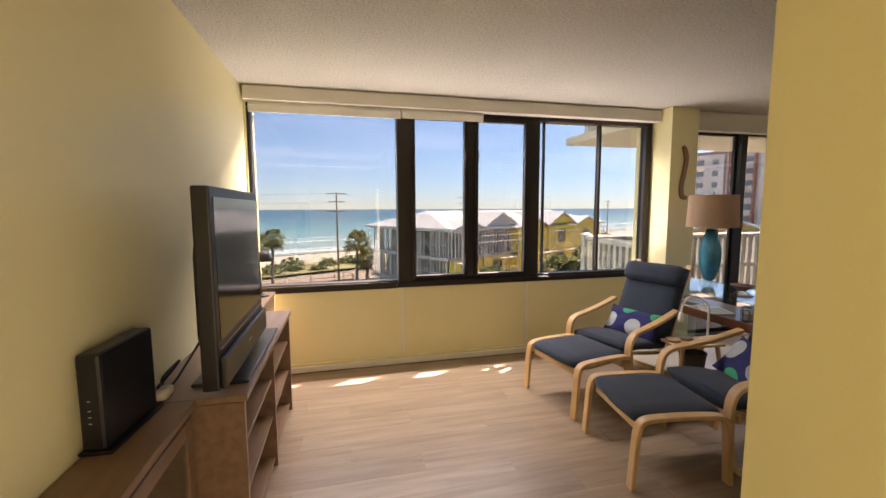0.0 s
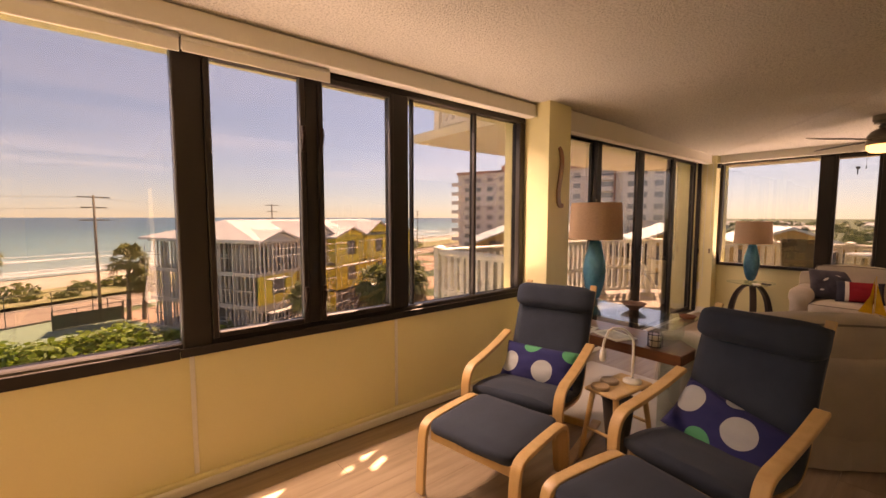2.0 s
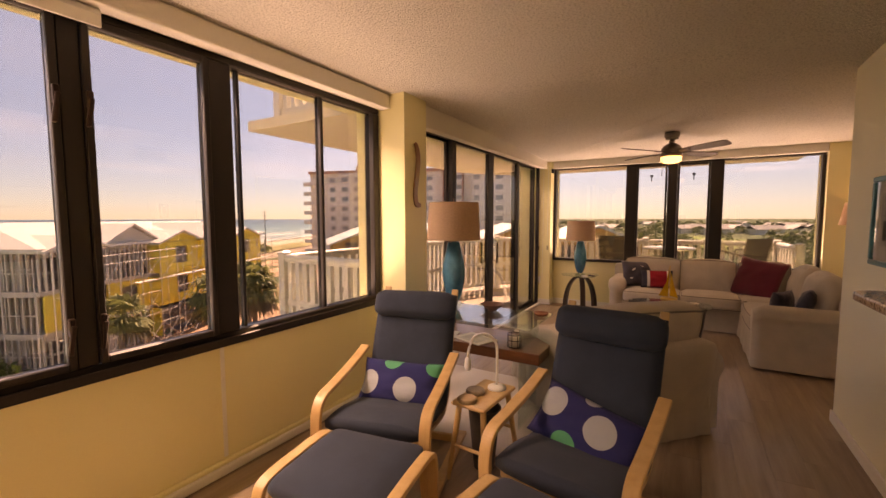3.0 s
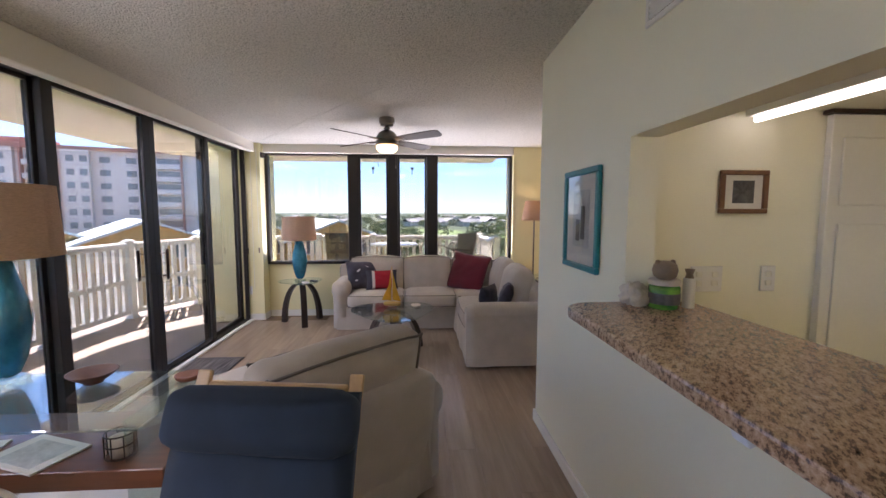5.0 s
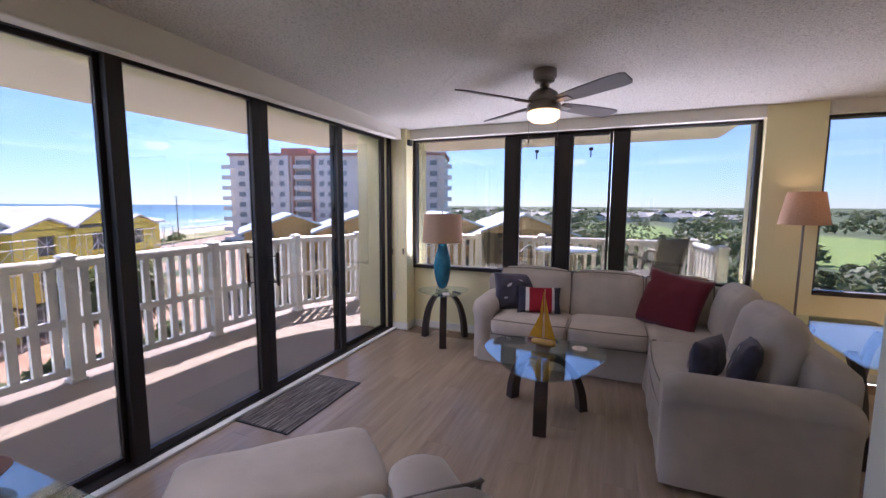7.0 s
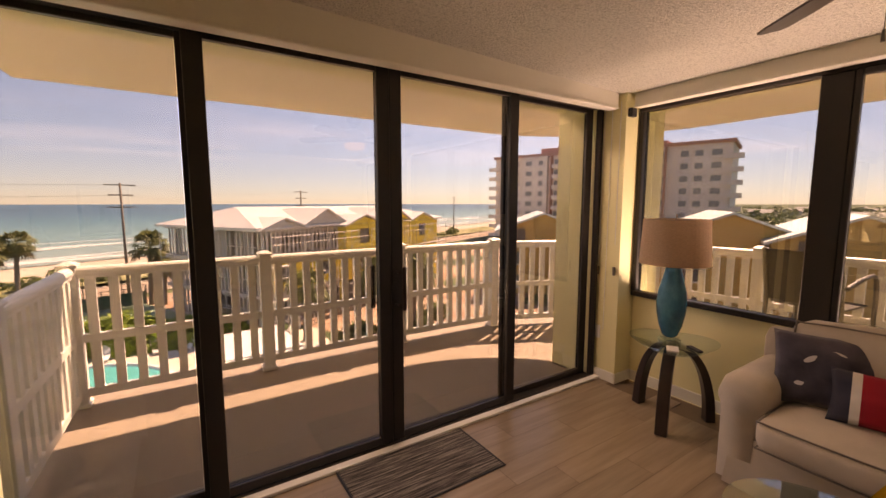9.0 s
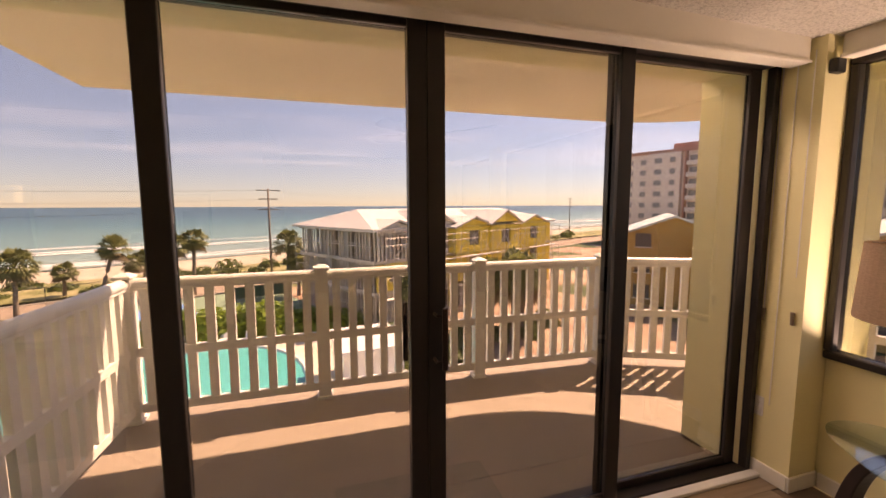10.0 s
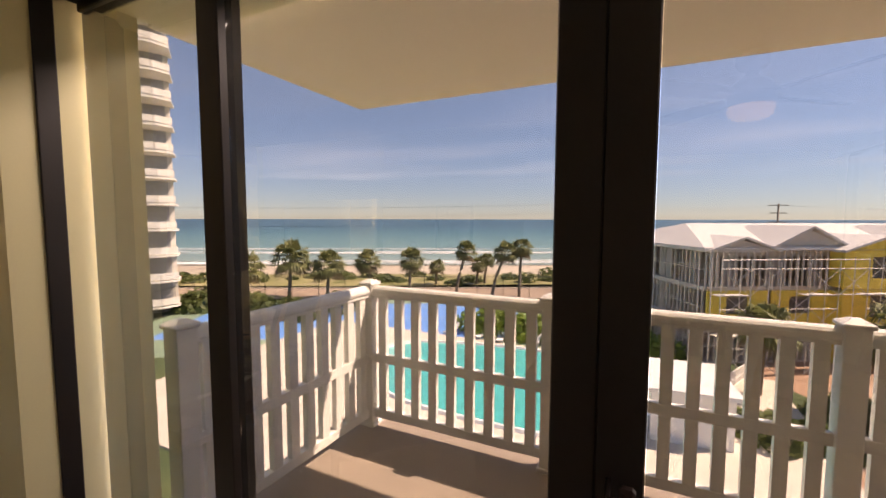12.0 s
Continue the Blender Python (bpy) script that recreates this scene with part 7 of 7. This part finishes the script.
for k in range(STO):
    z = k * SH + 0.9
    for x, narrow in ((3.5, 1.0), (7.5, 0.8), (12.2, 1.0), (16.0, 0.7), (27.6, 0.7), (30.0, 0.7), (33.5, 1.0), (38.5, 1.0), (52.5, 0.8), (55.5, 0.8), (59.0, 1.0)):
        y = -1.23 if any(a < x < b for a, b in ((10, 18), (26, 31))) else -0.03
        at = T((x, y, z)) @ Matrix.Diagonal((narrow, 1, 1, 1))
        if wm is None:
            wm = part("window", box(-1.0, -0.02, 0, 1.0, 0.02, 1.35), M["far_glass"], tower, at=at)
        else:
            shared("window", wm.data, tower, at)
    # flush panels, their colour stands in for shade in the balcony niches
    for x in (22.0, 45.8):
        at = T((x, -0.02, k * SH + 0.1))
        if nm is None:
            nm = part("balcony_door", box(-2.3, -0.02, 0, 2.3, 0.01, 2.3), M["far_glass"], tower, "flush grey glass panel standing in for a shaded balcony niche", at=at)
        else:
            shared("balcony_door", nm.data, tower, at)
    for x0, x1, y0 in ((-1.8, 1.5, -1.2), (19.5, 24.5, -1.4), (43.3, 48.3, -1.4), (60.2, TW + 2.2, -1.0)):
        part("balcony", merged(box(x0, y0, k * SH - 0.15, x1, -0.002, k * SH + 0.05), box(x0, y0, k * SH + 0.051, x1, y0 + 0.08, k * SH + 1.0)), M["pink"], tower, "small balcony with a solid parapet")

wt = thing("apartment_tower", "white apartment tower with stacked curved balconies", "building", T((-53.6, 29.2, GZ)) @ spin(-28))
part("wall", box(-14, -14, 0, 9.5, 8, 34), M["tower_white"], wt)
# sheet added over the wall, darkens it like shade behind the balconies
part("core_glass", box(9.51, -4, 0.2, 9.7, 7.5, 33.5), M["far_glass"], wt, "grey glass sheet put in for the shade behind the balconies")
for k in range(12):
    z = k * 2.72 + 1.0
    bal = part("balcony", slab([(9.0, 8.4), (12.2, 8.0), (12.9, 6.5), (13.0, 1.0), (12.4, -2.0), (9.0, -2.5)][::-1], z, z + 0.22), M["tower_white"], wt, "curved balcony slab")
    part("rail", slab([(12.2, 8.0), (12.9, 6.5), (13.0, 1.0), (12.4, -2.0), (12.25, -1.95), (12.85, 1.0), (12.75, 6.45), (12.1, 7.85)][::-1], z + 0.34, z + 1.02), M["tower_white"], bal, "white balcony railing")

# pool terrace pieces
M["lounge"] = surface("white_lounger", (0.75, 0.74, 0.72), 0.6)
shed = tagged(part("pump_house", merged(box(0, 0, 0, 3.4, 4.2, 2.4), box(-0.25, -0.25, 2.4, 3.65, 4.45, 2.6)), M["white"], at=T((6.6, 24.5, GZ + 0.12)) @ spin(6)), "low white flat-roofed pool building", "building")
lg = None
for k in range(7):
    m = T((-9.5 + k * 2.4 + (0.5 if k % 2 else 0), 37.0 - 0.15 * k, GZ + 0.0)) @ spin(80 + 9 * (k % 3))
    if lg is None:
        lg = thing("sun_lounger", "white sun lounger on the pool terrace", "lounger", m, group="pool loungers")
        part("bed", box(-0.9, -0.3, 0.3, 0.4, 0.3, 0.36), M["lounge"], lg)
        part("backrest", turned(box(0, -0.3, 0, 0.75, 0.3, 0.06), T((0.41, 0, 0.31)) @ spin(-45, "Y")), M["lounge"], lg)
        for sx in (-0.8, 0.35):
            for sy in (-0.26, 0.26):
                part("leg", box(sx - 0.03, sy - 0.03, 0, sx + 0.03, sy + 0.03, 0.299), M["lounge"], lg)
    else:
        copy_thing(lg, m)
railing("pool_fence", [(6.0, 24.0), (8.0, 27.5), (11.5, 34.0), (13.0, 37.0)], GZ, "white vinyl fence beside the pool")

# ---- inland view: golf lawn, woods, low houses ----
def lawn(cx, cy, rx, ry, name):
    setting(name, slab([(cx + rx * math.cos(a) * (1 + 0.12 * math.sin(3 * a)), cy + ry * math.sin(a) * (1 + 0.12 * math.cos(2 * a))) for a in [2 * math.pi * k / 40 for k in range(40)]], GZ + 0.01, GZ + 0.05), M["grass"], "bright green golf lawn", "ground")


lawn(140, -56, 66, 30, "ground_lawn_near")
lawn(205, -5, 60, 22, "ground_lawn_far")
gen = random.Random(5)
woods = bmesh.new()
for k in range(760):
    r = 45 + 950 * gen.random() ** 1.7
    a = radians(gen.uniform(62, 132))
    x, y = r * math.sin(a), r * math.cos(a)
    on_lawn = ((x - 140) / 67) ** 2 + ((y + 56) / 31) ** 2 < 1 or ((x - 205) / 60) ** 2 + ((y + 5) / 22) ** 2 < 1
    if (on_lawn and gen.random() < 0.94) or (r < 75 and y > -6) or (85 < x < 130 and 30 < y < 115):
        continue
    s = gen.uniform(2.2, 4.6) * (0.62 if r < 110 else 1.0)
    leaf_cloud(woods, Vector((x, y, GZ + s * 0.3)), Vector((s, s, s * gen.uniform(1.0, 1.6))), 150 if r < 160 else (70 if r < 350 else 34), 0.55 if r < 160 else (0.9 if r < 350 else 1.5), gen)
tagged(part("far_woods", woods, leaf_mat("woodland_leaf", (0.055, 0.085, 0.04), (0.17, 0.20, 0.09))), "mixed dark green trees reaching to the horizon", "woods", kind="stuff")
gen = random.Random(9)
hm = None
M["grey_roof"] = surface("grey_shingle_roof", (0.40, 0.38, 0.36), 0.85, vary=0.1, scale=0.4, fine=4)
for k in range(34):
    r, a = gen.uniform(280, 900), radians(gen.uniform(70, 112))
    m = T((r * math.sin(a), r * math.cos(a), GZ)) @ spin(gen.uniform(0, 180)) @ Matrix.Diagonal((gen.uniform(0.8, 1.6), gen.uniform(0.8, 1.3), 1, 1))
    if hm is None:
        hm = thing("low_house", "small distant pale-roofed house among the trees", "house", m, group="distant houses")
        part("wall", box(-7, -5, 0, 7, 5, 3.6), M["tower_white"], hm)
        part("roof", turned(gable_roof(10, 14, 2.2, 0.6), T((-7, 0, 3.6)) @ spin(-90)), M["grey_roof"], hm)
    else:
        c = copy_thing(hm, T(m.translation) @ spin(gen.uniform(0, 180)))

# ---- clouds: a high thin sheet, clear overhead ----
def cloud_mat(name):
    m, nt, b = material(name)
    nt.nodes.remove(b)
    tr, tl, mix = nt.nodes.new("ShaderNodeBsdfTransparent"), nt.nodes.new("ShaderNodeBsdfTranslucent"), nt.nodes.new("ShaderNodeMixShader")
    tl.inputs[0].default_value = (1, 1, 1, 1)
    at = coords(nt, (0.0006, 0.0011, 1))
    n = ramp(nt, noisy(nt, at, 1.0, 5.0, 0.5), (0.45, (0, 0, 0)), (0.82, (0.14, 0.14, 0.14)))
    ln = nt.nodes.new("ShaderNodeVectorMath")
    ln.operation = "LENGTH"
    nt.links.new(coords(nt), ln.inputs[0])
    mr = nt.nodes.new("ShaderNodeMapRange")
    mr.inputs["From Min"].default_value, mr.inputs["From Max"].default_value = 1100.0, 2000.0
    nt.links.new(ln.outputs["Value"], mr.inputs["Value"])
    mul = nt.nodes.new("ShaderNodeMath")
    mul.operation = "MULTIPLY"
    nt.links.new(n, mul.inputs[0])
    nt.links.new(mr.outputs[0], mul.inputs[1])
    nt.links.new(mul.outputs[0], mix.inputs[0])
    nt.links.new(tr.outputs[0], mix.inputs[1])
    nt.links.new(tl.outputs[0], mix.inputs[2])
    nt.links.new(mix.outputs[0], nt.nodes["Material Output"].inputs[0])
    return m


clouds = bmesh.new()
bmesh.ops.create_circle(clouds, cap_ends=True, segments=48, radius=4700)
cl = part("backdrop_clouds", clouds, cloud_mat("thin_cloud"))
cl.matrix_basis = T((0, 0, 420))
tagged(cl, "thin white cloud layer low over the horizon", "clouds", kind="structure")

# ---- floor planks, one object each ----
rng = random.Random(2)
plank_meshes = []
for k, L in enumerate((1.22, 1.22, 0.8, 0.5)):
    bm = box(0, 0, -0.0075, L - 0.0008, 0.1793, 0.0, 0.0005)
    me = bpy.data.meshes.new("plank")
    bm.to_mesh(me)
    bm.free()
    me.materials.append(M["plank"])
    plank_meshes.append((L, me))
y = -1.86
row = 0
while y < 4.12 - 0.17:
    x = XL + 0.005 - (0 if row % 3 == 0 else (0.0))
    first = True
    while x < 8.05 - 0.3:
        L, me = plank_meshes[(2 if row % 3 == 1 else 3) if first and row % 3 else 0]
        if x + L > 8.055:
            L, me = plank_meshes[2] if x + 0.8 < 8.055 else plank_meshes[3]
            if x + L > 8.055:
                break
        if y > 0.5 or x > 4.3 or x < 1.3:
            shared("plank", me, floor, T((x, y, 0)))
        x += L
        first = False
    y += 0.18
    row += 1
